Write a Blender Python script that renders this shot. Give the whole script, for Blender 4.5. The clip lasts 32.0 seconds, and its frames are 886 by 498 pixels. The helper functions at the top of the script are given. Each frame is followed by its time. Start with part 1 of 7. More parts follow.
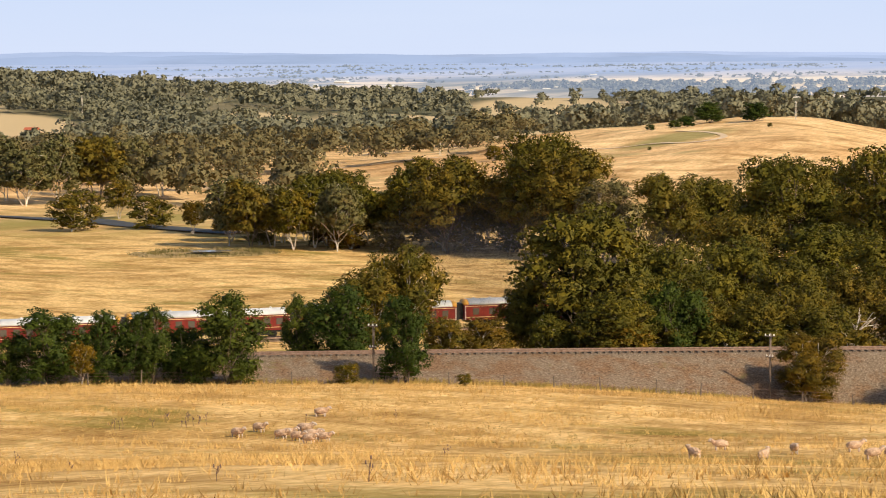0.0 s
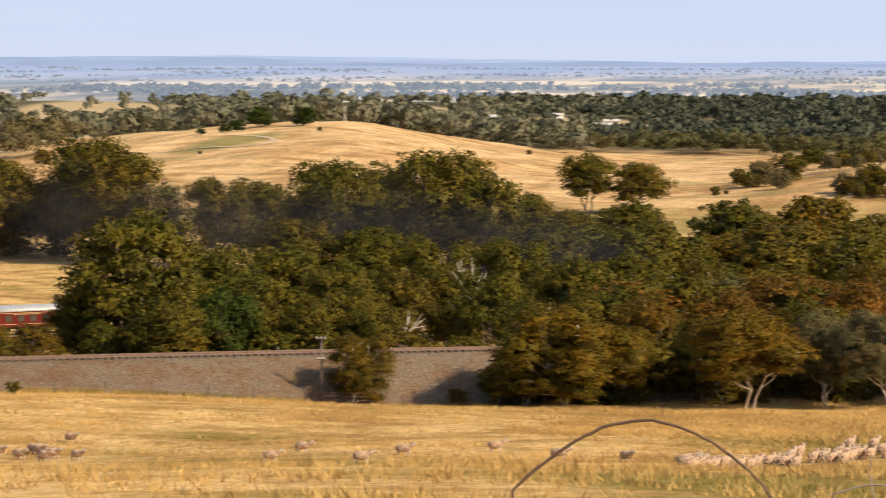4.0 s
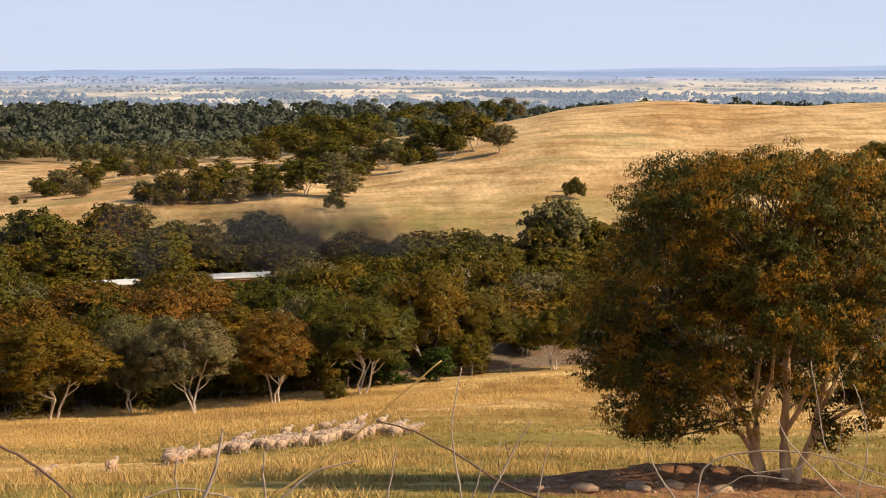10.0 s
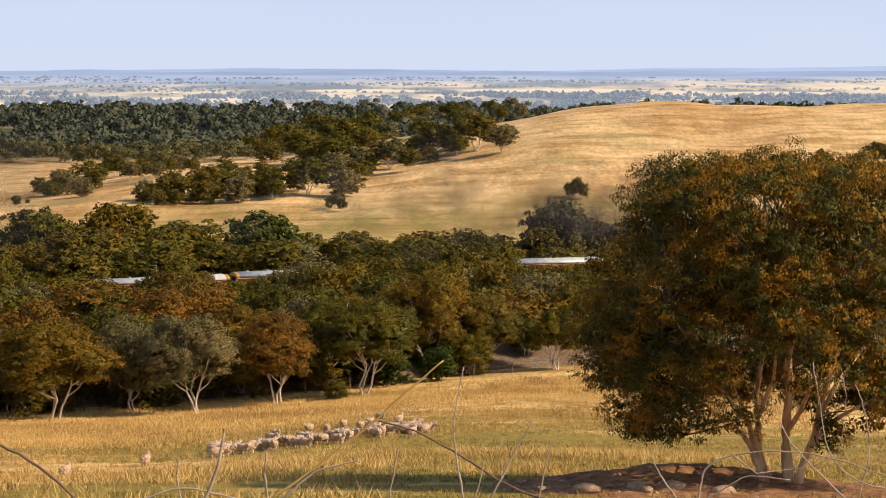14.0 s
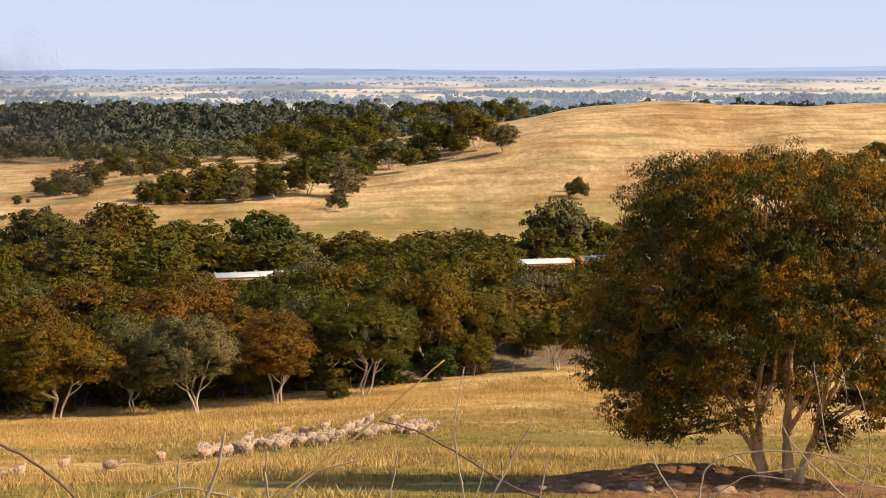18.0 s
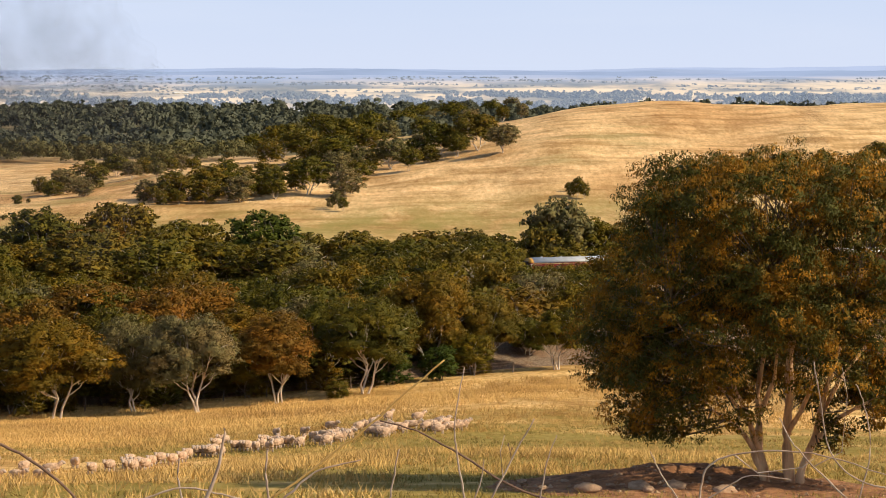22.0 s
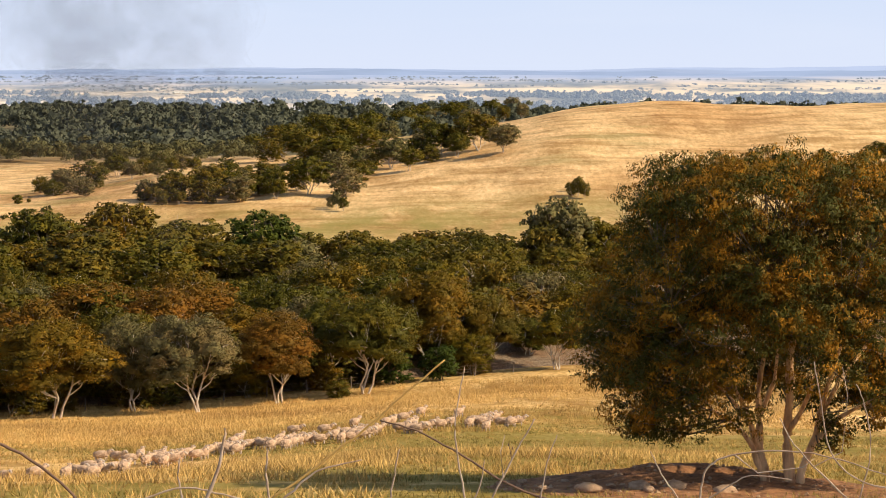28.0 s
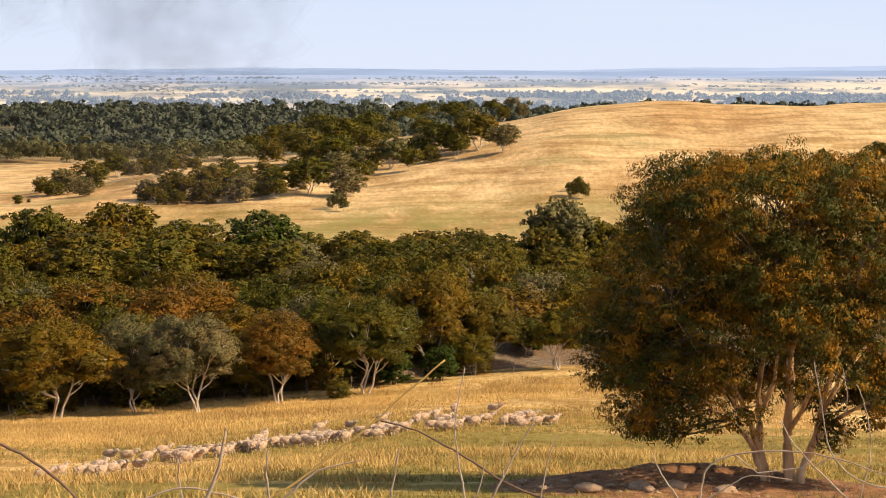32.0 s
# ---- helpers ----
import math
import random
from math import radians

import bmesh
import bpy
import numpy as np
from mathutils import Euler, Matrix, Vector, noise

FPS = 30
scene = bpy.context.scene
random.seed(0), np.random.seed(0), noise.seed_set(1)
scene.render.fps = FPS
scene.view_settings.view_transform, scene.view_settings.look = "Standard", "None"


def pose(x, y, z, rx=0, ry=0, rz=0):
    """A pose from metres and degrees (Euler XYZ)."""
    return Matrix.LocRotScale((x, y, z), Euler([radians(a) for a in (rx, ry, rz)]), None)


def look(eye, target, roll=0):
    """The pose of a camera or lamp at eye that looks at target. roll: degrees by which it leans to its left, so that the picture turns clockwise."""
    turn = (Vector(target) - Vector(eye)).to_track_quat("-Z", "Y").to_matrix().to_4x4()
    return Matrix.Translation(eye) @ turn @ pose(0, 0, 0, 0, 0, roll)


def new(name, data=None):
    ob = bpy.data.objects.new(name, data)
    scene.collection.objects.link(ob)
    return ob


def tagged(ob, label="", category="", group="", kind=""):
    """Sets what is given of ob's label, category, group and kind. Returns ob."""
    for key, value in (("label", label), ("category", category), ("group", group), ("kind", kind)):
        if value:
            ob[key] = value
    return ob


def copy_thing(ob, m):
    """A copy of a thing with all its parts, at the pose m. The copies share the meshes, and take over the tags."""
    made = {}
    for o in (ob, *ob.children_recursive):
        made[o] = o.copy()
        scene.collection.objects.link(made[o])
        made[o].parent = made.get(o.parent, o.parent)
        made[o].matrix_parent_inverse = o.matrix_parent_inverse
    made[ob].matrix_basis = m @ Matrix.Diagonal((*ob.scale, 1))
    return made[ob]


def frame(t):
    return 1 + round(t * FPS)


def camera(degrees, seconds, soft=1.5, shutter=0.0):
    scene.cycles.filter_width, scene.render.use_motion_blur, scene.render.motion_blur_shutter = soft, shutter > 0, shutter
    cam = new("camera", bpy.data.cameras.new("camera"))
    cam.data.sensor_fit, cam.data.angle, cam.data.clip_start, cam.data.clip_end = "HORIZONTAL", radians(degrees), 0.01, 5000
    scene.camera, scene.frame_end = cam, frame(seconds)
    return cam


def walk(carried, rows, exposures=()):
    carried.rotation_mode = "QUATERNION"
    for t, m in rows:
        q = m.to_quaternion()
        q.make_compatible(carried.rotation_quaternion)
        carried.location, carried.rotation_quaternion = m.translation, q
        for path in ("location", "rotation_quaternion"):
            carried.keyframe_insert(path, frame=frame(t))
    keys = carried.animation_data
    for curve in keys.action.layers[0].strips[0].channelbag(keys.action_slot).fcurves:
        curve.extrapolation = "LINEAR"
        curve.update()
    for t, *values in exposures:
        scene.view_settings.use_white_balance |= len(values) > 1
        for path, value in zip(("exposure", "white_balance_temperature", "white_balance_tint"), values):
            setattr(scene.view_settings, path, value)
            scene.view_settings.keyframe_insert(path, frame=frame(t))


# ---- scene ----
cam = camera(20.67, 32.0, soft=0.95, shutter=0.5)
EYE = (0.0, 0.0, 40.0)


def aim(az, pitch):
    a, p = radians(az), radians(pitch)
    return (100 * math.sin(a) * math.cos(p), 100 * math.cos(a) * math.cos(p), 40 + 100 * math.sin(p))


# seconds, compass turn to the right, tilt, roll: a tripod pan that overshoots and settles
PAN = (
    (0, -26.943, -4.482, -0.30),
    (0.5, -26.318, -4.442, -0.32),
    (1, -25.431, -4.452, -0.25),
    (1.5, -24.233, -4.434, -0.26),
    (2, -23.000, -4.422, -0.16),
    (2.5, -21.461, -4.435, -0.10),
    (4.5, -13.987, -4.358, 0.18),
    (5, -11.169, -4.309, 0.18),
    (5.5, -8.706, -4.283, 0.15),
    (6, -6.627, -4.250, 0.18),
    (6.5, -3.293, -4.205, 0.28),
    (7, -0.693, -4.164, 0.26),
    (7.5, 0.609, -4.118, 0.16),
    (8, 0.959, -4.140, 0.06),
    (8.5, 0.384, -4.179, 0.09),
    (9, 0.163, -4.181, 0.11),
    (10, 0.067, -4.186, 0.04),
    (11, 0.038, -4.184, 0.07),
    (12, 0.033, -4.185, 0.04),
    (14, 0.021, -4.183, 0.09),
    (20, 0.000, -4.192, 0.09),
    (28, -0.011, -4.195, 0.10),
    (32, -0.014, -4.194, 0.10),
)
EXPOSURE = (
    (0, 0.06, 6520, 10), (2.5, 0.03, 6540, 10), (5, -0.03, 6600, 10), (9, -0.03, 6620, 10), (14, -0.01, 6620, 10),
    (20, 0.02, 6640, 10), (25, 0.07, 6700, 10), (28, 0.12, 6780, 10), (32, 0.17, 6900, 10),
)
walk(cam, [(t, look(EYE, aim(a, p), r)) for t, a, p, r in PAN], EXPOSURE)

# ---- light ----
SUN_AZ, SUN_EL = 105.0, 36.0
world = bpy.data.worlds.new("sky")
scene.world = world
world.use_nodes = True
wn = world.node_tree.nodes
wl = world.node_tree.links
sky = wn.new("ShaderNodeTexSky")
sky.sky_type = "NISHITA"
sky.sun_disc = False
sky.sun_elevation = radians(SUN_EL)
sky.sun_rotation = radians(SUN_AZ)
sky.air_density, sky.dust_density, sky.ozone_density = 1.0, 2.2, 2.0
wn["Background"].inputs[1].default_value = 0.085
# milky haze that thickens towards the horizon, with faint high cloud
wgeo = wn.new("ShaderNodeTexCoord")
wmap = wn.new("ShaderNodeMapping")
wmap.inputs["Scale"].default_value = (2.0, 2.0, 16.0)
wnoise = wn.new("ShaderNodeTexNoise")
wnoise.inputs["Scale"].default_value = 2.2
wnoise.inputs["Detail"].default_value = 5.0
wsep = wn.new("ShaderNodeSeparateXYZ")
wfall = wn.new("ShaderNodeMapRange")
wfall.interpolation_type = "SMOOTHSTEP"
for wi, wv in enumerate((0.02, 0.42, 0.97, 0.12)):
    wfall.inputs[wi + 1].default_value = wv
wtone = wn.new("ShaderNodeMapRange")
for wi, wv in enumerate((0.005, 0.085, 0.0, 1.0)):
    wtone.inputs[wi + 1].default_value = wv
wcol = wn.new("ShaderNodeMix")
wcol.data_type = "RGBA"
wcol.inputs[6].default_value = (7.9, 8.95, 11.3, 1)
wcol.inputs[7].default_value = (6.1, 7.9, 10.9, 1)
wcl = wn.new("ShaderNodeMix")
wcl.data_type = "RGBA"
wcl.inputs[7].default_value = (8.4, 9.35, 11.4, 1)
wcr = wn.new("ShaderNodeMapRange")
for wi, wv in enumerate((0.48, 0.75, 0.0, 0.55)):
    wcr.inputs[wi + 1].default_value = wv
wmix = wn.new("ShaderNodeMix")
wmix.data_type = "RGBA"
wl.new(wgeo.outputs["Generated"], wmap.inputs["Vector"])
wl.new(wmap.outputs["Vector"], wnoise.inputs["Vector"])
wl.new(wgeo.outputs["Generated"], wsep.inputs[0])
wl.new(wsep.outputs["Z"], wfall.inputs["Value"])
wl.new(wsep.outputs["Z"], wtone.inputs["Value"])
wl.new(wtone.outputs["Result"], wcol.inputs[0])
wl.new(wnoise.outputs["Fac"], wcr.inputs["Value"])
wl.new(wcr.outputs["Result"], wcl.inputs[0])
wl.new(wcol.outputs[2], wcl.inputs[6])
wl.new(wfall.outputs["Result"], wmix.inputs[0])
wl.new(sky.outputs[0], wmix.inputs[6])
wl.new(wcl.outputs[2], wmix.inputs[7])
wl.new(wmix.outputs[2], wn["Background"].inputs[0])

sun_data = bpy.data.lights.new("sun", "SUN")
sun_data.energy, sun_data.angle, sun_data.color = 4.8, radians(0.6), (1.0, 0.83, 0.58)
sun = new("sun", sun_data)
sa, se = radians(SUN_AZ), radians(SUN_EL)
sun.matrix_world = look((0, 0, 200), (-100 * math.sin(sa) * math.cos(se), -100 * math.cos(sa) * math.cos(se), 200 - 100 * math.sin(se)))


# ---- materials ----
def mat_nodes(name, rough=0.9, spec=0.2):
    m = bpy.data.materials.new(name)
    m.use_nodes = True
    nt = m.node_tree
    b = nt.nodes["Principled BSDF"]
    b.inputs["Roughness"].default_value = rough
    b.inputs["Specular IOR Level"].default_value = spec
    return m, nt, b


def node_noise(nt, scale, detail=4.0, rough=0.6, stretch=(1, 1, 1), space="Object"):
    co = nt.nodes.new("ShaderNodeTexCoord")
    mp = nt.nodes.new("ShaderNodeMapping")
    mp.inputs["Scale"].default_value = stretch
    n = nt.nodes.new("ShaderNodeTexNoise")
    n.inputs["Scale"].default_value = scale
    n.inputs["Detail"].default_value = detail
    n.inputs["Roughness"].default_value = rough
    nt.links.new(co.outputs[space], mp.inputs["Vector"])
    nt.links.new(mp.outputs["Vector"], n.inputs["Vector"])
    return n.outputs["Fac"]


def node_ramp(nt, fac, stops):
    r = nt.nodes.new("ShaderNodeValToRGB")
    el = r.color_ramp.elements
    while len(el) < len(stops):
        el.new(0.5)
    for e, (p, c) in zip(el, stops):
        e.position, e.color = p, (*c, 1)
    nt.links.new(fac, r.inputs["Fac"])
    return r.outputs["Color"]


def node_mix(nt, fac, a, b, mode="MIX"):
    m = nt.nodes.new("ShaderNodeMix")
    m.data_type, m.blend_type = "RGBA", mode
    for sock, v in ((m.inputs[0], fac), (m.inputs[6], a), (m.inputs[7], b)):
        if isinstance(v, (int, float)):
            sock.default_value = v
        elif isinstance(v, tuple):
            sock.default_value = (*v, 1)
        else:
            nt.links.new(v, sock)
    return m.outputs[2]


def node_range(nt, v, a, b, c=0.0, d=1.0):
    r = nt.nodes.new("ShaderNodeMapRange")
    r.interpolation_type = "SMOOTHSTEP"
    for i, x in enumerate((a, b, c, d)):
        r.inputs[i + 1].default_value = x
    nt.links.new(v, r.inputs["Value"])
    return r.outputs["Result"]


def node_bump(nt, b, height, strength, dist):
    n = nt.nodes.new("ShaderNodeBump")
    n.inputs["Strength"].default_value, n.inputs["Distance"].default_value = strength, dist
    nt.links.new(height, n.inputs["Height"])
    nt.links.new(n.outputs["Normal"], b.inputs["Normal"])


def simple(name, col, col2=None, scale=3.0, rough=0.8, metal=0.0, spec=0.3, bump=0.0, stretch=(1, 1, 1)):
    m, nt, b = mat_nodes(name, rough, spec)
    b.inputs["Metallic"].default_value = metal
    col2 = col2 or tuple(c * 0.7 for c in col)
    f = node_noise(nt, scale, 5, 0.65, stretch)
    c = node_ramp(nt, f, [(0.3, col2), (0.62, col)])
    nt.links.new(c, b.inputs["Base Color"])
    if bump:
        node_bump(nt, b, f, 0.6, bump)
    return m


def leaf_material(name, col, tip, dark=0.5, grain=4.5, edge=(0.42, 0.62)):
    """Leaves: colour drifts by tree, by clump and by leaf; a little light comes through."""
    m, nt, b = mat_nodes(name, 0.6, 0.15)
    info = nt.nodes.new("ShaderNodeObjectInfo")
    geo = nt.nodes.new("ShaderNodeNewGeometry")
    big = node_noise(nt, grain, 3, 0.5)
    c1 = node_mix(nt, node_range(nt, big, *edge), col, tip)
    lo = tuple(c * dark for c in col)
    c2 = node_mix(nt, node_range(nt, geo.outputs["Random Per Island"], 0.0, 1.0, 0.0, 0.42), c1, lo)
    hs = nt.nodes.new("ShaderNodeHueSaturation")
    nt.links.new(node_range(nt, info.outputs["Random"], 0, 1, 0.485, 0.515), hs.inputs["Hue"])
    nt.links.new(node_range(nt, info.outputs["Random"], 0, 1, 1.2, 0.85), hs.inputs["Value"])
    nt.links.new(c2, hs.inputs["Color"])
    nt.links.new(hs.outputs["Color"], b.inputs["Base Color"])
    tr = nt.nodes.new("ShaderNodeBsdfTranslucent")
    nt.links.new(hs.outputs["Color"], tr.inputs["Color"])
    ms = nt.nodes.new("ShaderNodeMixShader")
    ms.inputs[0].default_value = 0.16
    nt.links.new(b.outputs[0], ms.inputs[1])
    nt.links.new(tr.outputs[0], ms.inputs[2])
    nt.links.new(ms.outputs[0], nt.nodes["Material Output"].inputs["Surface"])
    return m


LEAF = {
    "olive": leaf_material("leaf_olive", (0.132, 0.100, 0.008), (0.245, 0.150, 0.009)),
    "green": leaf_material("leaf_green", (0.102, 0.091, 0.010), (0.196, 0.140, 0.012)),
    "grey": leaf_material("leaf_grey", (0.165, 0.148, 0.055), (0.225, 0.170, 0.062)),
    "rust": leaf_material("leaf_rust", (0.150, 0.094, 0.011), (0.250, 0.128, 0.012)),
    "deep": leaf_material("leaf_deep", (0.046, 0.068, 0.008), (0.082, 0.106, 0.011)),
    "dark": leaf_material("leaf_dark", (0.108, 0.094, 0.011), (0.200, 0.147, 0.014)),
    "gum": leaf_material("leaf_gum", (0.094, 0.087, 0.015), (0.52, 0.203, 0.017), 0.5, 0.9, (0.45, 0.62)),
}
BARK = simple("bark_pale", (0.82, 0.73, 0.62), (0.32, 0.23, 0.17), 9.0, 0.85, stretch=(1, 1, 0.3))
BARK_DARK = simple("bark_dark", (0.20, 0.15, 0.11), (0.08, 0.06, 0.045), 9.0, 0.9, stretch=(1, 1, 0.3))
BARK_PEEL = simple("bark_peeling", (0.88, 0.60, 0.36), (0.27, 0.11, 0.045), 2.6, 0.85, bump=0.03, stretch=(1, 1, 0.16))


# pale paddocks among the far woods and on the plain: compass turn, distance, half-width, half-length
CLEARINGS = (
    (-25.8, 1588, 62, 300), (-13.6, 1850, 85, 240), (-36.7, 1450, 32, 110), (-39.2, 1600, 60, 150), (-27.7, 1760, 70, 150), (-24.4, 2150, 75, 330),
    (-31.0, 1600, 50, 170), (-17.5, 2150, 70, 220), (-21.0, 1900, 60, 200),
)
FIELDS = ((-20.8, 3060, 230, 150), (-15.0, 3150, 230, 130), (-15.2, 2650, 100, 60), (-28.4, 2980, 60, 70), (-1.8, 3200, 95, 90), (2.4, 3250, 130, 140), (8.0, 3100, 90, 100), (-9.6, 2640, 80, 60))


def in_clearing(x, y, patches):
    for az, d, w, l in patches:
        a = radians(az)
        dx, dy = x - d * math.sin(a), y - d * math.cos(a)
        if math.hypot((dx * math.cos(a) - dy * math.sin(a)) / w, (dx * math.sin(a) + dy * math.cos(a)) / l) < 1:
            return True
    return False


def node_ellipse(nt, az, d, w, l):
    """1 on the rim of an ellipse on the map, less inside."""
    a = radians(az)
    co = nt.nodes.new("ShaderNodeTexCoord")
    mp = nt.nodes.new("ShaderNodeMapping")
    mp.vector_type = "TEXTURE"
    mp.inputs["Location"].default_value = (d * math.sin(a), d * math.cos(a), 0)
    mp.inputs["Rotation"].default_value = (0, 0, -a)
    mp.inputs["Scale"].default_value = (w, l, 1e6)
    ln = nt.nodes.new("ShaderNodeVectorMath")
    ln.operation = "LENGTH"
    nt.links.new(co.outputs["Object"], mp.inputs["Vector"])
    nt.links.new(mp.outputs["Vector"], ln.inputs[0])
    return ln.outputs["Value"]


def ground_material():
    """Dry summer pasture: straw with paler windrows, greener hollows; bare slopes and clearings farther off."""
    m, nt, b = mat_nodes("dry_pasture", 0.95, 0.1)
    fine = node_noise(nt, 2.0, 6, 0.66, (1, 0.4, 1))
    tuft = node_noise(nt, 0.42, 4, 0.55, (0.38, 0.52, 1))
    mid = node_noise(nt, 0.075, 6, 0.66, (0.5, 0.7, 1))
    broad = node_noise(nt, 0.018, 4, 0.55, (1, 1, 1))
    straw = node_ramp(nt, fine, [(0.34, (0.47, 0.29, 0.105)), (0.50, (0.66, 0.44, 0.185)), (0.66, (0.80, 0.58, 0.29))])
    clump = node_ramp(nt, tuft, [(0.36, (0.66, 0.59, 0.46)), (0.48, (0.95, 0.93, 0.88)), (0.60, (1.14, 1.14, 1.12))])
    band = node_ramp(nt, mid, [(0.36, (0.72, 0.65, 0.52)), (0.48, (0.98, 0.96, 0.92)), (0.62, (1.12, 1.12, 1.1))])
    c = node_mix(nt, 1.0, node_mix(nt, 1.0, straw, clump, "MULTIPLY"), band, "MULTIPLY")
    green = node_mix(nt, fine, (0.13, 0.112, 0.014), (0.34, 0.26, 0.055))
    gmask = node_noise(nt, 0.055, 7, 0.7, (0.5, 1.1, 1))
    east = nt.nodes.new("ShaderNodeSeparateXYZ")
    eco = nt.nodes.new("ShaderNodeTexCoord")
    nt.links.new(eco.outputs["Object"], east.inputs[0])
    damp = nt.nodes.new("ShaderNodeMath")
    damp.operation = "MULTIPLY"
    nt.links.new(node_range(nt, east.outputs["X"], -30.0, -4.0, 0.0, 0.20), damp.inputs[0])
    nt.links.new(node_range(nt, node_dist(nt), 165.0, 212.0, 1.0, -0.6), damp.inputs[1])
    add = nt.nodes.new("ShaderNodeMath")
    nt.links.new(gmask, add.inputs[0])
    nt.links.new(damp.outputs[0], add.inputs[1])
    c = node_mix(nt, node_range(nt, add.outputs[0], 0.51, 0.66, 0, 0.85), c, green)
    slope = node_noise(nt, 1.1, 8, 0.82, (0.8, 0.16, 0.5))
    pale = node_ramp(nt, slope, [(0.36, (0.52, 0.33, 0.155)), (0.47, (0.70, 0.48, 0.245)), (0.57, (0.80, 0.58, 0.32)), (0.66, (0.88, 0.69, 0.43))])
    patch = node_ramp(nt, node_noise(nt, 0.10, 6, 0.66, (0.9, 0.28, 1)), [(0.36, (0.74, 0.68, 0.60)), (0.50, (0.98, 0.97, 0.95)), (0.62, (1.10, 1.09, 1.08))])
    pale = node_mix(nt, 1.0, pale, patch, "MULTIPLY")
    streak = node_ramp(nt, node_noise(nt, 1.0, 6, 0.6, (0.035, 0.085, 0.3)), [(0.36, (0.70, 0.62, 0.50)), (0.48, (0.98, 0.96, 0.93)), (0.60, (1.16, 1.15, 1.14))])
    pale = node_mix(nt, 1.0, pale, streak, "MULTIPLY")
    blot = node_ramp(nt, node_noise(nt, 0.016, 4, 0.55, (1, 0.45, 1)), [(0.38, (0.80, 0.70, 0.60)), (0.50, (0.97, 0.94, 0.90)), (0.62, (1.06, 1.05, 1.03))])
    pale = node_mix(nt, 1.0, pale, blot, "MULTIPLY")
    foot = nt.nodes.new("ShaderNodeMath")
    foot.operation = "MULTIPLY"
    nt.links.new(node_range(nt, node_dist(nt), 600.0, 700.0, 1.0, 0.0), foot.inputs[0])
    nt.links.new(node_range(nt, node_noise(nt, 0.05, 5, 0.7, (1, 0.35, 1)), 0.36, 0.62, 0.15, 0.85), foot.inputs[1])
    pale = node_mix(nt, foot.outputs[0], pale, (0.27, 0.235, 0.062))
    moss = node_range(nt, node_noise(nt, 0.011, 4, 0.6, (1, 1.6, 1)), 0.57, 0.70, 0, 0.6)
    pale = node_mix(nt, moss, pale, (0.24, 0.22, 0.075))
    # greener turf inside the loop of the farm track
    oc = nt.nodes.new("ShaderNodeTexCoord")
    om = nt.nodes.new("ShaderNodeMapping")
    om.vector_type = "TEXTURE"
    om.inputs["Location"].default_value = (-323, 824, 0)
    om.inputs["Scale"].default_value = (17, 48, 1e6)
    ol = nt.nodes.new("ShaderNodeVectorMath")
    ol.operation = "LENGTH"
    nt.links.new(oc.outputs["Object"], om.inputs["Vector"])
    nt.links.new(om.outputs["Vector"], ol.inputs[0])
    pale = node_mix(nt, node_range(nt, ol.outputs["Value"], 0.55, 1.1, 0.75, 0.0), pale, (0.26, 0.24, 0.075))
    c = node_mix(nt, node_range(nt, node_dist(nt), 500.0, 600.0), c, pale)
    plain_n = node_noise(nt, 0.006, 5, 0.6, (1, 0.5, 1))
    plain = node_ramp(nt, plain_n, [(0.42, (0.10, 0.10, 0.058)), (0.58, (0.20, 0.17, 0.10)), (0.66, (0.46, 0.36, 0.22)), (0.76, (0.66, 0.53, 0.34))])
    c = node_mix(nt, node_range(nt, node_dist(nt), 1150.0, 1500.0), c, plain)
    for spot in CLEARINGS:
        c = node_mix(nt, node_range(nt, node_ellipse(nt, *spot), 0.8, 1.1, 0.85, 0.0), c, (0.62, 0.47, 0.27))
    nt.links.new(c, b.inputs["Base Color"])
    node_bump(nt, b, fine, 0.35, 0.2)
    return m


def node_dist(nt):
    """Distance on the map from the lookout hill, in metres."""
    co = nt.nodes.new("ShaderNodeTexCoord")
    mp = nt.nodes.new("ShaderNodeMapping")
    mp.inputs["Scale"].default_value = (1, 1, 0)
    ln = nt.nodes.new("ShaderNodeVectorMath")
    ln.operation = "LENGTH"
    nt.links.new(co.outputs["Object"], mp.inputs["Vector"])
    nt.links.new(mp.outputs["Vector"], ln.inputs[0])
    return ln.outputs["Value"]


PASTURE = ground_material()
BALLAST, bnt, bb = mat_nodes("ballast_stone", 0.95, 0.1)
bfine = node_noise(bnt, 5.0, 7, 0.85)
bcol = node_ramp(bnt, bfine, [(0.36, (0.075, 0.052, 0.035)), (0.48, (0.205, 0.155, 0.110)), (0.56, (0.31, 0.245, 0.18)), (0.66, (0.47, 0.39, 0.30))])
bred = node_mix(bnt, node_range(bnt, node_noise(bnt, 0.3, 6, 0.7, (1, 1, 0.8)), 0.42, 0.6), (1.0, 0.97, 0.95), (0.92, 0.72, 0.58))
bcol = node_mix(bnt, 1.0, bcol, bred, "MULTIPLY")
bweed = node_range(bnt, node_noise(bnt, 0.22, 6, 0.72, (0.7, 0.7, 1.2)), 0.60, 0.70, 0.0, 0.75)
bnt.links.new(node_mix(bnt, bweed, bcol, (0.20, 0.17, 0.06)), bb.inputs["Base Color"])
node_bump(bnt, bb, bfine, 0.8, 0.12)
STEEL = simple("rail_steel", (0.30, 0.20, 0.15), (0.16, 0.09, 0.06), 4.0, 0.5, 0.6)
SLEEPER = simple("sleeper_timber", (0.20, 0.155, 0.12), (0.11, 0.085, 0.065), 5.0, 0.9)
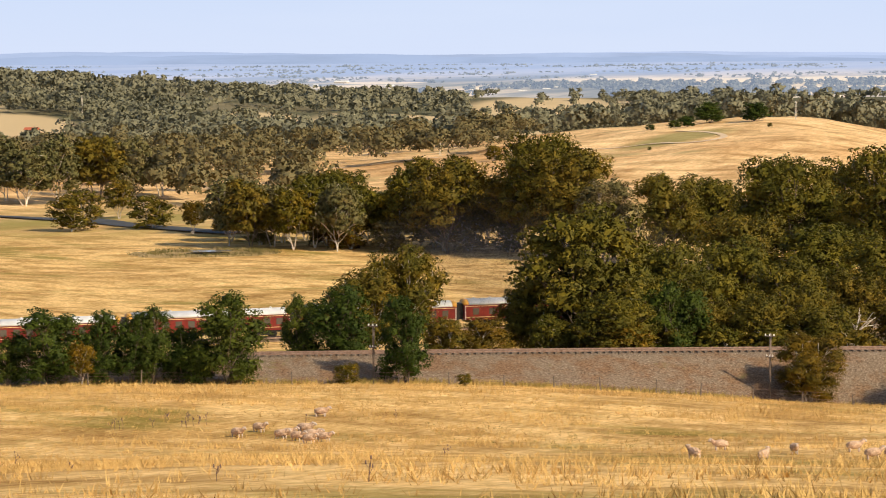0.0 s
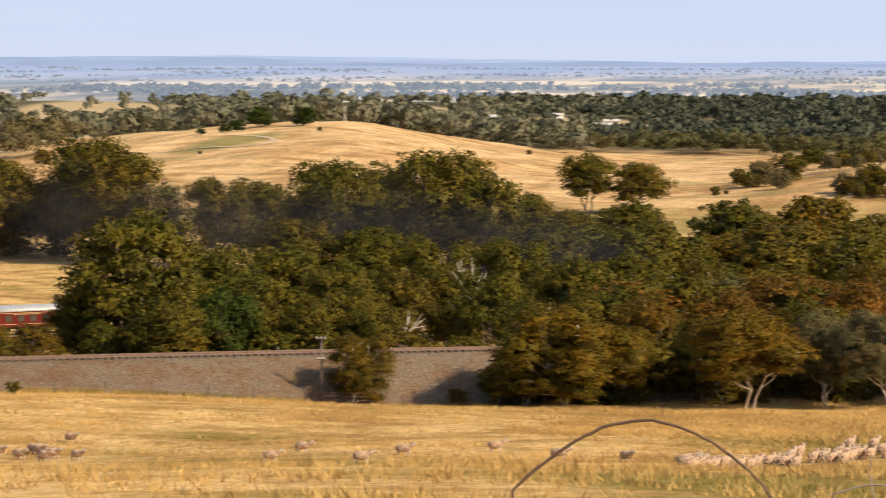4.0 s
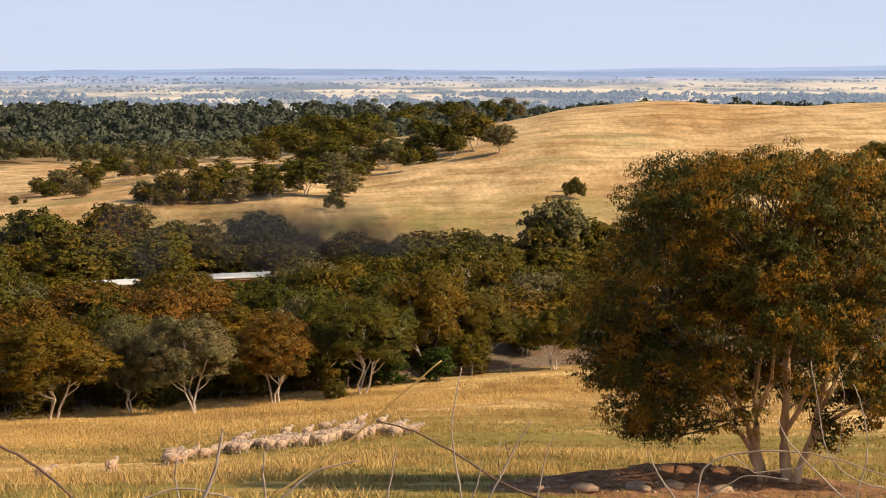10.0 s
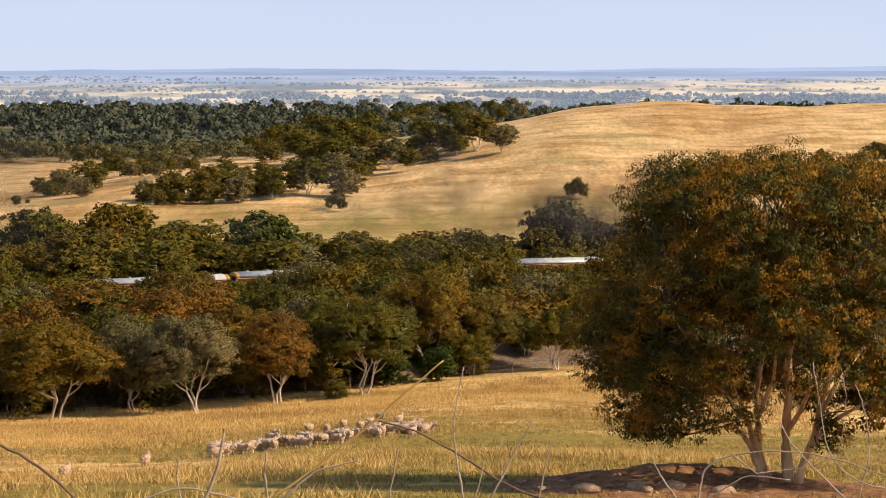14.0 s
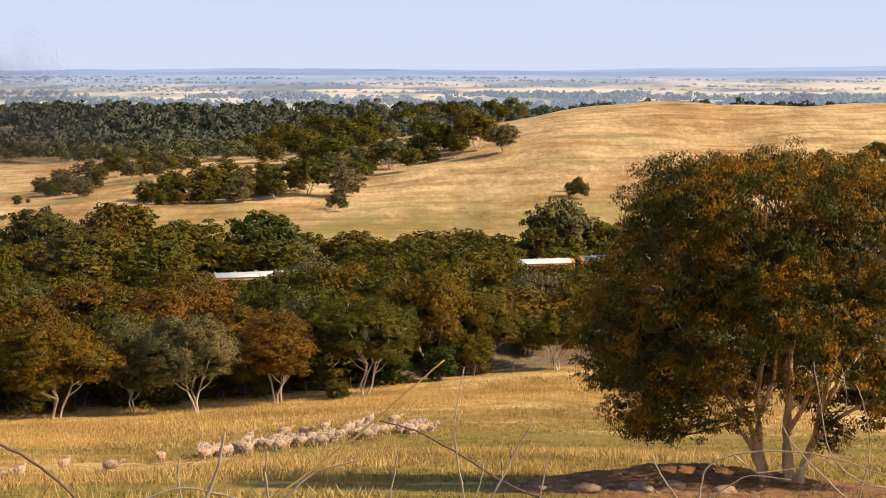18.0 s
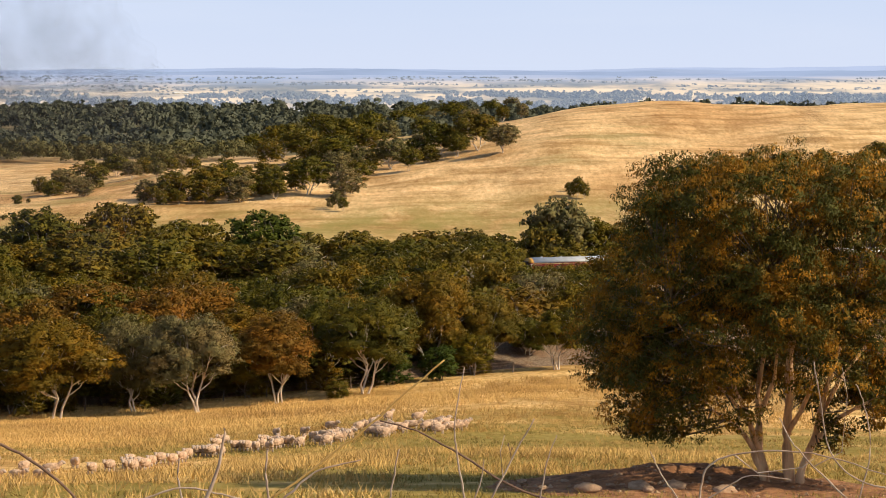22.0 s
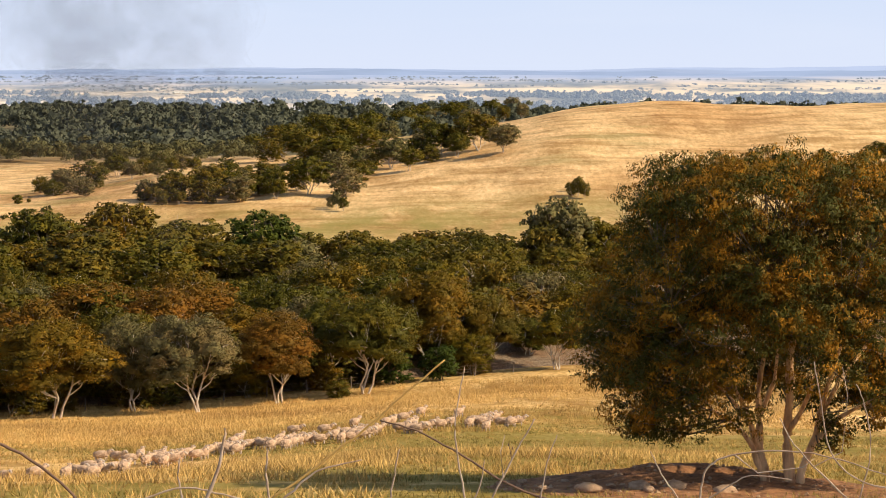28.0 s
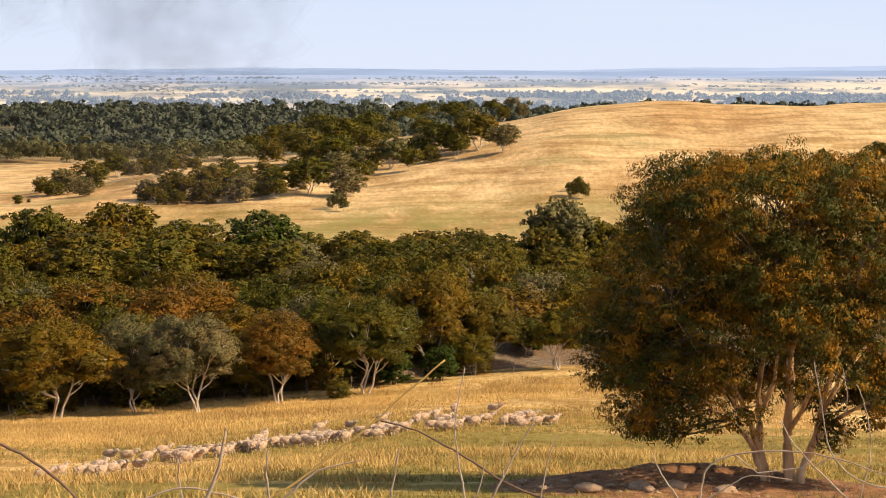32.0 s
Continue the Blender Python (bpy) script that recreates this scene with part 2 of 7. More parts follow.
ASPHALT = simple("asphalt", (0.075, 0.08, 0.09), (0.05, 0.052, 0.06), 2.0, 0.85)
EARTH = simple("red_earth", (0.44, 0.215, 0.10), (0.13, 0.056, 0.024), 2.4, 0.95, bump=0.25)
ROCK = simple("sandstone", (0.50, 0.34, 0.22), (0.28, 0.17, 0.10), 2.0, 0.9, bump=0.05)
TRACK_DIRT = simple("track_dirt", (0.72, 0.56, 0.38), (0.6, 0.44, 0.28), 0.2, 0.95)
STRAW = simple("dry_grass", (0.70, 0.465, 0.17), (0.40, 0.24, 0.078), 0.08, 0.9)
STRAW_GREEN = simple("green_grass", (0.46, 0.32, 0.10), (0.12, 0.115, 0.018), 0.11, 0.9)
TWIG = simple("dead_stem", (0.50, 0.40, 0.33), (0.30, 0.20, 0.15), 30.0, 0.8)
TWIG_DARK = simple("dead_branch", (0.20, 0.12, 0.085), (0.11, 0.065, 0.05), 30.0, 0.8)
POLE_WOOD = simple("weathered_pole", (0.22, 0.17, 0.14), (0.12, 0.09, 0.07), 6.0, 0.9, stretch=(1, 1, 0.2))
WHITE = simple("white_enamel", (0.80, 0.78, 0.74), (0.7, 0.68, 0.64), 8.0, 0.4)
MAROON = simple("maroon_paint", (0.19, 0.018, 0.014), (0.12, 0.012, 0.01), 1.2, 0.35, spec=0.5)
SILVER = simple("silver_roof", (0.74, 0.75, 0.76), (0.60, 0.61, 0.62), 0.8, 0.45, 0.2, 0.5)
CREAM = simple("cream_lining", (0.72, 0.55, 0.30), (0.6, 0.45, 0.22), 3.0, 0.5)
GREEN_PAINT = simple("locomotive_green", (0.010, 0.105, 0.048), (0.008, 0.07, 0.032), 1.2, 0.28, spec=0.6)
BLACK = simple("soot_black", (0.02, 0.02, 0.022), (0.035, 0.033, 0.03), 3.0, 0.6)
ROOF_GLINT = simple("ochre_end_glint", (0.62, 0.33, 0.06), (0.5, 0.25, 0.05), 3.0, 0.5)
WOOL = simple("wool", (0.66, 0.46, 0.32), (0.30, 0.19, 0.12), 7.0, 0.95, bump=0.04)
FACE = simple("sheep_face", (0.56, 0.45, 0.37), (0.42, 0.32, 0.26), 9.0, 0.9)
ROOF_TIN = simple("tin_roof", (0.78, 0.78, 0.76), (0.66, 0.66, 0.64), 0.4, 0.5)
ROOF_RED = simple("red_roof", (0.50, 0.14, 0.07), (0.40, 0.1, 0.05), 0.4, 0.7)
WALL_PALE = simple("pale_wall", (0.70, 0.63, 0.52), (0.6, 0.54, 0.45), 0.6, 0.85)

GLASS, gnt, gb = mat_nodes("carriage_glass", 0.12, 0.6)
gb.inputs["Base Color"].default_value = (0.09, 0.08, 0.07, 1)

def smoke_material(name, alpha):
    m, nt, b = mat_nodes(name, 1.0, 0.0)
    b.inputs["Base Color"].default_value = (0.06, 0.06, 0.075, 1)
    nt.links.new(node_range(nt, node_noise(nt, 0.3, 4, 0.6), 0.30, 0.70, 0.0, alpha), b.inputs["Alpha"])
    return m


SMOKE = smoke_material("coal_smoke", 0.028)
SMOKE_THIN = smoke_material("thin_smoke", 0.018)
scene.cycles.transparent_max_bounces = 320


# ---- the lie of the land ----
def smooth(v, a, b):
    s = np.clip((v - a) / (b - a), 0, 1)
    return s * s * (3 - 2 * s)


FALL_R = (0, 6, 12, 20, 40, 78, 85, 95, 110, 125, 145, 200, 235, 262, 330, 480, 700, 1000, 1600, 2000, 2500, 3200, 4000, 4900)
FALL_Z = (1.65, 2.0, 3.0, 4.9, 8.8, 13.6, 14.4, 15.7, 17.8, 19.9, 22.7, 29.2, 33.4, 34.2, 37.9, 38.3, 39.5, 44, 52, 48, 40, 28, 16, 7)


def land(x, y):
    """Height of the ground: a hill under the lookout, a valley, a knoll, a long bare hill and the plain."""
    x, y = np.asarray(x, float), np.asarray(y, float)
    r = np.hypot(x, y)
    az = np.degrees(np.arctan2(x, y))
    d = np.interp(r, FALL_R, FALL_Z)
    off = np.abs((az + 12 + 180) % 360 - 180)
    back = smooth(off, 60, 130)
    d = d * (1 - back) + back * (1.7 + 0.01 * r)
    near = smooth(r, 85, 120) * (1 - smooth(r, 150, 215))
    d = d + 1.5 * near * smooth(-az, 0, 9)
    d = d - 2.9 * smooth(r, 170, 235) * (1 - smooth(r, 250, 330)) * smooth(az, -8, 3)
    d = d - 2.3 * smooth(r, 165, 230) * (1 - smooth(r, 240, 275)) * smooth(-az, 17, 29)
    # grassy knoll beyond the second line
    a = az + 19.0
    lat = np.where(a < 0, 7.6, 4.3)
    d = d - 18.5 * np.exp(-(a / lat) ** 2) * smooth(r, 560, 1010) * (1 - smooth(r, 1050, 1500))
    # long bare hill
    d = d - 30.5 * smooth(az, -7.0, 5.0) * (1 - smooth(az, 40, 70)) * smooth(r, 545, 930) * (1 - smooth(r, 960, 1500))
    # low spur beside it
    d = d - 8.0 * np.exp(-((az + 5.5) / 4.0) ** 2) * smooth(r, 600, 800) * (1 - smooth(r, 850, 1100))
    # wooded range
    d = d - 34 * np.exp(-((az + 40) / 9.0) ** 2) * smooth(r, 1100, 1900) * (1 - smooth(r, 2000, 2900))
    # gullies and rolls of the slopes
    roll = np.sin(x * 0.061 + 0.8 * np.sin(y * 0.013)) * np.sin(y * 0.017 + 1.1) + 0.6 * np.sin(x * 0.14 + y * 0.031 + 2.0) * np.sin(y * 0.041 - x * 0.02)
    d = d - 0.9 * roll * smooth(r, 540, 700) * (1 - smooth(r, 1500, 2200))
    d = d - 0.35 * np.sin(x * 0.083 + 1.3) * np.sin(y * 0.071) * smooth(r, 60, 120)
    return 40.0 - d


def ground_z(x, y):
    return float(land(x, y))


def near_line(x):
    """Course of the nearer railway on the map."""
    return 193 + 0.6286 * (x + 140) - 0.00092 * (x + 140) ** 2


def far_line(x):
    """Course of the railway that the train runs on."""
    return 255 + 1.02 * (x + 190) - 0.00157 * (x + 190) ** 2


def course(fn, x0, x1, step):
    xs = np.arange(x0, x1, step)
    ys = fn(xs)
    tx, ty = np.gradient(xs), np.gradient(ys)
    n = np.hypot(tx, ty)
    return xs, ys, tx / n, ty / n


# ---- mesh helpers ----
def mesh_object(name, verts, faces, material, parent=None, label="", smooth_shade=True):
    me = bpy.data.meshes.new(name)
    me.from_pydata(verts, [], faces)
    me.materials.append(material)
    if smooth_shade:
        me.shade_smooth()
    ob = new(name, me)
    if parent:
        ob.parent = parent
    if label:
        tagged(ob, label)
    return ob


def part(name, bm, material, parent=None, label="", shade=False):
    me = bpy.data.meshes.new(name)
    bm.to_mesh(me)
    bm.free()
    me.materials.append(material)
    if shade:
        me.shade_smooth()
    ob = new(name, me)
    if parent:
        ob.parent = parent
    if label:
        tagged(ob, label)
    return ob


def bm_box(bm, cx, cy, cz, sx, sy, sz, bevel=0.0):
    r = bmesh.ops.create_cube(bm, size=1, matrix=Matrix.Translation((cx, cy, cz)) @ Matrix.Diagonal((sx, sy, sz, 1)))
    if bevel:
        ed = {e for v in r["verts"] for e in v.link_edges}
        bmesh.ops.bevel(bm, geom=list(ed), offset=bevel, segments=2, affect="EDGES", profile=0.5)
    return bm


def bm_cyl(bm, m, r1, r2, depth, seg=12):
    bmesh.ops.create_cone(bm, cap_ends=True, segments=seg, radius1=r1, radius2=r2, depth=depth, matrix=m)
    return bm


def tube(verts, faces, pts, radii, sides=6):
    """Adds a tapering limb along pts to a vertex and face list."""
    base = len(verts)
    for i, p in enumerate(pts):
        p = Vector(p)
        a = Vector(pts[max(i - 1, 0)])
        b = Vector(pts[min(i + 1, len(pts) - 1)])
        q = (b - a).normalized().to_track_quat("Z", "Y")
        for k in range(sides):
            t = 2 * math.pi * k / sides
            verts.append(p + q @ Vector((math.cos(t) * radii[i], math.sin(t) * radii[i], 0)))
    for i in range(len(pts) - 1):
        for k in range(sides):
            k2 = (k + 1) % sides
            faces.append((base + i * sides + k, base + i * sides + k2, base + (i + 1) * sides + k2, base + (i + 1) * sides + k))
    faces.append(tuple(base + (len(pts) - 1) * sides + k for k in range(sides)))


def strip_sweep(line, section, zfun, name, material, parent=None, label=""):
    """A profile of (offset, height) pairs carried along a course."""
    xs, ys, tx, ty = line
    verts, faces = [], []
    n = len(section)
    for x, y, ux, uy in zip(xs, ys, tx, ty):
        zb = zfun(x, y)
        for o, h in section:
            px, py = x - uy * o, y + ux * o
            verts.append((px, py, zb + h if h is not None else ground_z(px, py) - 0.4))
    for i in range(len(xs) - 1):
        for k in range(n - 1):
            a = i * n + k
            faces.append((a, a + n, a + n + 1, a + 1))
    return mesh_object(name, verts, faces, material, parent, label)


# ---- ground sheet, out to the horizon ----
def build_ground():
    fine = np.arange(-52, 26.01, 0.4)
    rest = np.arange(30, 304, 6.0)
    azs = np.radians(np.concatenate([fine, rest]))
    rings = np.concatenate([[0.5], np.geomspace(2.0, 60, 24), np.linspace(64, 300, 70), np.geomspace(306, 4900, 110)])
    A, Rr = np.meshgrid(azs, rings)
    X, Y = Rr * np.sin(A), Rr * np.cos(A)
    Z = land(X, Y)
    verts = np.stack([X, Y, Z], -1).reshape(-1, 3).tolist()
    n, k = len(azs), len(rings)
    faces = []
    for i in range(k - 1):
        for j in range(n):
            j2 = (j + 1) % n
            faces.append((i * n + j, i * n + j2, (i + 1) * n + j2, (i + 1) * n + j)[::-1])
    faces.append(tuple(range(n)))
    ob = mesh_object("ground", verts, faces, PASTURE)
    return tagged(ob, "rolling dry straw-coloured pasture falling into a valley", "ground", kind="structure")


ground = build_ground()


def build_backdrop():
    """The far plain and the low ranges at its end, pale with haze painted as blue emission."""
    m, nt, b = mat_nodes("far_plain", 1.0, 0.0)
    n = node_noise(nt, 0.0055, 7, 0.6, (1, 0.24, 1))
    c = node_ramp(nt, n, [(0.40, (0.15, 0.16, 0.135)), (0.46, (0.25, 0.24, 0.19)), (0.52, (0.48, 0.40, 0.27)), (0.58, (0.70, 0.57, 0.37))])
    for spot in FIELDS:
        c = node_mix(nt, node_range(nt, node_ellipse(nt, *spot), 0.7, 1.1, 0.9, 0.0), c, (0.74, 0.61, 0.40))
    # blue haze painted into colour and emission farther out, sooner to the west
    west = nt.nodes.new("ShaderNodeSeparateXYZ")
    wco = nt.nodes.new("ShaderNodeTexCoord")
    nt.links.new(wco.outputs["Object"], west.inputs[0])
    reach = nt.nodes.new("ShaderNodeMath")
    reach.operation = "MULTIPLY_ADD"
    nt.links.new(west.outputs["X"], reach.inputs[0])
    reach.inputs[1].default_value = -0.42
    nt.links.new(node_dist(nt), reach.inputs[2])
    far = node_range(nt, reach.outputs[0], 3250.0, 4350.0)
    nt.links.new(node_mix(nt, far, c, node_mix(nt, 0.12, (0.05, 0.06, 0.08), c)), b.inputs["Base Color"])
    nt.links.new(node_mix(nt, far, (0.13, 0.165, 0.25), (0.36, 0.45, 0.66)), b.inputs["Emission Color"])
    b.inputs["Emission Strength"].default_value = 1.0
    azs = np.radians(np.arange(0, 360, 1.0))
    rings = np.geomspace(2450, 4880, 40)
    verts, faces = [], []
    for i, rr in enumerate(rings):
        for t in azs:
            x, y = rr * math.sin(t), rr * math.cos(t)
            verts.append((x, y, ground_z(x, y) + (2.4 if i else -0.5) + 1.5 * noise.noise(Vector((x * 0.004, y * 0.004, 2)))))
    k = len(azs)
    for i in range(len(rings) - 1):
        for j in range(k):
            j2 = (j + 1) % k
            faces.append((i * k + j, (i + 1) * k + j, (i + 1) * k + j2, i * k + j2))
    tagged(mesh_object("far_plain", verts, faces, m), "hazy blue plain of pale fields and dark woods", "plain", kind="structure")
    # the ranges' pale blue emission stands in for haze
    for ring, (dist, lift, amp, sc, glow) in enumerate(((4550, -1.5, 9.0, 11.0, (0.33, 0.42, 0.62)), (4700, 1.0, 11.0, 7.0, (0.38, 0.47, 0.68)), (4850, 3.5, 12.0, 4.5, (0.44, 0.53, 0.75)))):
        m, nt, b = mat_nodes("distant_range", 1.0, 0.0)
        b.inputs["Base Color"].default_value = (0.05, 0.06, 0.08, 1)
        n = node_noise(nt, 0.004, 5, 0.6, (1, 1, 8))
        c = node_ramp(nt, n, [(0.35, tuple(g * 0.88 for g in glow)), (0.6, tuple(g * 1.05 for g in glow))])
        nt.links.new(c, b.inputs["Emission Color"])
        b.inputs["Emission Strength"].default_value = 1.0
        verts, faces = [], []
        azs = np.arange(0, 360.01, 0.25)
        for i, a in enumerate(azs):
            t = radians(a)
            x, y = math.sin(t), math.cos(t)
            h = lift + amp * noise.fractal(Vector((x * sc, y * sc, ring * 7.0)), 0.9, 2.1, 5)
            left = max(0.0, math.cos(t + radians(38))) ** 24
            h += 9 * left
            verts += [(x * dist, y * dist, -40), (x * dist, y * dist, 40 + h), (x * (dist + 90), y * (dist + 90), -40)]
        for i in range(len(azs) - 1):
            faces += [(i * 3, i * 3 + 3, i * 3 + 4, i * 3 + 1), (i * 3 + 1, i * 3 + 4, i * 3 + 5, i * 3 + 2)]
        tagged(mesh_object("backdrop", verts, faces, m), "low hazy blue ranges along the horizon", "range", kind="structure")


build_backdrop()


# ---- the two railways ----
def near_z(x, y):
    return 40 - 29.0


def far_z(x, y):
    return 2.4 + 0.0127 * (x + 190)


def build_railway(name, fn, zfun, x0, x1, toe, label, sleepers):
    line = course(fn, x0, x1, 2.0)
    bank = strip_sweep(line, [(6 + toe, None), (3.2, -0.35), (1.75, 0.0), (-1.75, 0.0), (-3.2, -0.35), (-6 - toe, None)], zfun, name, BALLAST)
    tagged(bank, label, "railway", kind="structure")
    for o in (-0.8, 0.8):
        strip_sweep(line, [(o + 0.05, 0.14), (o + 0.05, 0.32), (o - 0.05, 0.32), (o - 0.05, 0.14)], zfun, "rail", STEEL, bank, "rusty steel rail with a worn top")
    if not sleepers:
        return bank
    xs, ys, tx, ty = course(fn, sleepers[0], sleepers[1], 0.62)
    me = None
    for x, y, ux, uy in zip(xs, ys, tx, ty):
        if me is None:
            bm = bmesh.new()
            bm_box(bm, 0, 0, 0.08, 0.25, 2.7, 0.16)
            first = part("sleeper", bm, SLEEPER, bank)
            me = first.data
            ob = first
        else:
            ob = new("sleeper", me)
            ob.parent = bank
        ob.matrix_basis = pose(float(x), float(y), zfun(x, y), 0, 0, math.degrees(math.atan2(uy, ux)))
    return bank


near_bank = build_railway("railway_bank", near_line, near_z, -260, 140, 3.6, "stony railway embankment with grey and red ballast", (-128, 30))
far_bank = build_railway("far_railway_bank", far_line, far_z, -330, 160, 1.5, "low ballasted railway formation behind the trees", None)

def ribbon(name, pts, half, lift, material, label, category):
    """A strip that lies on the ground along a smooth line through pts."""
    P = [Vector((x, y)) for x, y in pts]
    fine = []
    for i in range(len(P) - 1):
        p0, p1, p2, p3 = P[max(i - 1, 0)], P[i], P[i + 1], P[min(i + 2, len(P) - 1)]
        for k in range(8):
            t = k / 8
            fine.append(0.5 * (2 * p1 + (p2 - p0) * t + (2 * p0 - 5 * p1 + 4 * p2 - p3) * t * t + (3 * p1 - p0 - 3 * p2 + p3) * t ** 3))
    fine.append(P[-1])
    verts, faces = [], []
    n = len(fine)
    for i, c in enumerate(fine):
        d = (fine[min(i + 1, n - 1)] - fine[max(i - 1, 0)]).normalized()
        for o in (-half, half):
            px, py = c.x - d.y * o, c.y + d.x * o
            verts.append((px, py, ground_z(px, py) + lift))
    for i in range(n - 1):
        faces.append((i * 2, i * 2 + 2, i * 2 + 3, i * 2 + 1))
    return tagged(mesh_object(name, verts, faces, material), label, category, kind="structure")


ribbon("road", ((-418, 487), (-385, 492), (-370, 492), (-344, 486), (-325, 476), (-299, 461), (-284, 458)), 3.6, 0.3, ASPHALT, "grey sealed country road past the paddock", "road")
ribbon("farm_track", ((-343, 794), (-330, 805), (-311, 794), (-303, 800), (-302, 814), (-310, 832), (-324, 850), (-337, 856)), 1.3, 0.2, TRACK_DIRT, "pale dirt farm track looping over the knoll", "track")
ribbon("farm_track", ((-460, 788), (-437, 804), (-417, 833), (-372, 800), (-343, 794)), 1.1, 0.2, TRACK_DIRT, "faint pale wheel track along the knoll", "track")


# ---- trees ----
def leaf_cards(centres, count, size, rng, droop=0.35, fill=0.55, slim=0.42, heart=None):
    """Many small pointed leaves over the domes of clumps: centre, (rx, ry, rz). Gives vertices and soft normals."""
    vols = np.array([max(c[1]) ** 2 for c in centres])
    share = rng.choice(len(centres), count, p=vols / vols.sum())
    ctr = np.array([c[0] for c in centres])[share]
    rad = np.array([c[1] for c in centres])[share]
    d = rng.normal(size=(count, 3))
    d /= np.linalg.norm(d, axis=1, keepdims=True)
    d[:, 2] = np.where(d[:, 2] < -0.3, -d[:, 2] * 0.8, d[:, 2])
    rr = fill + (1.12 - fill) * rng.random((count, 1)) ** 0.6
    p = ctr + d * rad * rr
    u = rng.normal(size=(count, 3))
    u[:, 2] -= droop
    u -= 0.7 * d * (u * d).sum(1, keepdims=True)
    u /= np.linalg.norm(u, axis=1, keepdims=True)
    w = np.cross(u, d + rng.normal(size=(count, 3)) * 0.5)
    w /= np.linalg.norm(w, axis=1, keepdims=True) + 1e-9
    s = size * (0.6 + 0.8 * rng.random((count, 1)))
    a, b = u * s, w * s * slim * 0.5
    out = d + rng.normal(size=(count, 3)) * 0.2
    if heart is not None:
        far = p - np.array(heart)
        out = out + 0.55 * far / (np.linalg.norm(far, axis=1, keepdims=True) + 1e-9)
    out /= np.linalg.norm(out, axis=1, keepdims=True)
    b = b * np.where((np.cross(-2 * b, a) * out).sum(1, keepdims=True) < 0, -1, 1)
    v = np.stack([p - a * 0.4 + b, p - a * 0.4 - b, p + a * 0.6], 1).reshape(-1, 3)
    return v, np.repeat(out, 3, axis=0)


def leaf_mesh(name, sets, material, parent=None):
    """One mesh from sets of leaves; each leaf is lit as the clump that it belongs to."""
    verts = np.concatenate([q[0] for q in sets])
    normals = np.concatenate([q[1] for q in sets])
    n = len(verts)
    me = bpy.data.meshes.new(name)
    me.from_pydata(verts.tolist(), [], np.arange(n).reshape(-1, 3).tolist())
    me.materials.append(material)
    me.shade_smooth()
    me.normals_split_custom_set_from_vertices(normals.tolist())
    ob = new(name, me)
    if parent:
        ob.parent = parent
    return ob


def domes(masses, r, each, low=-0.35, flat=0.8):
    """Splits each mass of foliage, (centre, radius), into small clumps over its top and sides."""
    out = []
    for c, q in masses:
        n = max(4, int(each))
        for k in range(n):
            z = low + (1 - low) * (k + 0.5) / n
            a = 2.39996 * k + r.uniform(-0.5, 0.5)
            h = math.sqrt(max(0.0, 1 - z * z))
            e = q * r.uniform(0.72, 1.05)
            w = q * r.uniform(0.30, 0.46)
            out.append((c + Vector((math.cos(a) * h * e, math.sin(a) * h * e, z * e * flat)), (w, w, w * 0.78)))
    return out


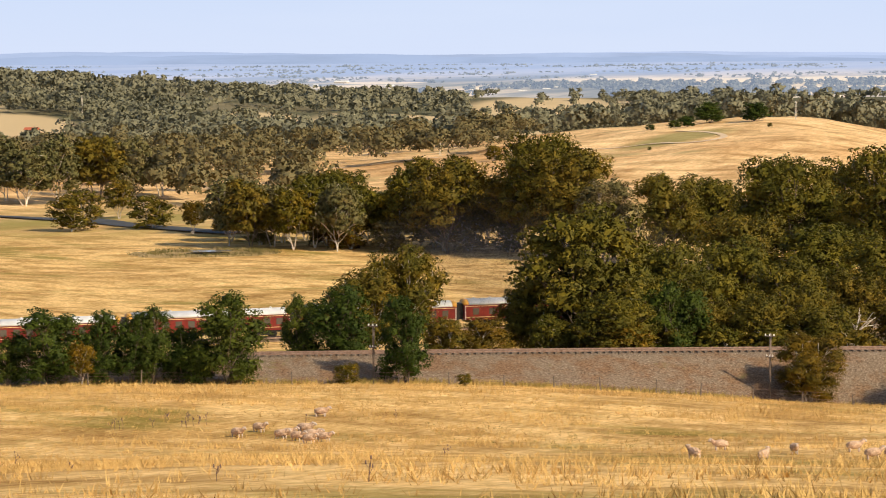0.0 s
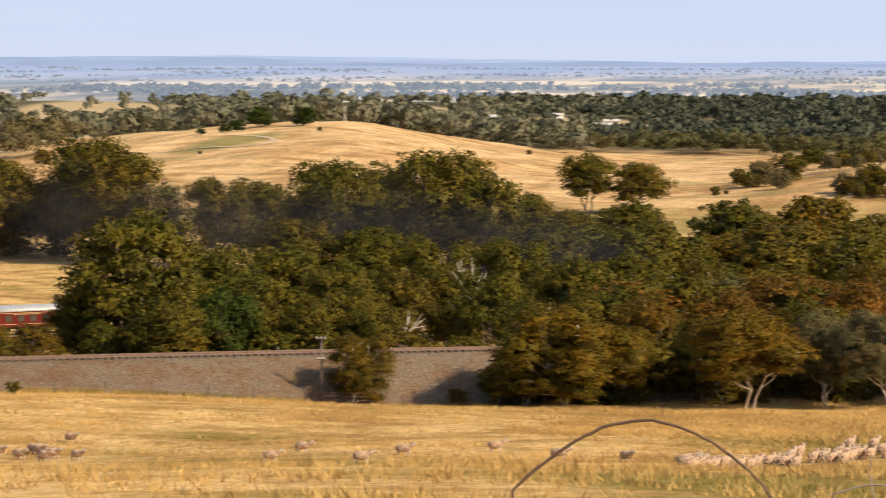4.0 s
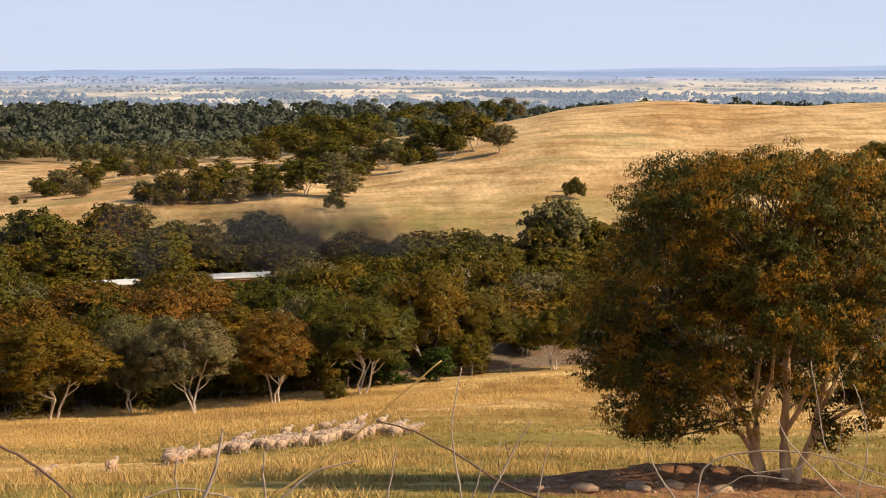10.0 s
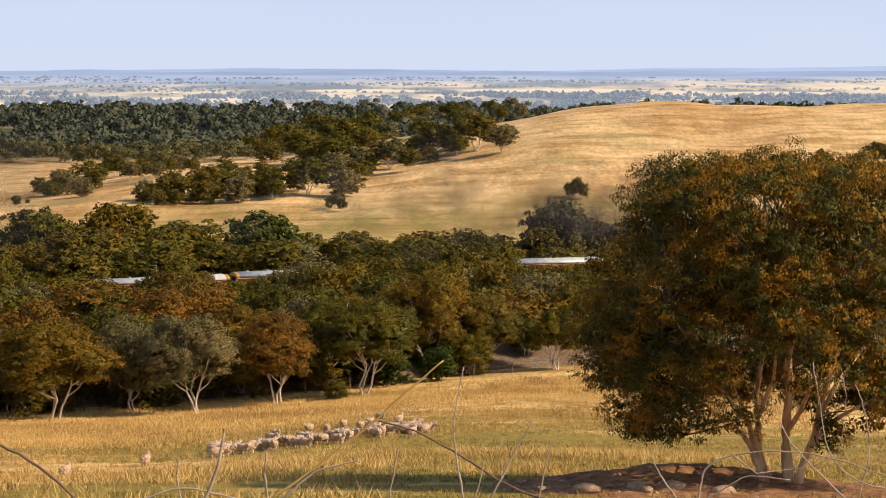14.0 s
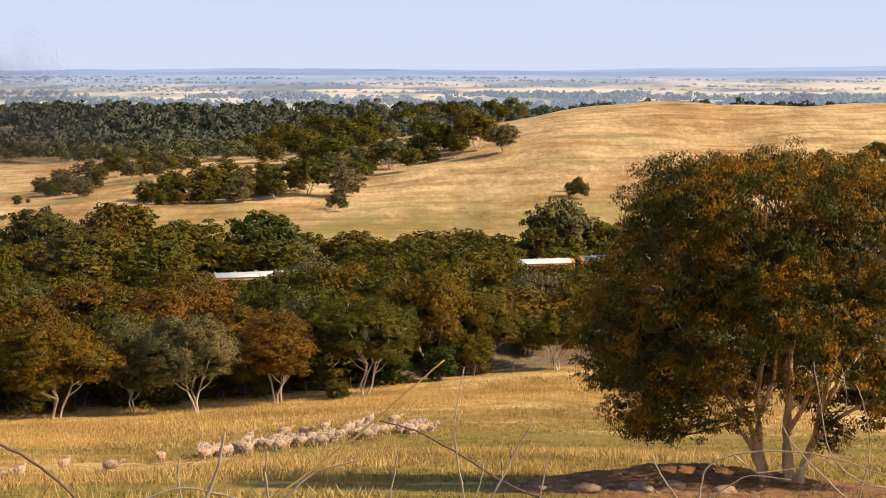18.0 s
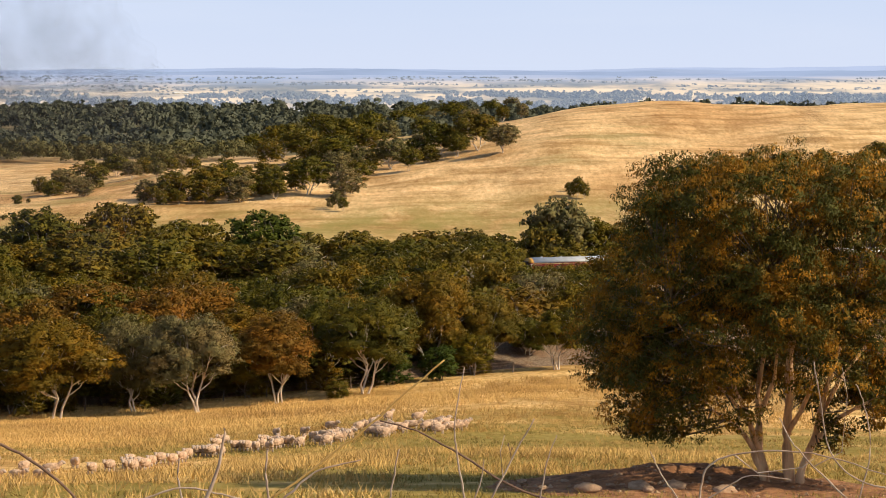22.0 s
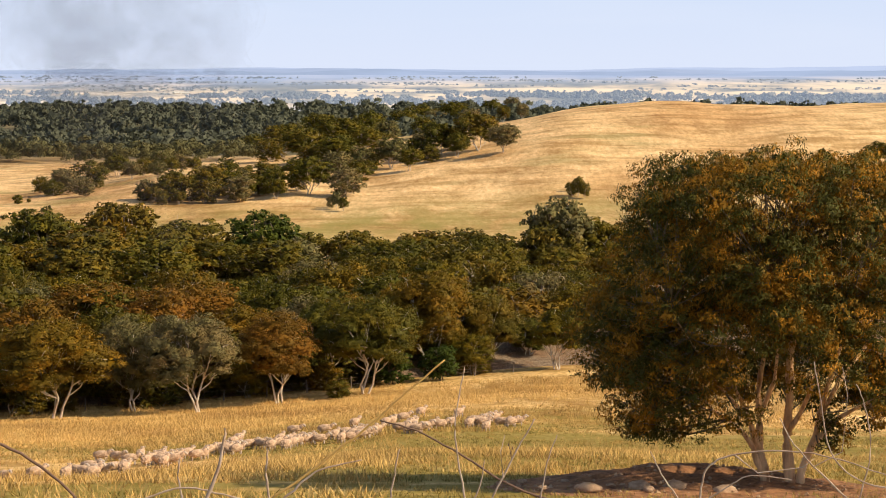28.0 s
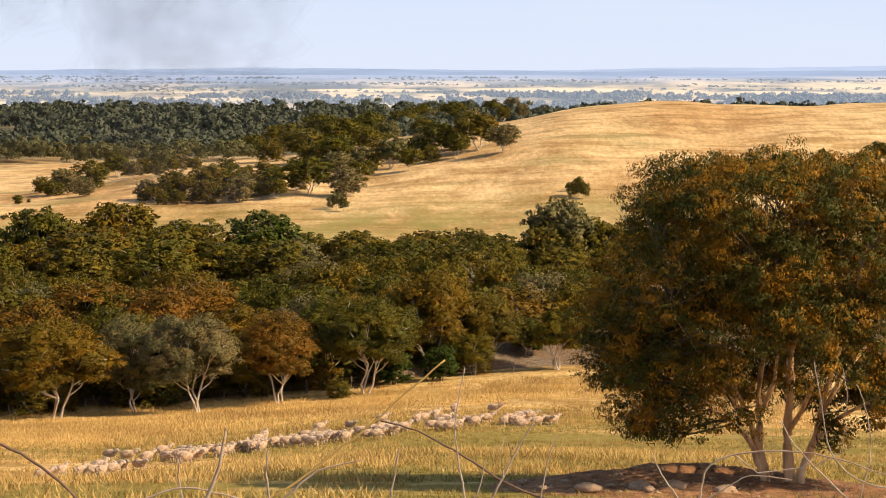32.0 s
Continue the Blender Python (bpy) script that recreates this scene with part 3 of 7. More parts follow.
def gum_tree(name, seed, leaf, count=4200, bark=None, style="spread"):
    """A gum, one metre tall and one metre wide: bent forked stems, limbs to the masses of a domed, gappy crown."""
    rng = np.random.default_rng(seed)
    r = random.Random(seed)
    root = new(name)
    tv, tf = [], []
    bottom = {"spread": 0.27 if count > 12000 else 0.18, "tall": 0.14, "bush": -0.06}[style]
    forks = 2 if style == "tall" else 3
    stems = []
    for k in range(forks):
        a = 2 * math.pi * k / forks + r.uniform(-0.6, 0.6)
        lean = r.uniform(0.10, 0.24) if style != "tall" else r.uniform(0.05, 0.12)
        foot = r.uniform(0.0, 0.035)
        pts = []
        for i in range(8):
            s = i / 7
            out = foot + lean * (1.5 * s - 0.6 * s * s)
            bend = 0.036 * math.sin(2.3 * i * 0.7 + 1.7 * k + seed)
            pts.append(Vector((math.cos(a) * out - math.sin(a) * bend, math.sin(a) * out + math.cos(a) * bend, 0.8 * s - (0.03 if i == 0 else 0))))
        tube(tv, tf, pts, [(0.0105 if count > 12000 else 0.010) * (1 - 0.85 * i / 7) + 0.002 for i in range(8)], 6)
        stems.append(pts)
    mid, half = (1 + bottom) / 2, (1 - bottom) / 2
    lop = (r.uniform(-0.07, 0.07), r.uniform(-0.07, 0.07))
    n = {"spread": 19, "tall": 18, "bush": 18}[style]
    masses = []
    for j in range(n):
        b = 2.39996 * j + r.uniform(-0.5, 0.5)
        zz = max(-0.85, min(0.9, -0.9 + 1.84 * (j + 0.5) / n + r.uniform(-0.12, 0.12)))
        rad = 0.345 * max(0.12, 1 - max(zz, 0.0) ** 2.2) ** 0.5 * (1.0 if zz > -0.45 else 0.8) * r.uniform(0.72, 1.12)
        q = r.uniform(0.13, 0.20)
        masses.append((Vector((math.cos(b) * rad + lop[0], math.sin(b) * rad + lop[1], mid + half * 0.8 * zz)), q))
    for j in range(4):
        masses.append((Vector((r.uniform(-0.12, 0.12), r.uniform(-0.12, 0.12), mid + half * (-0.35 + 0.27 * j))), r.uniform(0.15, 0.2)))
    for c, q in masses:
        pts = min(stems, key=lambda p: (p[4] - c).length)
        base = pts[max(1, min(6, int(c.z * 6.0)))]
        tube(tv, tf, [base, base.lerp(c, 0.5) + Vector((r.uniform(-0.02, 0.02), r.uniform(-0.02, 0.02), -0.02)), c], [0.008, 0.0055, 0.002], 5)
        for _ in range(2):
            e = c + Vector((r.uniform(-1, 1), r.uniform(-1, 1), r.uniform(-0.2, 0.9))).normalized() * q
            tube(tv, tf, [base.lerp(c, 0.55), c.lerp(e, 0.5), e], [0.004, 0.003, 0.0012], 4)
    clumps = domes(masses, r, 15 if count > 6000 else 9, -0.8 if style == "bush" else -0.45)
    hi = max(c.z + q[2] for c, q in clumps)
    wide = max(math.hypot(c.x, c.y) + q[0] for c, q in clumps)
    sx, sz = 0.5 / wide, 1.0 / hi
    tv = [(v.x * sx, v.y * sx, v.z * sz) for v in tv]
    clumps = [((c.x * sx, c.y * sx, c.z * sz), (q[0] * sx, q[1] * sx, q[2] * sz)) for c, q in clumps]
    cores = [((c.x * sx, c.y * sx, c.z * sz), (q * 0.62 * sx, q * 0.62 * sx, q * 0.5 * sz)) for c, q in masses]
    mesh_object("trunk", tv, tf, bark or BARK, root)
    heart = (lop[0] * sx, lop[1] * sx, mid * sz * 0.85)
    fine = leaf_cards(clumps, count, 0.0138 if count > 12000 else 0.023 if count > 6000 else 0.04, rng, fill=0.55, slim=0.6, heart=heart)
    # inner foliage, larger sprays that close the masses
    inner = leaf_cards(cores, count // 8, 0.05 if count > 6000 else 0.07, rng, fill=0.3, slim=1.0, heart=heart)
    leaf_mesh("crown", [fine, inner], LEAF[leaf], root)
    return root


TREE_LABEL = {
    "olive": "olive-green gum tree with pale forked trunk",
    "green": "dark green gum tree with a clumped crown",
    "grey": "grey-green gum tree with a rounded crown",
    "rust": "gum tree with rust-brown tinged foliage",
    "dark": "dark olive-green gum tree with a heavy crown",
    "deep": "dense deep green bushy tree",
}
GROUPS = {}
MODELS = {}


def tree_model(kind, style, k, lod, young=False):
    key = (kind, style, k, lod, young)
    if key not in MODELS:
        seed = 11 + len(MODELS) * 17
        bark = BARK_DARK if kind in ("deep", "dark") else BARK
        ob = gum_tree("bushy_tree" if kind == "deep" else ("gum_shrub" if style == "bush" else ("young_tree" if young else "gum_tree")), seed, kind, (12000, 5000, 4500, 36000)[lod], bark, style)
        tagged(ob, TREE_LABEL[kind].replace("gum tree", "young gum") if young else TREE_LABEL[kind], "tree")
        MODELS[key] = [ob, False]
    return MODELS[key]


def plant(rows, group, lod=0, rnd=random.Random(5)):
    for x, y, h, w, kind in rows:
        low = h < 10.5 and w > 1.3 * h or kind == "rust" and h < 8 and "trees along" in group
        if kind == "olive" and "creek" in group:
            kind = "dark"
        w = min(max(w, 0.72 * h), (1.3 if lod == 1 else 1.32) * h) if kind != "deep" else min(max(w * 1.1, 0.6 * h), (1.8 if lod == 1 else 1.3) * h)
        style = "bush" if kind == "deep" or h < 4 or low or (h < 7 and w > h * 1.2) else ("tall" if h > 1.2 * w else "spread")
        rec = tree_model(kind, style, rnd.randrange(2), lod, "thicket" in group or "second railway" in group and "front" in group)
        wide = 1.2 if "bare hill" in group else 1.36 if "creek" in group or "between" in group or "behind" in group else 1.22
        m = pose(x, y, ground_z(x, y) - 0.05, 0, 0, rnd.uniform(0, 360)) @ Matrix.Diagonal((w * wide, w * wide, h * 1.02, 1))
        if not rec[1]:
            rec[0].matrix_basis = m
            rec[1] = True
            ob = rec[0]
        else:
            ob = copy_thing_plain(rec[0], m)
        tagged(ob, group=group)


def copy_thing_plain(ob, m):
    """copy_thing for a thing that is scaled by its pose."""
    c = copy_thing(ob, Matrix.Identity(4))
    c.matrix_basis = m
    return c


# ---- the big gum on the earth mound ----
def build_big_gum():
    rng = np.random.default_rng(77)
    r = random.Random(77)
    d, az = 82.0, 8.05
    bx, by = d * math.sin(radians(az)), d * math.cos(radians(az))
    root = new("spreading_gum")
    root.matrix_basis = pose(bx, by, ground_z(bx, by) + 0.25)
    clumps = []
    for j in range(250):
        b = 2.39996 * j + r.uniform(-0.35, 0.35)
        zz = max(-0.98, min(0.96, -0.98 + 1.94 * (j + 0.5) / 250 + r.uniform(-0.08, 0.08)))
        full = (1 - abs(zz) ** 5) ** 0.36 if zz > 0 else (1 - 0.16 * abs(zz) ** 2)
        rad = 5.5 * max(full, 0.25) * r.uniform(0.80, 1.06)
        q = r.uniform(0.6, 1.1)
        c = Vector((math.cos(b) * rad * 1.08 - 0.45, math.sin(b) * rad * 0.9, 6.1 + (4.6 if zz > 0 else 3.9) * zz))
        if c.z < 3.7 and math.hypot(c.x + 0.2, c.y) < 2.9:
            continue
        if c.z < 3.4 and c.y < -2.5 and -1.2 < c.x < 2.4:
            continue
        clumps.append((c, (q, q, q * r.uniform(0.6, 0.85))))
    for j in range(70):
        q = r.uniform(0.6, 1.0)
        b, e = 2.39996 * j, 5.0 * math.sqrt((j + 0.5) / 70)
        clumps.append((Vector((math.cos(b) * e * 1.05 - 0.3, math.sin(b) * e * 0.9, 8.9 + 1.7 * math.sqrt(1 - (e / 5.3) ** 2) + r.uniform(-0.5, 0.2))), (q, q, q * 0.8)))
    for j in range(80):
        q = r.uniform(0.8, 1.3)
        b, e = r.uniform(0, 6.28), r.uniform(0.5, 4.3)
        clumps.append((Vector((math.cos(b) * e - 0.4, math.sin(b) * e, r.uniform(4.9, 9.9))), (q, q, q * 0.8)))
    for j in range(60):
        q = r.uniform(0.7, 1.1)
        x = r.uniform(-4.6, 5.4)
        clumps.append((Vector((x, -r.uniform(2.4, 4.6) * math.sqrt(max(0.1, 1 - (x / 6.2) ** 2)), r.uniform(4.8, 10.6))), (q, q, q * 0.75)))
    for j in range(30):
        q = r.uniform(0.6, 0.9)
        clumps.append((Vector((r.uniform(-3.6, 4.4), r.uniform(1.6, 4.2), r.uniform(2.0, 4.2))), (q, q, q * 0.8)))
    for j in range(7):
        q = r.uniform(0.4, 0.55)
        clumps.append((Vector((r.uniform(1.2, 2.0), r.uniform(-1.2, 0.2), r.uniform(1.2, 2.2))), (q, q, q * 0.8)))
    for j in range(26):
        q = r.uniform(0.6, 0.95)
        clumps.append((Vector((r.uniform(-6.0, -3.0), r.uniform(-3.4, 0.0), r.uniform(3.4, 6.6))), (q, q, q * 0.8)))
        q = r.uniform(0.6, 0.95)
        clumps.append((Vector((r.uniform(3.4, 7.0), r.uniform(-3.6, 3.0), r.uniform(2.0, 6.5))), (q, q, q * 0.8)))
    for j in range(34):
        q = r.uniform(0.6, 0.95)
        b = r.uniform(1.9, 4.6) if j % 3 else r.uniform(-0.9, 0.9)
        low = 1.6 if j % 3 else 2.2
        e = r.uniform(3.7, 5.7)
        clumps.append((Vector((math.cos(b) * e - 0.4, math.sin(b) * e * 0.8, r.uniform(low, 4.5))), (q, q, q * 0.7)))
    clumps = [(c, q) for c, q in clumps if not (c.z > 6 and c.x < -6.0 + 0.38 * (c.z - 6)) and not (abs(c.z - 9.2) < 0.6 and -1.6 < c.x < -0.1)]
    # stems that fork low and fan out, as (sideways, depth, height)
    nodes = []
    fan = (
        ("trunk", 0.21, (-0.65, 0.0, -0.9), (-0.68, 0.0, 0.5), (-0.82, 0.1, 1.7), (-0.88, 0.1, 2.9), (-0.6, 0.2, 4.5), (-0.4, 0.2, 6.6)),
        ("trunk", 0.23, (0.22, 0.1, -0.9), (0.20, 0.1, 0.9), (0.10, 0.0, 2.4), (0.22, -0.1, 4.2), (0.5, -0.2, 6.2), (0.6, -0.2, 8.2)),
        ("trunk", 0.18, (0.50, -0.1, -0.9), (0.62, -0.2, 0.4), (0.98, -0.3, 1.7), (1.42, -0.3, 3.2), (1.85, -0.4, 5.0), (2.6, -0.4, 7.0)),
        ("limb", 0.12, (-0.68, 0.0, 0.3), (-1.05, -0.3, 1.2), (-1.75, -0.6, 2.1), (-2.7, -0.9, 2.8), (-3.7, -1.1, 3.5)),
        ("limb", 0.13, (-0.72, 0.0, 0.7), (-1.12, 0.2, 1.9), (-1.6, 0.4, 3.2), (-2.0, 0.5, 4.8), (-2.5, 0.6, 6.6)),
        ("limb", 0.10, (-0.78, 0.0, 1.1), (-1.35, -0.7, 2.3), (-2.3, -1.5, 3.5), (-3.3, -2.2, 4.8), (-4.1, -2.6, 6.2)),
        ("limb", 0.12, (0.85, -0.3, 1.3), (1.7, -0.6, 2.3), (2.8, -0.9, 2.9), (4.0, -1.0, 3.6)),
        ("limb", 0.10, (0.15, 0.0, 1.8), (0.75, -0.9, 3.2), (1.1, -1.8, 4.6), (1.5, -2.6, 6.4)),
        ("limb", 0.10, (-0.85, 0.1, 2.3), (-0.4, -0.9, 3.6), (-0.5, -1.9, 5.2), (-0.9, -2.7, 7.2)),
        ("limb", 0.10, (1.2, -0.3, 2.4), (2.2, 0.3, 3.8), (3.2, 0.7, 5.2), (4.2, 0.9, 6.8)),
        ("limb", 0.09, (0.16, 0.0, 3.0), (0.3, 1.2, 4.4), (0.1, 2.3, 6.0), (-0.2, 3.0, 7.8)),
    )
    for k, (name, r0, *pts) in enumerate(fan):
        pts = [Vector(p) for p in pts]
        path = []
        for i in range(len(pts) - 1):
            for m in range(4):
                path.append(pts[i].lerp(pts[i + 1], m / 4) + Vector((math.sin(3.1 * (i + m / 4) + k), math.cos(2.7 * (i + m / 4) + k), 0)) * (0.0 if i + m == 0 else 0.06))
        path.append(pts[-1])
        lv, lf = [], []
        n = len(path)
        tube(lv, lf, path, [r0 * (1 - 0.78 * (i / (n - 1)) ** 0.8) * (1 + 0.12 * math.sin(i * 1.9 + k)) + (0.10 if name == "trunk" and i < 2 else 0) for i in range(n)], 10)
        ob = mesh_object(name, lv, lf, BARK_PEEL, root, "stem with pale peeling orange bark" if name == "trunk" else "")
        nodes += [(p, ob) for p in path[n // 3:]]
    bv, bf = [], []
    for c, q in clumps:
        p, _ = min(nodes, key=lambda n: (n[0] - c).length + (3 if n[0].z > c.z + 0.5 else 0))
        m = p.lerp(c, 0.5) + Vector((r.uniform(-0.2, 0.2), r.uniform(-0.2, 0.2), -0.12))
        if (p - c).length < 3.2:
            tube(bv, bf, [p, m, c], [0.036, 0.024, 0.006], 5)
        e = c + Vector((r.uniform(-1, 1), r.uniform(-1, 1), r.uniform(-0.3, 0.9))) * q[0]
        tube(bv, bf, [m, m.lerp(e, 0.6), e], [0.022, 0.015, 0.004], 4)
    tagged(mesh_object("branchwork", bv, bf, BARK_DARK, root), kind="stuff")
    sub = []
    for c, q in clumps:
        sub += domes([(c, q[0])], r, 9, -0.5, 0.75)
    heart = (-0.4, 0.0, 5.2)
    fine = leaf_cards([(tuple(c), q) for c, q in sub], 340000, 0.10, rng, droop=1.3, fill=0.35, slim=0.38, heart=heart)
    inner = leaf_cards([(tuple(c), tuple(x * 0.6 for x in q)) for c, q in clumps], 30000, 0.16, rng, fill=0.1, slim=0.7, heart=heart)
    leaf_mesh("crown", [fine, inner], LEAF["gum"], root)
    return tagged(root, "large spreading gum with orange-tipped leaves and peeling trunks", "tree")


build_big_gum()


MOUND = (8.6, 81.4)


def mound_lift(x, y, s):
    return (0.16 + 0.62 * math.exp(-((x - 8.6) / 4.2) ** 2 - ((y - 84.2) / 2.6) ** 2)) * (1 - s ** 3)


def build_mound():
    """Bare red earth pushed up round the big gum, broken at the edge."""
    cx, cy = MOUND
    verts, faces = [], []
    nr, na = 34, 130
    for i in range(nr + 1):
        s = i / nr
        for j in range(na):
            a = 2 * math.pi * j / na
            wob = 1 + 0.16 * noise.noise(Vector((math.cos(a) * 1.7, math.sin(a) * 1.7, 3)))
            x = cx + math.cos(a) * 7.4 * s * wob
            y = cy + math.sin(a) * 6.4 * s * wob
            verts.append((x, y, ground_z(x, y) + mound_lift(x, y, s) + 0.16 * noise.fractal(Vector((x * 0.9, y * 0.9, 0)), 0.8, 2.1, 6) * (1 - s ** 4) - (0.12 if i == nr else 0)))
    for i in range(nr):
        for j in range(na):
            j2 = (j + 1) % na
            faces.append((i * na + j, (i + 1) * na + j, (i + 1) * na + j2, i * na + j2))
    tagged(mesh_object("earth_mound", verts, faces, EARTH), "bare red-brown earth mound under the big gum", "mound", kind="structure")


build_mound()


def build_clods(n):
    """Broken earth and small stones strewn over the mound."""
    r = random.Random(63)
    v, f = [], []
    for _ in range(n):
        a, s = r.uniform(0, 6.283), math.sqrt(r.random())
        x, y = MOUND[0] + math.cos(a) * 7.0 * s, MOUND[1] + math.sin(a) * 6.0 * s
        z = ground_z(x, y) + mound_lift(x, y, s)
        q = 0.02 + 0.09 * r.random() ** 3
        b = len(v)
        for p in ((1, 0, 0), (-1, 0, 0), (0, 1, 0), (0, -1, 0), (0, 0, 0.8), (0, 0, -0.8)):
            v.append((x + q * (p[0] + r.uniform(-0.4, 0.4)), y + q * (p[1] + r.uniform(-0.4, 0.4)), z + q * (p[2] + r.uniform(-0.2, 0.4))))
        f += [(b + i, b + j, b + k) for i, j, k in ((0, 2, 4), (2, 1, 4), (1, 3, 4), (3, 0, 4), (2, 0, 5), (1, 2, 5), (3, 1, 5), (0, 3, 5))]
    tagged(mesh_object("earth_clods", v, f, ROCK, smooth_shade=False), "small stones and clods strewn over the earth mound", "stones", kind="stuff")


build_clods(700)


def build_rock(x, y, s, seed, flat=0.55):
    bm = bmesh.new()
    bmesh.ops.create_icosphere(bm, subdivisions=3, radius=1.0)
    for v in bm.verts:
        v.co *= 1 + 0.30 * noise.noise(v.co * 1.3 + Vector((seed, 0, 0))) + 0.08 * noise.noise(v.co * 5)
        v.co.z *= flat
    ob = part("rock", bm, ROCK, None, "", True)
    ob.matrix_basis = pose(x, y, ground_z(x, y) + 0.2, 0, 0, seed * 40) @ Matrix.Diagonal((s, s * 0.8, s * 0.8, 1))
    return tagged(ob, "weathered sandstone rock lying on bare earth", "rock", "rocks on the earth mound")


rk = random.Random(8)
for k in range(11):
    a = radians(2.0 + 0.5 * k + rk.uniform(-0.2, 0.2))
    d = 78.6 + rk.uniform(-1.0, 3.0)
    build_rock(d * math.sin(a), d * math.cos(a), rk.choice((0.12, 0.18, 0.25, 0.42)), k + 1)


# ---- grass ----
def build_grass(name, n, r0, r1, az0, az1, seed, hgt, material, cut, label, fr=0.02, skip=None):
    rng = np.random.default_rng(seed)
    verts, faces = [], []
    made = 0
    while made < n:
        a = radians(rng.uniform(az0, az1))
        d = math.sqrt(rng.uniform(r0 * r0, r1 * r1))
        x, y = d * math.sin(a), d * math.cos(a)
        v = noise.noise(Vector((x * fr, y * fr * 2.6, seed)))
        if v < cut and rng.random() > 0.12:
            made += 0.25
            continue
        if skip and skip(x, y, d) and rng.random() < 0.85:
            made += 0.3
            continue
        if abs(y - near_line(x)) < 7.5:
            continue
        made += 1
        z = ground_z(x, y) - 0.03
        h = hgt * rng.uniform(0.5, 1.3) * (1 + 0.5 * max(v, 0))
        for _ in range(6):
            t = rng.uniform(0, math.pi)
            w = 0.03 + 0.10 * h * rng.random()
            ox, oy = rng.normal(size=2) * 0.55 * hgt
            dx, dy = math.cos(t) * w * 0.5, math.sin(t) * w * 0.5
            lx, ly = rng.normal(size=2) * 0.45 * h
            b = len(verts)
            verts += [(x + ox - dx, y + oy - dy, z), (x + ox + dx, y + oy + dy, z), (x + ox + lx, y + oy + ly, z + h * rng.uniform(0.6, 1.1))]
            faces.append((b, b + 1, b + 2))
    return tagged(mesh_object(name, verts, faces, material, smooth_shade=False), label, "grass", kind="stuff")


build_grass("dry_grass", 24000, 72, 245, -41, 12, 3, 0.17, STRAW, -0.05, "dry golden grass tussocks over the paddock", skip=lambda x, y, d: x > -30 and d < 182)
build_grass("dry_grass", 12000, 190, 242, -41, 4, 5, 0.30, STRAW, -0.3, "tall dry grass along the railway fence")
build_grass("green_grass", 14000, 72, 186, -11, 12, 4, 0.2, STRAW_GREEN, -0.15, "greener grass in the damp hollow")
build_grass("dry_grass", 7000, 90, 186, -12, 12, 8, 0.22, STRAW, 0.05, "dry golden tufts through the damp hollow", 0.06)
build_grass("green_grass", 3000, 110, 230, -41, -12, 14, 0.18, STRAW_GREEN, 0.2, "greener grass patches in the paddock")
build_grass("dry_grass", 17000, 176, 246, -14, 9, 6, 0.36, STRAW, -0.25, "tall golden grass below the gums", 0.03)
build_grass("dry_grass", 16000, 56, 215, -41, -1, 21, 0.40, STRAW, 0.14, "tall soft golden grass in swaths", 0.07)
build_grass("dry_grass", 5000, 84, 150, -12, 9, 22, 0.34, STRAW, 0.10, "tall straw tufts on the green slope", 0.09)


# ---- poles, fence, dry weeds ----
def build_pole(x, y, h, label):
    p = new("telegraph_pole")
    p.matrix_basis = pose(x, y, ground_z(x, y) - 0.1)
    v, f = [], []
    tube(v, f, [(0, 0, -0.3), (0, 0, h * 0.5), (0.03, 0, h)], [0.14, 0.12, 0.10], 10)
    mesh_object("shaft", v, f, POLE_WOOD, p)
    for k, z in enumerate((h - 0.2, h - 2.2)):
        bm = bmesh.new()
        bm_box(bm, 0, -0.14, z, 1.1 - 0.3 * k, 0.1, 0.1, 0.01)
        arm = part("crossarm", bm, POLE_WOOD, p)
        for sx in (-0.42 + 0.12 * k, 0.0, 0.42 - 0.12 * k):
            bm = bmesh.new()
            bm_cyl(bm, pose(sx, -0.14, z + 0.14), 0.075, 0.045, 0.18, 8)
            part("insulator", bm, WHITE, arm, "white glazed insulator")
    return tagged(p, label, "pole", "telegraph poles beside the railway")


build_pole(-109.4, 200.6, 5.8, "weathered telegraph pole with white insulators beside a tree")
build_pole(-76.6, 219.5, 6.6, "weathered telegraph pole with white insulators by the railway")



def build_fence():
    fence = new("wire_fence")
    tagged(fence, "old post and wire fence along the railway", "fence")
    bm = bmesh.new()
    bm_cyl(bm, pose(0, 0, 0.55), 0.075, 0.06, 1.3, 7)
    first = part("post", bm, POLE_WOOD, fence)
    tops = []
    rr = random.Random(4)
    xs = np.arange(-165, 14, 4.2)
    for i, x in enumerate(xs):
        x = float(x) + rr.uniform(-0.3, 0.3)
        y = float(near_line(x)) - 13.5
        z = ground_z(x, y)
        ob = first if i == 0 else new("post", first.data)
        ob.parent = fence
        ob.matrix_basis = pose(x, y, z, rr.uniform(-5, 5), rr.uniform(-5, 5), 0) @ Matrix.Diagonal((1, 1, rr.uniform(0.85, 1.2), 1))
        tops.append((x, y, z))
    for h in (0.45, 0.8, 1.1):
        v, f = [], []
        tube(v, f, [(x, y, z + h) for x, y, z in tops], [0.012] * len(tops), 4)
        mesh_object("wire", v, f, STEEL, fence)


build_fence()


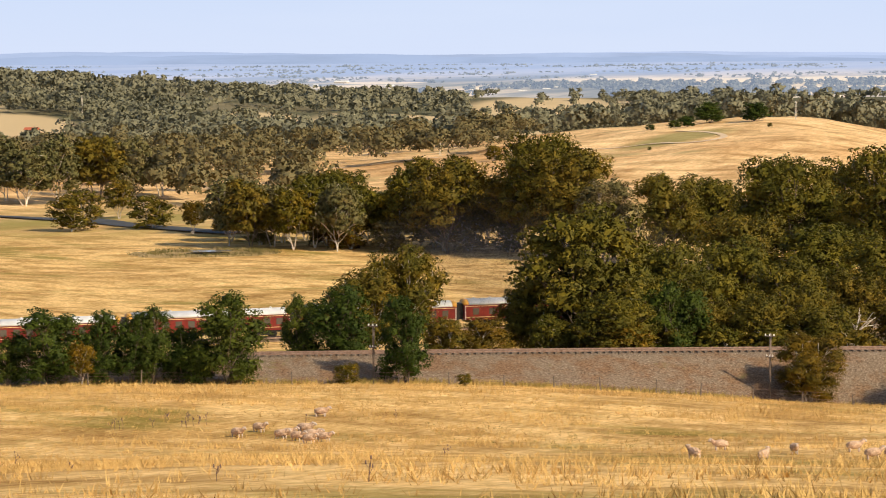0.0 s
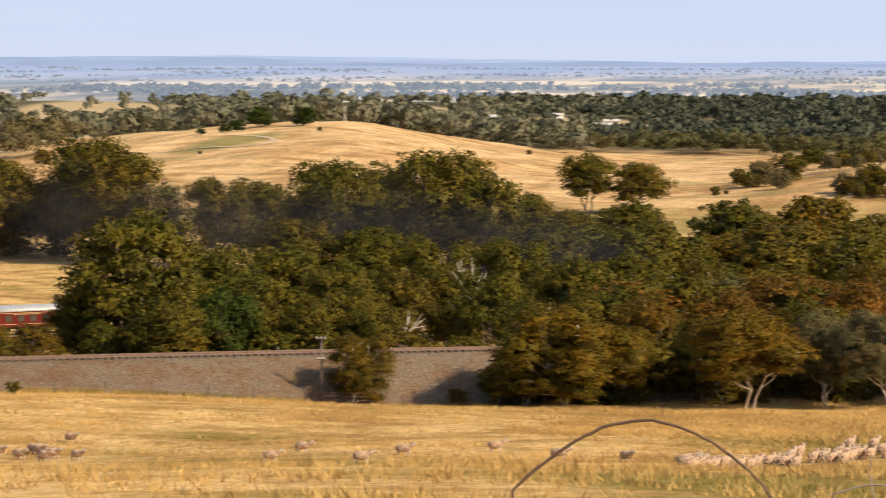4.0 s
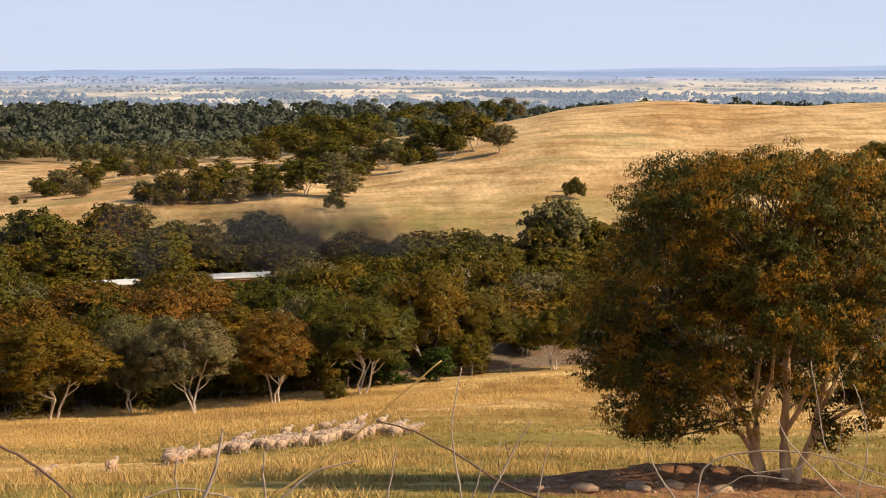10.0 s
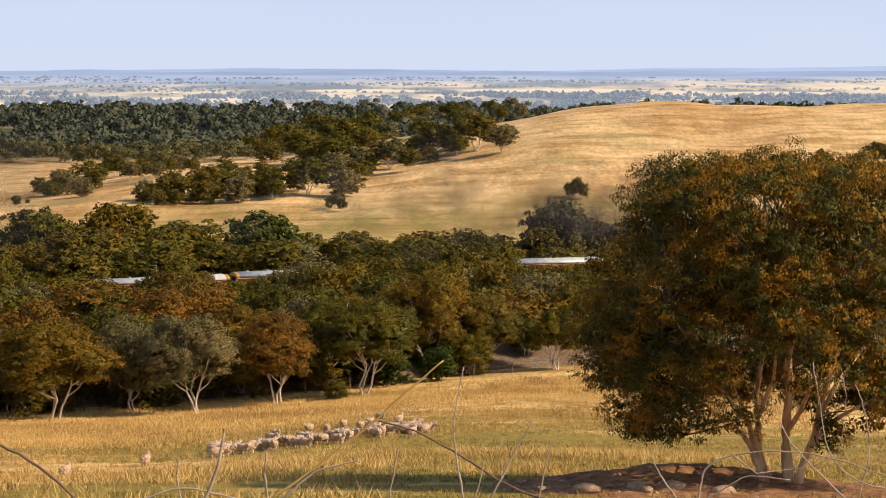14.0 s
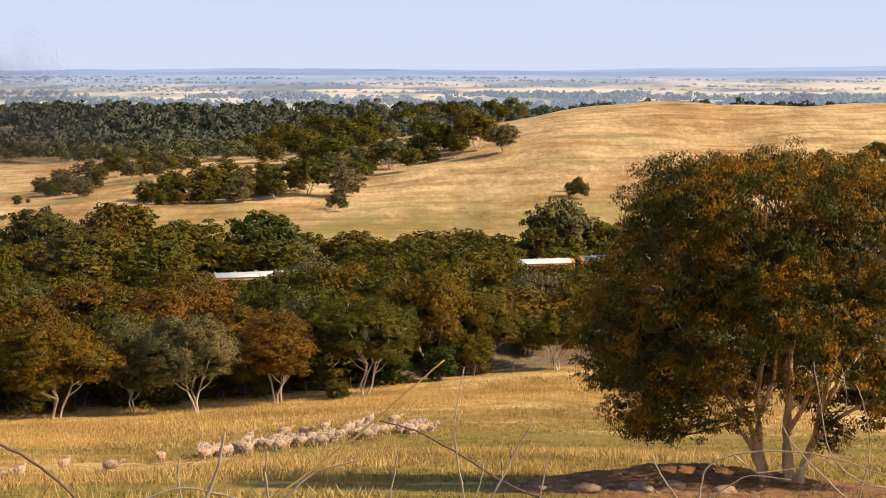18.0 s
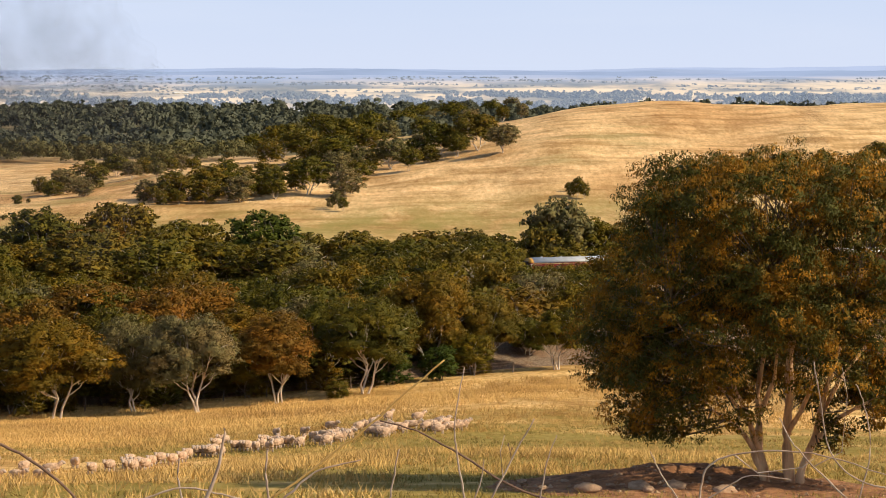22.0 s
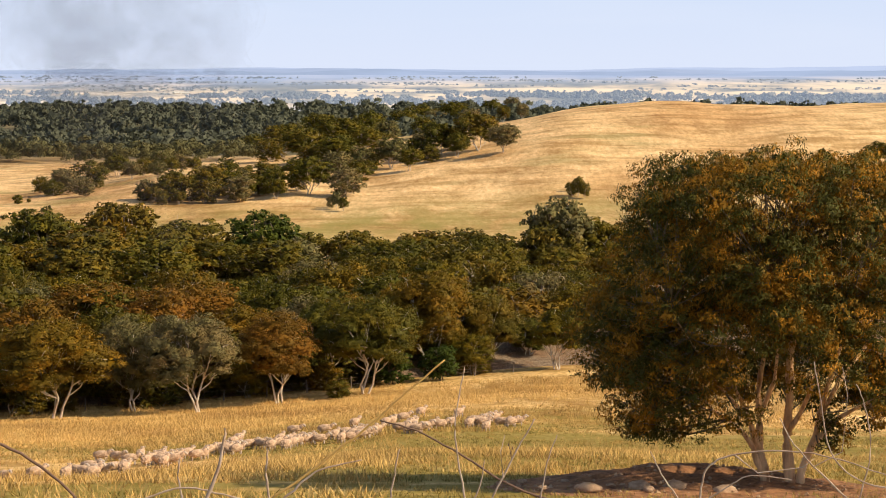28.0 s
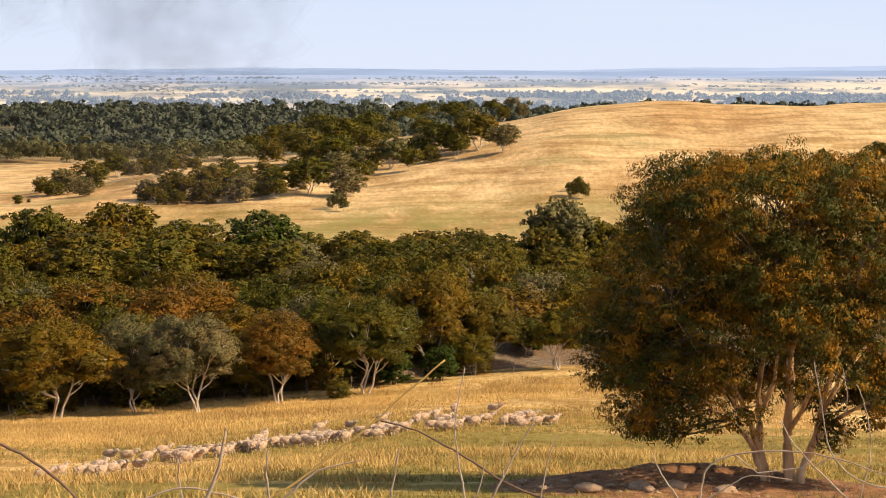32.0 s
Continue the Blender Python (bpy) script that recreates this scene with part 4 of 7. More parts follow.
def build_weed(x, y, h, seed, material):
    """A dead, branched thistle stalk."""
    r = random.Random(seed)
    v, f = [], []
    top = Vector((r.uniform(-0.2, 0.2), r.uniform(-0.2, 0.2), h))
    tube(v, f, [Vector((0, 0, -0.05)), top * 0.5 + Vector((0.04, 0, 0)), top], [0.02, 0.016, 0.012], 5)
    for k in range(r.choice((2, 3, 4))):
        s = r.uniform(0.4, 0.9)
        b = top * s
        e = b + Vector((r.uniform(-0.3, 0.3), r.uniform(-0.3, 0.3), r.uniform(0.15, 0.4))) * h
        tube(v, f, [b, e], [0.012, 0.008], 4)
        tube(v, f, [e, e + Vector((0, 0, 0.12))], [0.035, 0.022], 5)
    ob = mesh_object("dead_thistle", v, f, material)
    ob.matrix_basis = pose(x, y, ground_z(x, y), 0, 0, seed * 33)
    return tagged(ob, "dead brown thistle stalk standing in dry grass", "weed", "dead thistles in the paddock")


build_weed(-102.0, 146.5, 0.6, 0, TWIG_DARK)
build_weed(-101.3, 146.8, 0.7, 1, TWIG_DARK)
build_weed(-101.6, 146.5, 0.6, 2, TWIG_DARK)
build_weed(-101.1, 146.9, 0.7, 3, TWIG_DARK)
build_weed(-99.9, 153.6, 0.5, 4, TWIG_DARK)
build_weed(-99.9, 149.1, 0.6, 5, TWIG_DARK)
build_weed(-100.7, 152.1, 0.5, 6, TWIG_DARK)
build_weed(-97.5, 152.6, 0.7, 7, TWIG_DARK)
build_weed(-98.0, 152.2, 0.7, 8, TWIG_DARK)
build_weed(-99.6, 153.1, 0.4, 9, TWIG_DARK)
build_weed(-97.8, 150.3, 0.4, 10, TWIG_DARK)
build_weed(-98.4, 150.6, 0.4, 11, TWIG_DARK)
build_weed(-99.8, 153.7, 0.7, 12, TWIG_DARK)
build_weed(-98.0, 151.6, 0.5, 13, TWIG_DARK)
build_weed(-101.2, 153.1, 0.6, 14, TWIG_DARK)
build_weed(-98.0, 152.3, 0.5, 15, TWIG_DARK)
build_weed(-41.3, 65.2, 0.5, 16, TWIG_DARK)
build_weed(-69.3, 136.5, 0.5, 17, TWIG_DARK)
build_weed(-72.6, 100.8, 0.5, 18, TWIG_DARK)
build_weed(-36.3, 66.2, 0.6, 19, TWIG_DARK)
build_weed(-69.4, 137.0, 0.6, 20, TWIG_DARK)
build_weed(-87.8, 116.3, 0.7, 21, TWIG_DARK)
build_weed(-91.9, 157.6, 0.6, 22, TWIG_DARK)
build_weed(-87.1, 163.1, 0.7, 23, TWIG_DARK)
build_weed(2.9, 101.6, 0.6, 24, TWIG_DARK)



# ---- dry stems close to the lookout ----
def build_stem(name, pts, r0, r1, material, label, cat="stem", twigs=()):
    """pts: compass turn, slope and distance from the lookout."""
    root = new(name)
    first = Vector(polar(*pts[0]))
    gz = ground_z(first.x, first.y)
    root.matrix_basis = pose(first.x, first.y, gz)
    inv = Vector((first.x, first.y, gz))
    path = [Vector(polar(*p)) - inv for p in pts]
    fine = [Vector((0, 0, 0.0)), Vector((0, 0, path[0].z * 0.6))]
    for i in range(len(path) - 1):
        p0, p1, p2, p3 = path[max(i - 1, 0)], path[i], path[i + 1], path[min(i + 2, len(path) - 1)]
        for k in range(5):
            t = k / 5
            fine.append(0.5 * (2 * p1 + (p2 - p0) * t + (2 * p0 - 5 * p1 + 4 * p2 - p3) * t * t + (3 * p1 - p0 - 3 * p2 + p3) * t ** 3))
    fine.append(path[-1])
    rnd = random.Random(int(1000 * (fine[-1].x + 3 * fine[-1].z)))
    fine = fine[:2] + [p + Vector((rnd.gauss(0, 1), 0, rnd.gauss(0, 1))) * r0 * 0.35 for p in fine[2:]]
    n = len(fine)
    v, f = [], []
    tube(v, f, fine, [r0 + (r1 - r0) * i / (n - 1) for i in range(n)], 7)
    mesh_object("stalk", v, f, material, root)
    for tw in twigs:
        tp = [Vector(polar(*p)) - inv for p in tw]
        v, f = [], []
        tube(v, f, tp, [r1 * 1.3 - r1 * 0.8 * i / (len(tp) - 1) for i in range(len(tp))], 5)
        mesh_object("twig", v, f, material, root)
    return tagged(root, label, cat, "dry stems in front of the lookout")


def polar(az, slope, d):
    return (d * math.sin(radians(az)), d * math.cos(radians(az)), 40 + d * slope)


build_stem("fallen_branch", [(3.05, -0.1811, 3.40), (1.57, -0.1714, 3.40), (0.22, -0.1568, 3.40), (-0.65, -0.1488, 3.40), (-1.50, -0.1447, 3.40)], 0.002112, 0.001056, TWIG_DARK, "thin dark dead twig leaning over the grass")
build_stem("dry_grass_stem", [(-4.10, -0.1773, 2.20), (-3.00, -0.1638, 2.20), (-1.93, -0.1492, 2.20), (-0.85, -0.1327, 2.20), (0.03, -0.1195, 2.20)], 0.001386, 0.000792, STRAW, "pale yellow dry grass stalk")
build_stem("dry_weed", [(0.52, -0.1776, 3.00), (0.33, -0.1577, 3.00), (0.30, -0.1436, 3.00), (0.51, -0.1223, 3.00)], 0.001452, 0.00066, TWIG, "thin pale dead stem")
build_stem("dry_weed", [(1.14, -0.1776, 3.00), (1.63, -0.1612, 3.00), (2.17, -0.1439, 3.00)], 0.001584, 0.000792, TWIG, "pale forked dead stem", twigs=[[(1.43, -0.1683, 2.98), (1.37, -0.1577, 2.98), (1.47, -0.1506, 2.98)]])
build_stem("dry_weed", [(-1.26, -0.1777, 3.00), (-1.16, -0.1672, 3.00), (-1.04, -0.1566, 3.00)], 0.001452, 0.000792, TWIG, "short pale dead stem")
build_stem("dry_weed", [(-4.13, -0.1773, 2.60), (-4.21, -0.1645, 2.60), (-4.15, -0.1563, 2.60)], 0.001452, 0.000924, TWIG, "short pale dead stem")
build_stem("dry_weed", [(-5.63, -0.1770, 2.40), (-5.34, -0.1643, 2.40), (-5.16, -0.1478, 2.40)], 0.00231, 0.001188, TWIG, "blurred pale dead stem")
build_stem("dry_weed", [(-6.17, -0.1768, 2.80), (-6.28, -0.1676, 2.80), (-6.23, -0.1593, 2.80)], 0.00132, 0.000792, TWIG, "short pale dead stem")
build_stem("fallen_branch", [(-7.14, -0.1765, 2.60), (-6.21, -0.1721, 2.60), (-5.41, -0.1742, 2.60), (-4.75, -0.1772, 2.60)], 0.00132, 0.000924, TWIG, "curved pale dead twig")
build_stem("dry_weed", [(-3.81, -0.1774, 3.00), (-3.00, -0.1659, 3.00), (-1.93, -0.1613, 3.00)], 0.001848, 0.000792, TWIG, "pale bent dead stem")
build_stem("dry_weed", [(2.31, -0.1775, 3.00), (2.48, -0.1623, 3.00), (2.71, -0.1504, 3.00)], 0.001188, 0.000594, TWIG, "thin pale dead weed stem")
build_stem("dry_weed", [(0.74, -0.1776, 3.00), (0.92, -0.1695, 3.00), (0.98, -0.1605, 3.00)], 0.001188, 0.000594, TWIG, "thin pale dead weed stem")
build_stem("bramble", [(6.10, -0.1765, 3.20), (6.25, -0.1637, 3.20), (6.78, -0.1583, 3.20), (7.70, -0.1556, 3.20), (9.02, -0.1574, 3.20), (10.59, -0.1655, 3.20)], 0.00156, 0.00084, TWIG, "arched pale dead bramble cane", twigs=[[(6.91, -0.1578, 3.18), (7.45, -0.1651, 3.18), (8.50, -0.1623, 3.18), (8.76, -0.1585, 3.18)]])
build_stem("bramble", [(5.59, -0.1767, 3.20), (5.19, -0.1664, 3.20), (4.92, -0.1570, 3.20)], 0.00132, 0.0006, TWIG, "pale dead bramble cane")
build_stem("bramble", [(9.56, -0.1749, 3.10), (8.76, -0.1618, 3.10), (8.23, -0.1512, 3.10), (7.96, -0.1420, 3.10)], 0.00144, 0.0006, TWIG, "pale dead cane leaning over the mound", twigs=[[(8.76, -0.1618, 3.08), (9.41, -0.1554, 3.08), (9.52, -0.1320, 3.08), (9.39, -0.1204, 3.08)]])
build_stem("bramble", [(10.73, -0.1710, 3.30), (9.81, -0.1668, 3.30), (9.15, -0.1555, 3.30), (8.87, -0.1323, 3.30), (8.73, -0.1184, 3.30)], 0.00144, 0.0006, TWIG, "tall pale dead bramble cane")
build_stem("bramble", [(6.26, -0.1764, 3.10), (6.79, -0.1706, 3.10), (7.31, -0.1661, 3.10), (8.24, -0.1676, 3.10)], 0.0012, 0.0006, TWIG, "low pale dead bramble cane")
build_stem("bramble", [(9.82, -0.1748, 3.40), (10.07, -0.1550, 3.40), (9.92, -0.1365, 3.40), (9.72, -0.1273, 3.40)], 0.0012, 0.0006, TWIG, "thin pale dead bramble cane")
build_stem("dry_grass_stem", [(-0.72, -0.1815, 2.60), (-1.12, -0.1777, 2.60)], 0.00132, 0.00066, STRAW, "short dry yellow grass stalk")
build_stem("fallen_branch", [(-14.69, -0.1774, 2.60), (-13.62, -0.1615, 2.60), (-12.56, -0.1507, 2.60), (-11.36, -0.1477, 2.60), (-10.16, -0.1545, 2.60), (-9.08, -0.1680, 2.60), (-8.41, -0.1820, 2.60)], 0.0019, 0.0015, TWIG_DARK, "big arched dark dead branch")



# ---- sheep ----
def build_sheep():
    s = new("sheep")
    bm = bmesh.new()
    bmesh.ops.create_icosphere(bm, subdivisions=4, radius=1.0)
    for v in bm.verts:
        k = 1 + 0.16 * noise.noise(v.co * 2.4) + 0.16 * noise.noise(v.co * 7.0)
        f = [math.copysign(abs(c) ** 0.8, c) for c in v.co]
        v.co = Vector((f[0] * 0.50 * k, f[1] * 0.27 * k, 0.56 + f[2] * 0.25 * k + 0.03 * f[0]))
    part("fleece", bm, WOOL, s, "thick cream fleece", True)
    bm = bmesh.new()
    bmesh.ops.create_icosphere(bm, subdivisions=3, radius=1.0, matrix=pose(0.52, 0, 0.72, 0, -42, 0) @ Matrix.Diagonal((0.24, 0.15, 0.15, 1)))
    for v in bm.verts:
        v.co += v.normal * 0.03 * noise.noise(v.co * 9)
    part("neck", bm, WOOL, s, "", True)
    bm = bmesh.new()
    bmesh.ops.create_icosphere(bm, subdivisions=2, radius=1.0, matrix=pose(0.74, 0, 0.83, 0, 32, 0) @ Matrix.Diagonal((0.17, 0.085, 0.10, 1)))
    head = part("head", bm, FACE, s, "bare pale face", True)
    for y in (-1, 1):
        bm = bmesh.new()
        bmesh.ops.create_icosphere(bm, subdivisions=1, radius=1.0, matrix=pose(0.66, y * 0.12, 0.90, y * 20, 0, 0) @ Matrix.Diagonal((0.035, 0.08, 0.03, 1)))
        part("ear", bm, FACE, head, "", True)
        for x in (-0.32, 0.32):
            bm = bmesh.new()
            bm_cyl(bm, pose(x + 0.03 * y, y * 0.14, 0.18), 0.035, 0.055, 0.40, 7)
            part("leg", bm, FACE, s, "", True)
    return tagged(s, "cream woolly sheep walking through dry grass", "sheep", "flock of sheep in the paddock")


first_sheep = build_sheep()
SHEEP = [first_sheep] + [copy_thing(first_sheep, Matrix.Identity(4)) for _ in range(104 - 1)]


# ---- smoke ----
def build_puffs(n, thin):
    """Soft puffs: lumpy veils one inside the other, each nearly clear."""
    datas = []
    for k in range(5):
        bm = bmesh.new()
        for q in (0.3, 0.5, 0.68, 0.84, 0.96):
            bmesh.ops.create_icosphere(bm, subdivisions=3, radius=q)
        for v in bm.verts:
            o = v.co.normalized() + Vector((k * 9.0, 0, 0))
            v.co *= (1 + 0.5 * noise.noise(o * 1.5) + 0.16 * noise.noise(o * 4.0)) * 3.3
            v.co.x *= 1.3
        me = bpy.data.meshes.new("smoke_puff")
        bm.to_mesh(me)
        bm.free()
        me.materials.append(SMOKE)
        me.shade_smooth()
        soft = me.copy()
        soft.transform(Matrix.Scale(2.1, 4))
        soft.materials[0] = SMOKE_THIN
        datas.append((me, soft))
    out = []
    for i in range(n):
        ob = new("smoke_puff", datas[i % 5][1 if i < thin else 0])
        out.append(tagged(ob, "drifting puff of thin grey coal smoke" if i < thin else "drifting puff of dark coal smoke from the locomotive", "smoke", "smoke plume of the train"))
    return out


PUFFS = build_puffs(134, 44)


# ---- farm buildings far off ----
def build_house(x, y, w, l, h, turn, roof, label):
    ho = new("farmhouse")
    ho.matrix_basis = pose(x, y, ground_z(x, y), 0, 0, turn)
    bm = bmesh.new()
    bm_box(bm, 0, 0, h / 2 - 0.5, l, w, h + 1.0)
    part("wall", bm, WALL_PALE, ho)
    bm = bmesh.new()
    e = w / 2 + 0.5
    ring_mesh(bm, [(-e, h), (e, h), (e, h + 0.12), (0, h + w * 0.24), (-e, h + 0.12)], l + 1.0, -l / 2 - 0.5)
    part("roof", bm, roof, ho)
    for k in (-1, 1):
        bm = bmesh.new()
        bm_box(bm, k * l * 0.27, -w / 2 - 0.02, h * 0.55, 1.6, 0.08, 1.3)
        part("window", bm, GLASS, ho)
    bm = bmesh.new()
    bm_box(bm, 0, -w / 2 - 0.02, 1.0, 1.1, 0.08, 2.1)
    part("door", bm, POLE_WOOD, ho)
    return tagged(ho, label, "house", "farm buildings in the valley")


def ring_mesh(bm, pts, length, x0):
    """Extrudes a closed yz outline along x."""
    a = [bm.verts.new((x0, y, z)) for y, z in pts]
    b = [bm.verts.new((x0 + length, y, z)) for y, z in pts]
    n = len(pts)
    for i in range(n):
        j = (i + 1) % n
        bm.faces.new((a[i], a[j], b[j], b[i]))
    bm.faces.new(a[::-1])
    bm.faces.new(b)
    bmesh.ops.recalc_face_normals(bm, faces=bm.faces)
    return bm


build_house(-1132, 2249, 6.4, 14, 2.4, 10, ROOF_TIN, "long white farm shed with tin roof")
build_house(-823, 1111, 5.6, 7, 1.76, 20, ROOF_RED, "farmhouse with red tiled roof")
build_house(-1350, 2520, 6.4, 8.4, 2.4, 0, ROOF_TIN, "pale farm shed among trees")
build_house(-1322, 3056, 6.4, 8.4, 2.4, 5, ROOF_TIN, "white shed on the plain")
build_house(-486, 1993, 6.4, 11.2, 3.2, -10, ROOF_TIN, "white-roofed house in the woods")
build_house(-413, 1880, 6.4, 12.6, 3.2, 15, ROOF_TIN, "white-roofed house in the woods")
build_house(-530, 1942, 6.4, 9.8, 3.2, 0, ROOF_TIN, "pale house in the woods")
build_house(-466, 1910, 6.4, 11.2, 3.2, 10, ROOF_TIN, "white-roofed house in the woods")
build_house(-525, 1928, 6.4, 9.8, 3.2, -15, ROOF_TIN, "white-roofed house in the woods")
build_house(-587, 1853, 6.4, 11.2, 3.2, 5, ROOF_TIN, "white-roofed house in the woods")
build_house(-399, 1788, 6.4, 14, 3.2, 5, ROOF_TIN, "white-roofed house in the woods")
build_house(-270, 2133, 6.4, 9.8, 3.2, 5, ROOF_TIN, "white-roofed house in the woods")
build_house(-1456, 2594, 8, 16.8, 4, 5, ROOF_TIN, "white shed on a far rise")
build_house(-948, 2737, 4, 9, 3.2, 32, ROOF_TIN, "pale town house on the far plain")
build_house(-574, 2866, 4, 9, 2.8, -17, ROOF_TIN, "pale town house on the far plain")
build_house(-937, 2860, 6, 6, 3.0, -7, ROOF_TIN, "pale town house on the far plain")
build_house(-1264, 2343, 6, 9, 2.2, 9, ROOF_TIN, "pale town house on the far plain")
build_house(-923, 2776, 5, 10, 3.2, 0, ROOF_TIN, "pale town house on the far plain")
build_house(-257, 2660, 4, 8, 2.2, -24, ROOF_TIN, "pale town house on the far plain")
build_house(-1231, 2580, 4, 6, 3.1, -15, ROOF_TIN, "pale town house on the far plain")
build_house(-320, 3019, 5, 8, 2.7, 12, ROOF_TIN, "pale town house on the far plain")
build_house(-537, 2775, 5, 10, 2.7, -6, ROOF_TIN, "pale town house on the far plain")
build_house(-987, 2435, 5, 10, 2.7, 4, ROOF_TIN, "pale town house on the far plain")
build_house(-884, 2591, 5, 6, 2.8, 11, ROOF_TIN, "pale town house on the far plain")
build_house(-896, 2726, 5, 9, 2.6, 17, ROOF_TIN, "pale town house on the far plain")
build_house(-929, 2314, 4, 9, 3.2, -20, ROOF_TIN, "pale town house on the far plain")
build_house(-633, 2776, 5, 7, 2.5, -10, ROOF_TIN, "pale town house on the far plain")
build_house(-507, 2618, 5, 9, 2.2, 6, ROOF_TIN, "pale town house on the far plain")
build_house(-997, 2479, 4, 9, 2.4, -25, ROOF_TIN, "pale town house on the far plain")
build_house(-661, 2837, 4, 7, 2.5, 27, ROOF_TIN, "pale town house on the far plain")
build_house(-681, 2932, 4, 7, 2.9, 31, ROOF_TIN, "pale town house on the far plain")
build_house(-1109, 2373, 4, 8, 2.4, 25, ROOF_TIN, "pale town house on the far plain")
build_house(-347, 2571, 5, 9, 2.8, 25, ROOF_TIN, "pale town house on the far plain")
build_house(-634, 2481, 5, 9, 2.5, -12, ROOF_TIN, "pale town house on the far plain")
build_house(-1176, 2475, 5, 10, 2.4, -40, ROOF_TIN, "pale town house on the far plain")
build_house(-330, 3008, 6, 8, 3.2, 34, ROOF_TIN, "pale town house on the far plain")
build_house(-811, 2828, 6, 9, 2.7, -17, ROOF_TIN, "pale town house on the far plain")
build_house(-1159, 2351, 4, 8, 2.5, 25, ROOF_TIN, "pale town house on the far plain")
build_house(-959, 2885, 5, 10, 3.1, 32, ROOF_TIN, "pale town house on the far plain")
build_house(-484, 2441, 5, 7, 2.5, 13, ROOF_TIN, "pale town house on the far plain")
build_house(-1123, 2496, 6, 8, 2.5, -20, ROOF_TIN, "pale town house on the far plain")
build_house(-356, 2753, 6, 7, 2.4, 3, ROOF_TIN, "pale town house on the far plain")
build_house(-359, 2561, 6, 10, 3.0, 26, ROOF_TIN, "pale town house on the far plain")
build_house(-1431, 2487, 6, 6, 2.5, -19, ROOF_TIN, "pale town house on the far plain")
build_house(-565, 2683, 5, 9, 2.2, -36, ROOF_TIN, "pale town house on the far plain")
build_house(-760, 2442, 4, 10, 3.1, -33, ROOF_TIN, "pale town house on the far plain")
build_house(-1109, 2435, 5, 7, 2.8, 7, ROOF_TIN, "pale town house on the far plain")




def build_mast(x, y, h, label):
    m = new("steel_mast")
    m.matrix_basis = pose(x, y, ground_z(x, y))
    for k in range(3):
        a = 2.094 * k
        v, f = [], []
        tube(v, f, [(0.4 * math.cos(a), 0.4 * math.sin(a), -0.2), (0.15 * math.cos(a), 0.15 * math.sin(a), h)], [0.09, 0.07], 5)
        mesh_object("leg", v, f, WALL_PALE, m)
    for z in (0.25, 0.5, 0.75):
        bm = bmesh.new()
        bm_cyl(bm, pose(0, 0, h * z), 0.42 - 0.25 * z, 0.42 - 0.25 * z, 0.14, 6)
        part("brace", bm, WALL_PALE, m)
    return tagged(m, label, "mast")


build_mast(-868, 1223, 16.6, "pale steel mast in the woodland")
build_mast(-429, 842, 4.8, "pale steel pole among gums")
build_mast(-317, 938, 7.3, "pale steel mast behind the knoll")



def build_dam():
    """A shallow farm dam: a low earth lip, a skin of muddy water and dark reeds."""
    cx, cy = -258.5, 405.0
    ux, uy = math.cos(radians(32)), math.sin(radians(32))
    verts, faces = [], []
    na, prof = 56, ((0.70, 0.12), (0.80, 0.42), (0.90, 0.5), (1.0, -0.2))
    rim = []
    for s, h in prof:
        for j in range(na):
            a = 2 * math.pi * j / na
            wob = 1 + 0.14 * noise.noise(Vector((math.cos(a) * 2, math.sin(a) * 2, 1)))
            p, q = math.cos(a) * 15 * s * wob, math.sin(a) * 8 * s * wob
            x, y = cx + p * ux - q * uy, cy + p * uy + q * ux
            verts.append((x, y, ground_z(x, y) + h * (0.7 + 0.5 * noise.noise(Vector((x * 0.3, y * 0.3, 4))))))
            if s in (0.7, 0.9):
                rim.append((x, y))
    for i in range(3):
        for j in range(na):
            j2 = (j + 1) % na
            faces.append((i * na + j, (i + 1) * na + j, (i + 1) * na + j2, i * na + j2))
    faces.append(tuple(range(na)))
    tagged(mesh_object("farm_dam", verts, faces, DAM_EARTH), "brown farm dam with a low earth lip", "dam", kind="structure")
    pool = []
    zw = ground_z(cx, cy) + 0.55
    for j in range(24):
        a = 2 * math.pi * j / 24
        p, q = math.cos(a) * 4.2 + 1.0, math.sin(a) * (2.6 + 0.5 * math.sin(3 * a))
        pool.append((cx + p * ux - q * uy, cy + p * uy + q * ux, zw))
    tagged(mesh_object("dam_water", pool, [tuple(range(24))], DAM_WATER), "pale sheet of muddy water in the dam", "water", kind="structure")
    rng = np.random.default_rng(21)
    v, f = [], []
    for x, y in rim:
        if noise.noise(Vector((x * 0.2, y * 0.2, 9))) < -0.12:
            continue
        for _ in range(26):
            ox, oy = rng.normal(size=2) * 0.8
            h, t = rng.uniform(0.25, 0.85), rng.uniform(0, 3.14)
            z = ground_z(x + ox, y + oy) + 0.1
            b = len(v)
            v += [(x + ox - 0.07 * math.cos(t), y + oy - 0.07 * math.sin(t), z), (x + ox + 0.07 * math.cos(t), y + oy + 0.07 * math.sin(t), z), (x + ox + rng.normal() * 0.2, y + oy + rng.normal() * 0.2, z + h)]
            f.append((b, b + 1, b + 2))
    tagged(mesh_object("reeds", v, f, REED, smooth_shade=False), "dark olive reeds round the dam", "reeds", kind="stuff")


DAM_EARTH = simple("dam_mud", (0.40, 0.28, 0.13), (0.20, 0.15, 0.06), 0.25, 0.9)
DAM_WATER = simple("muddy_water", (0.36, 0.34, 0.30), (0.28, 0.26, 0.22), 0.2, 0.12, spec=0.5)
REED = simple("reed", (0.20, 0.16, 0.05), (0.08, 0.075, 0.02), 0.6, 0.85)
build_dam()


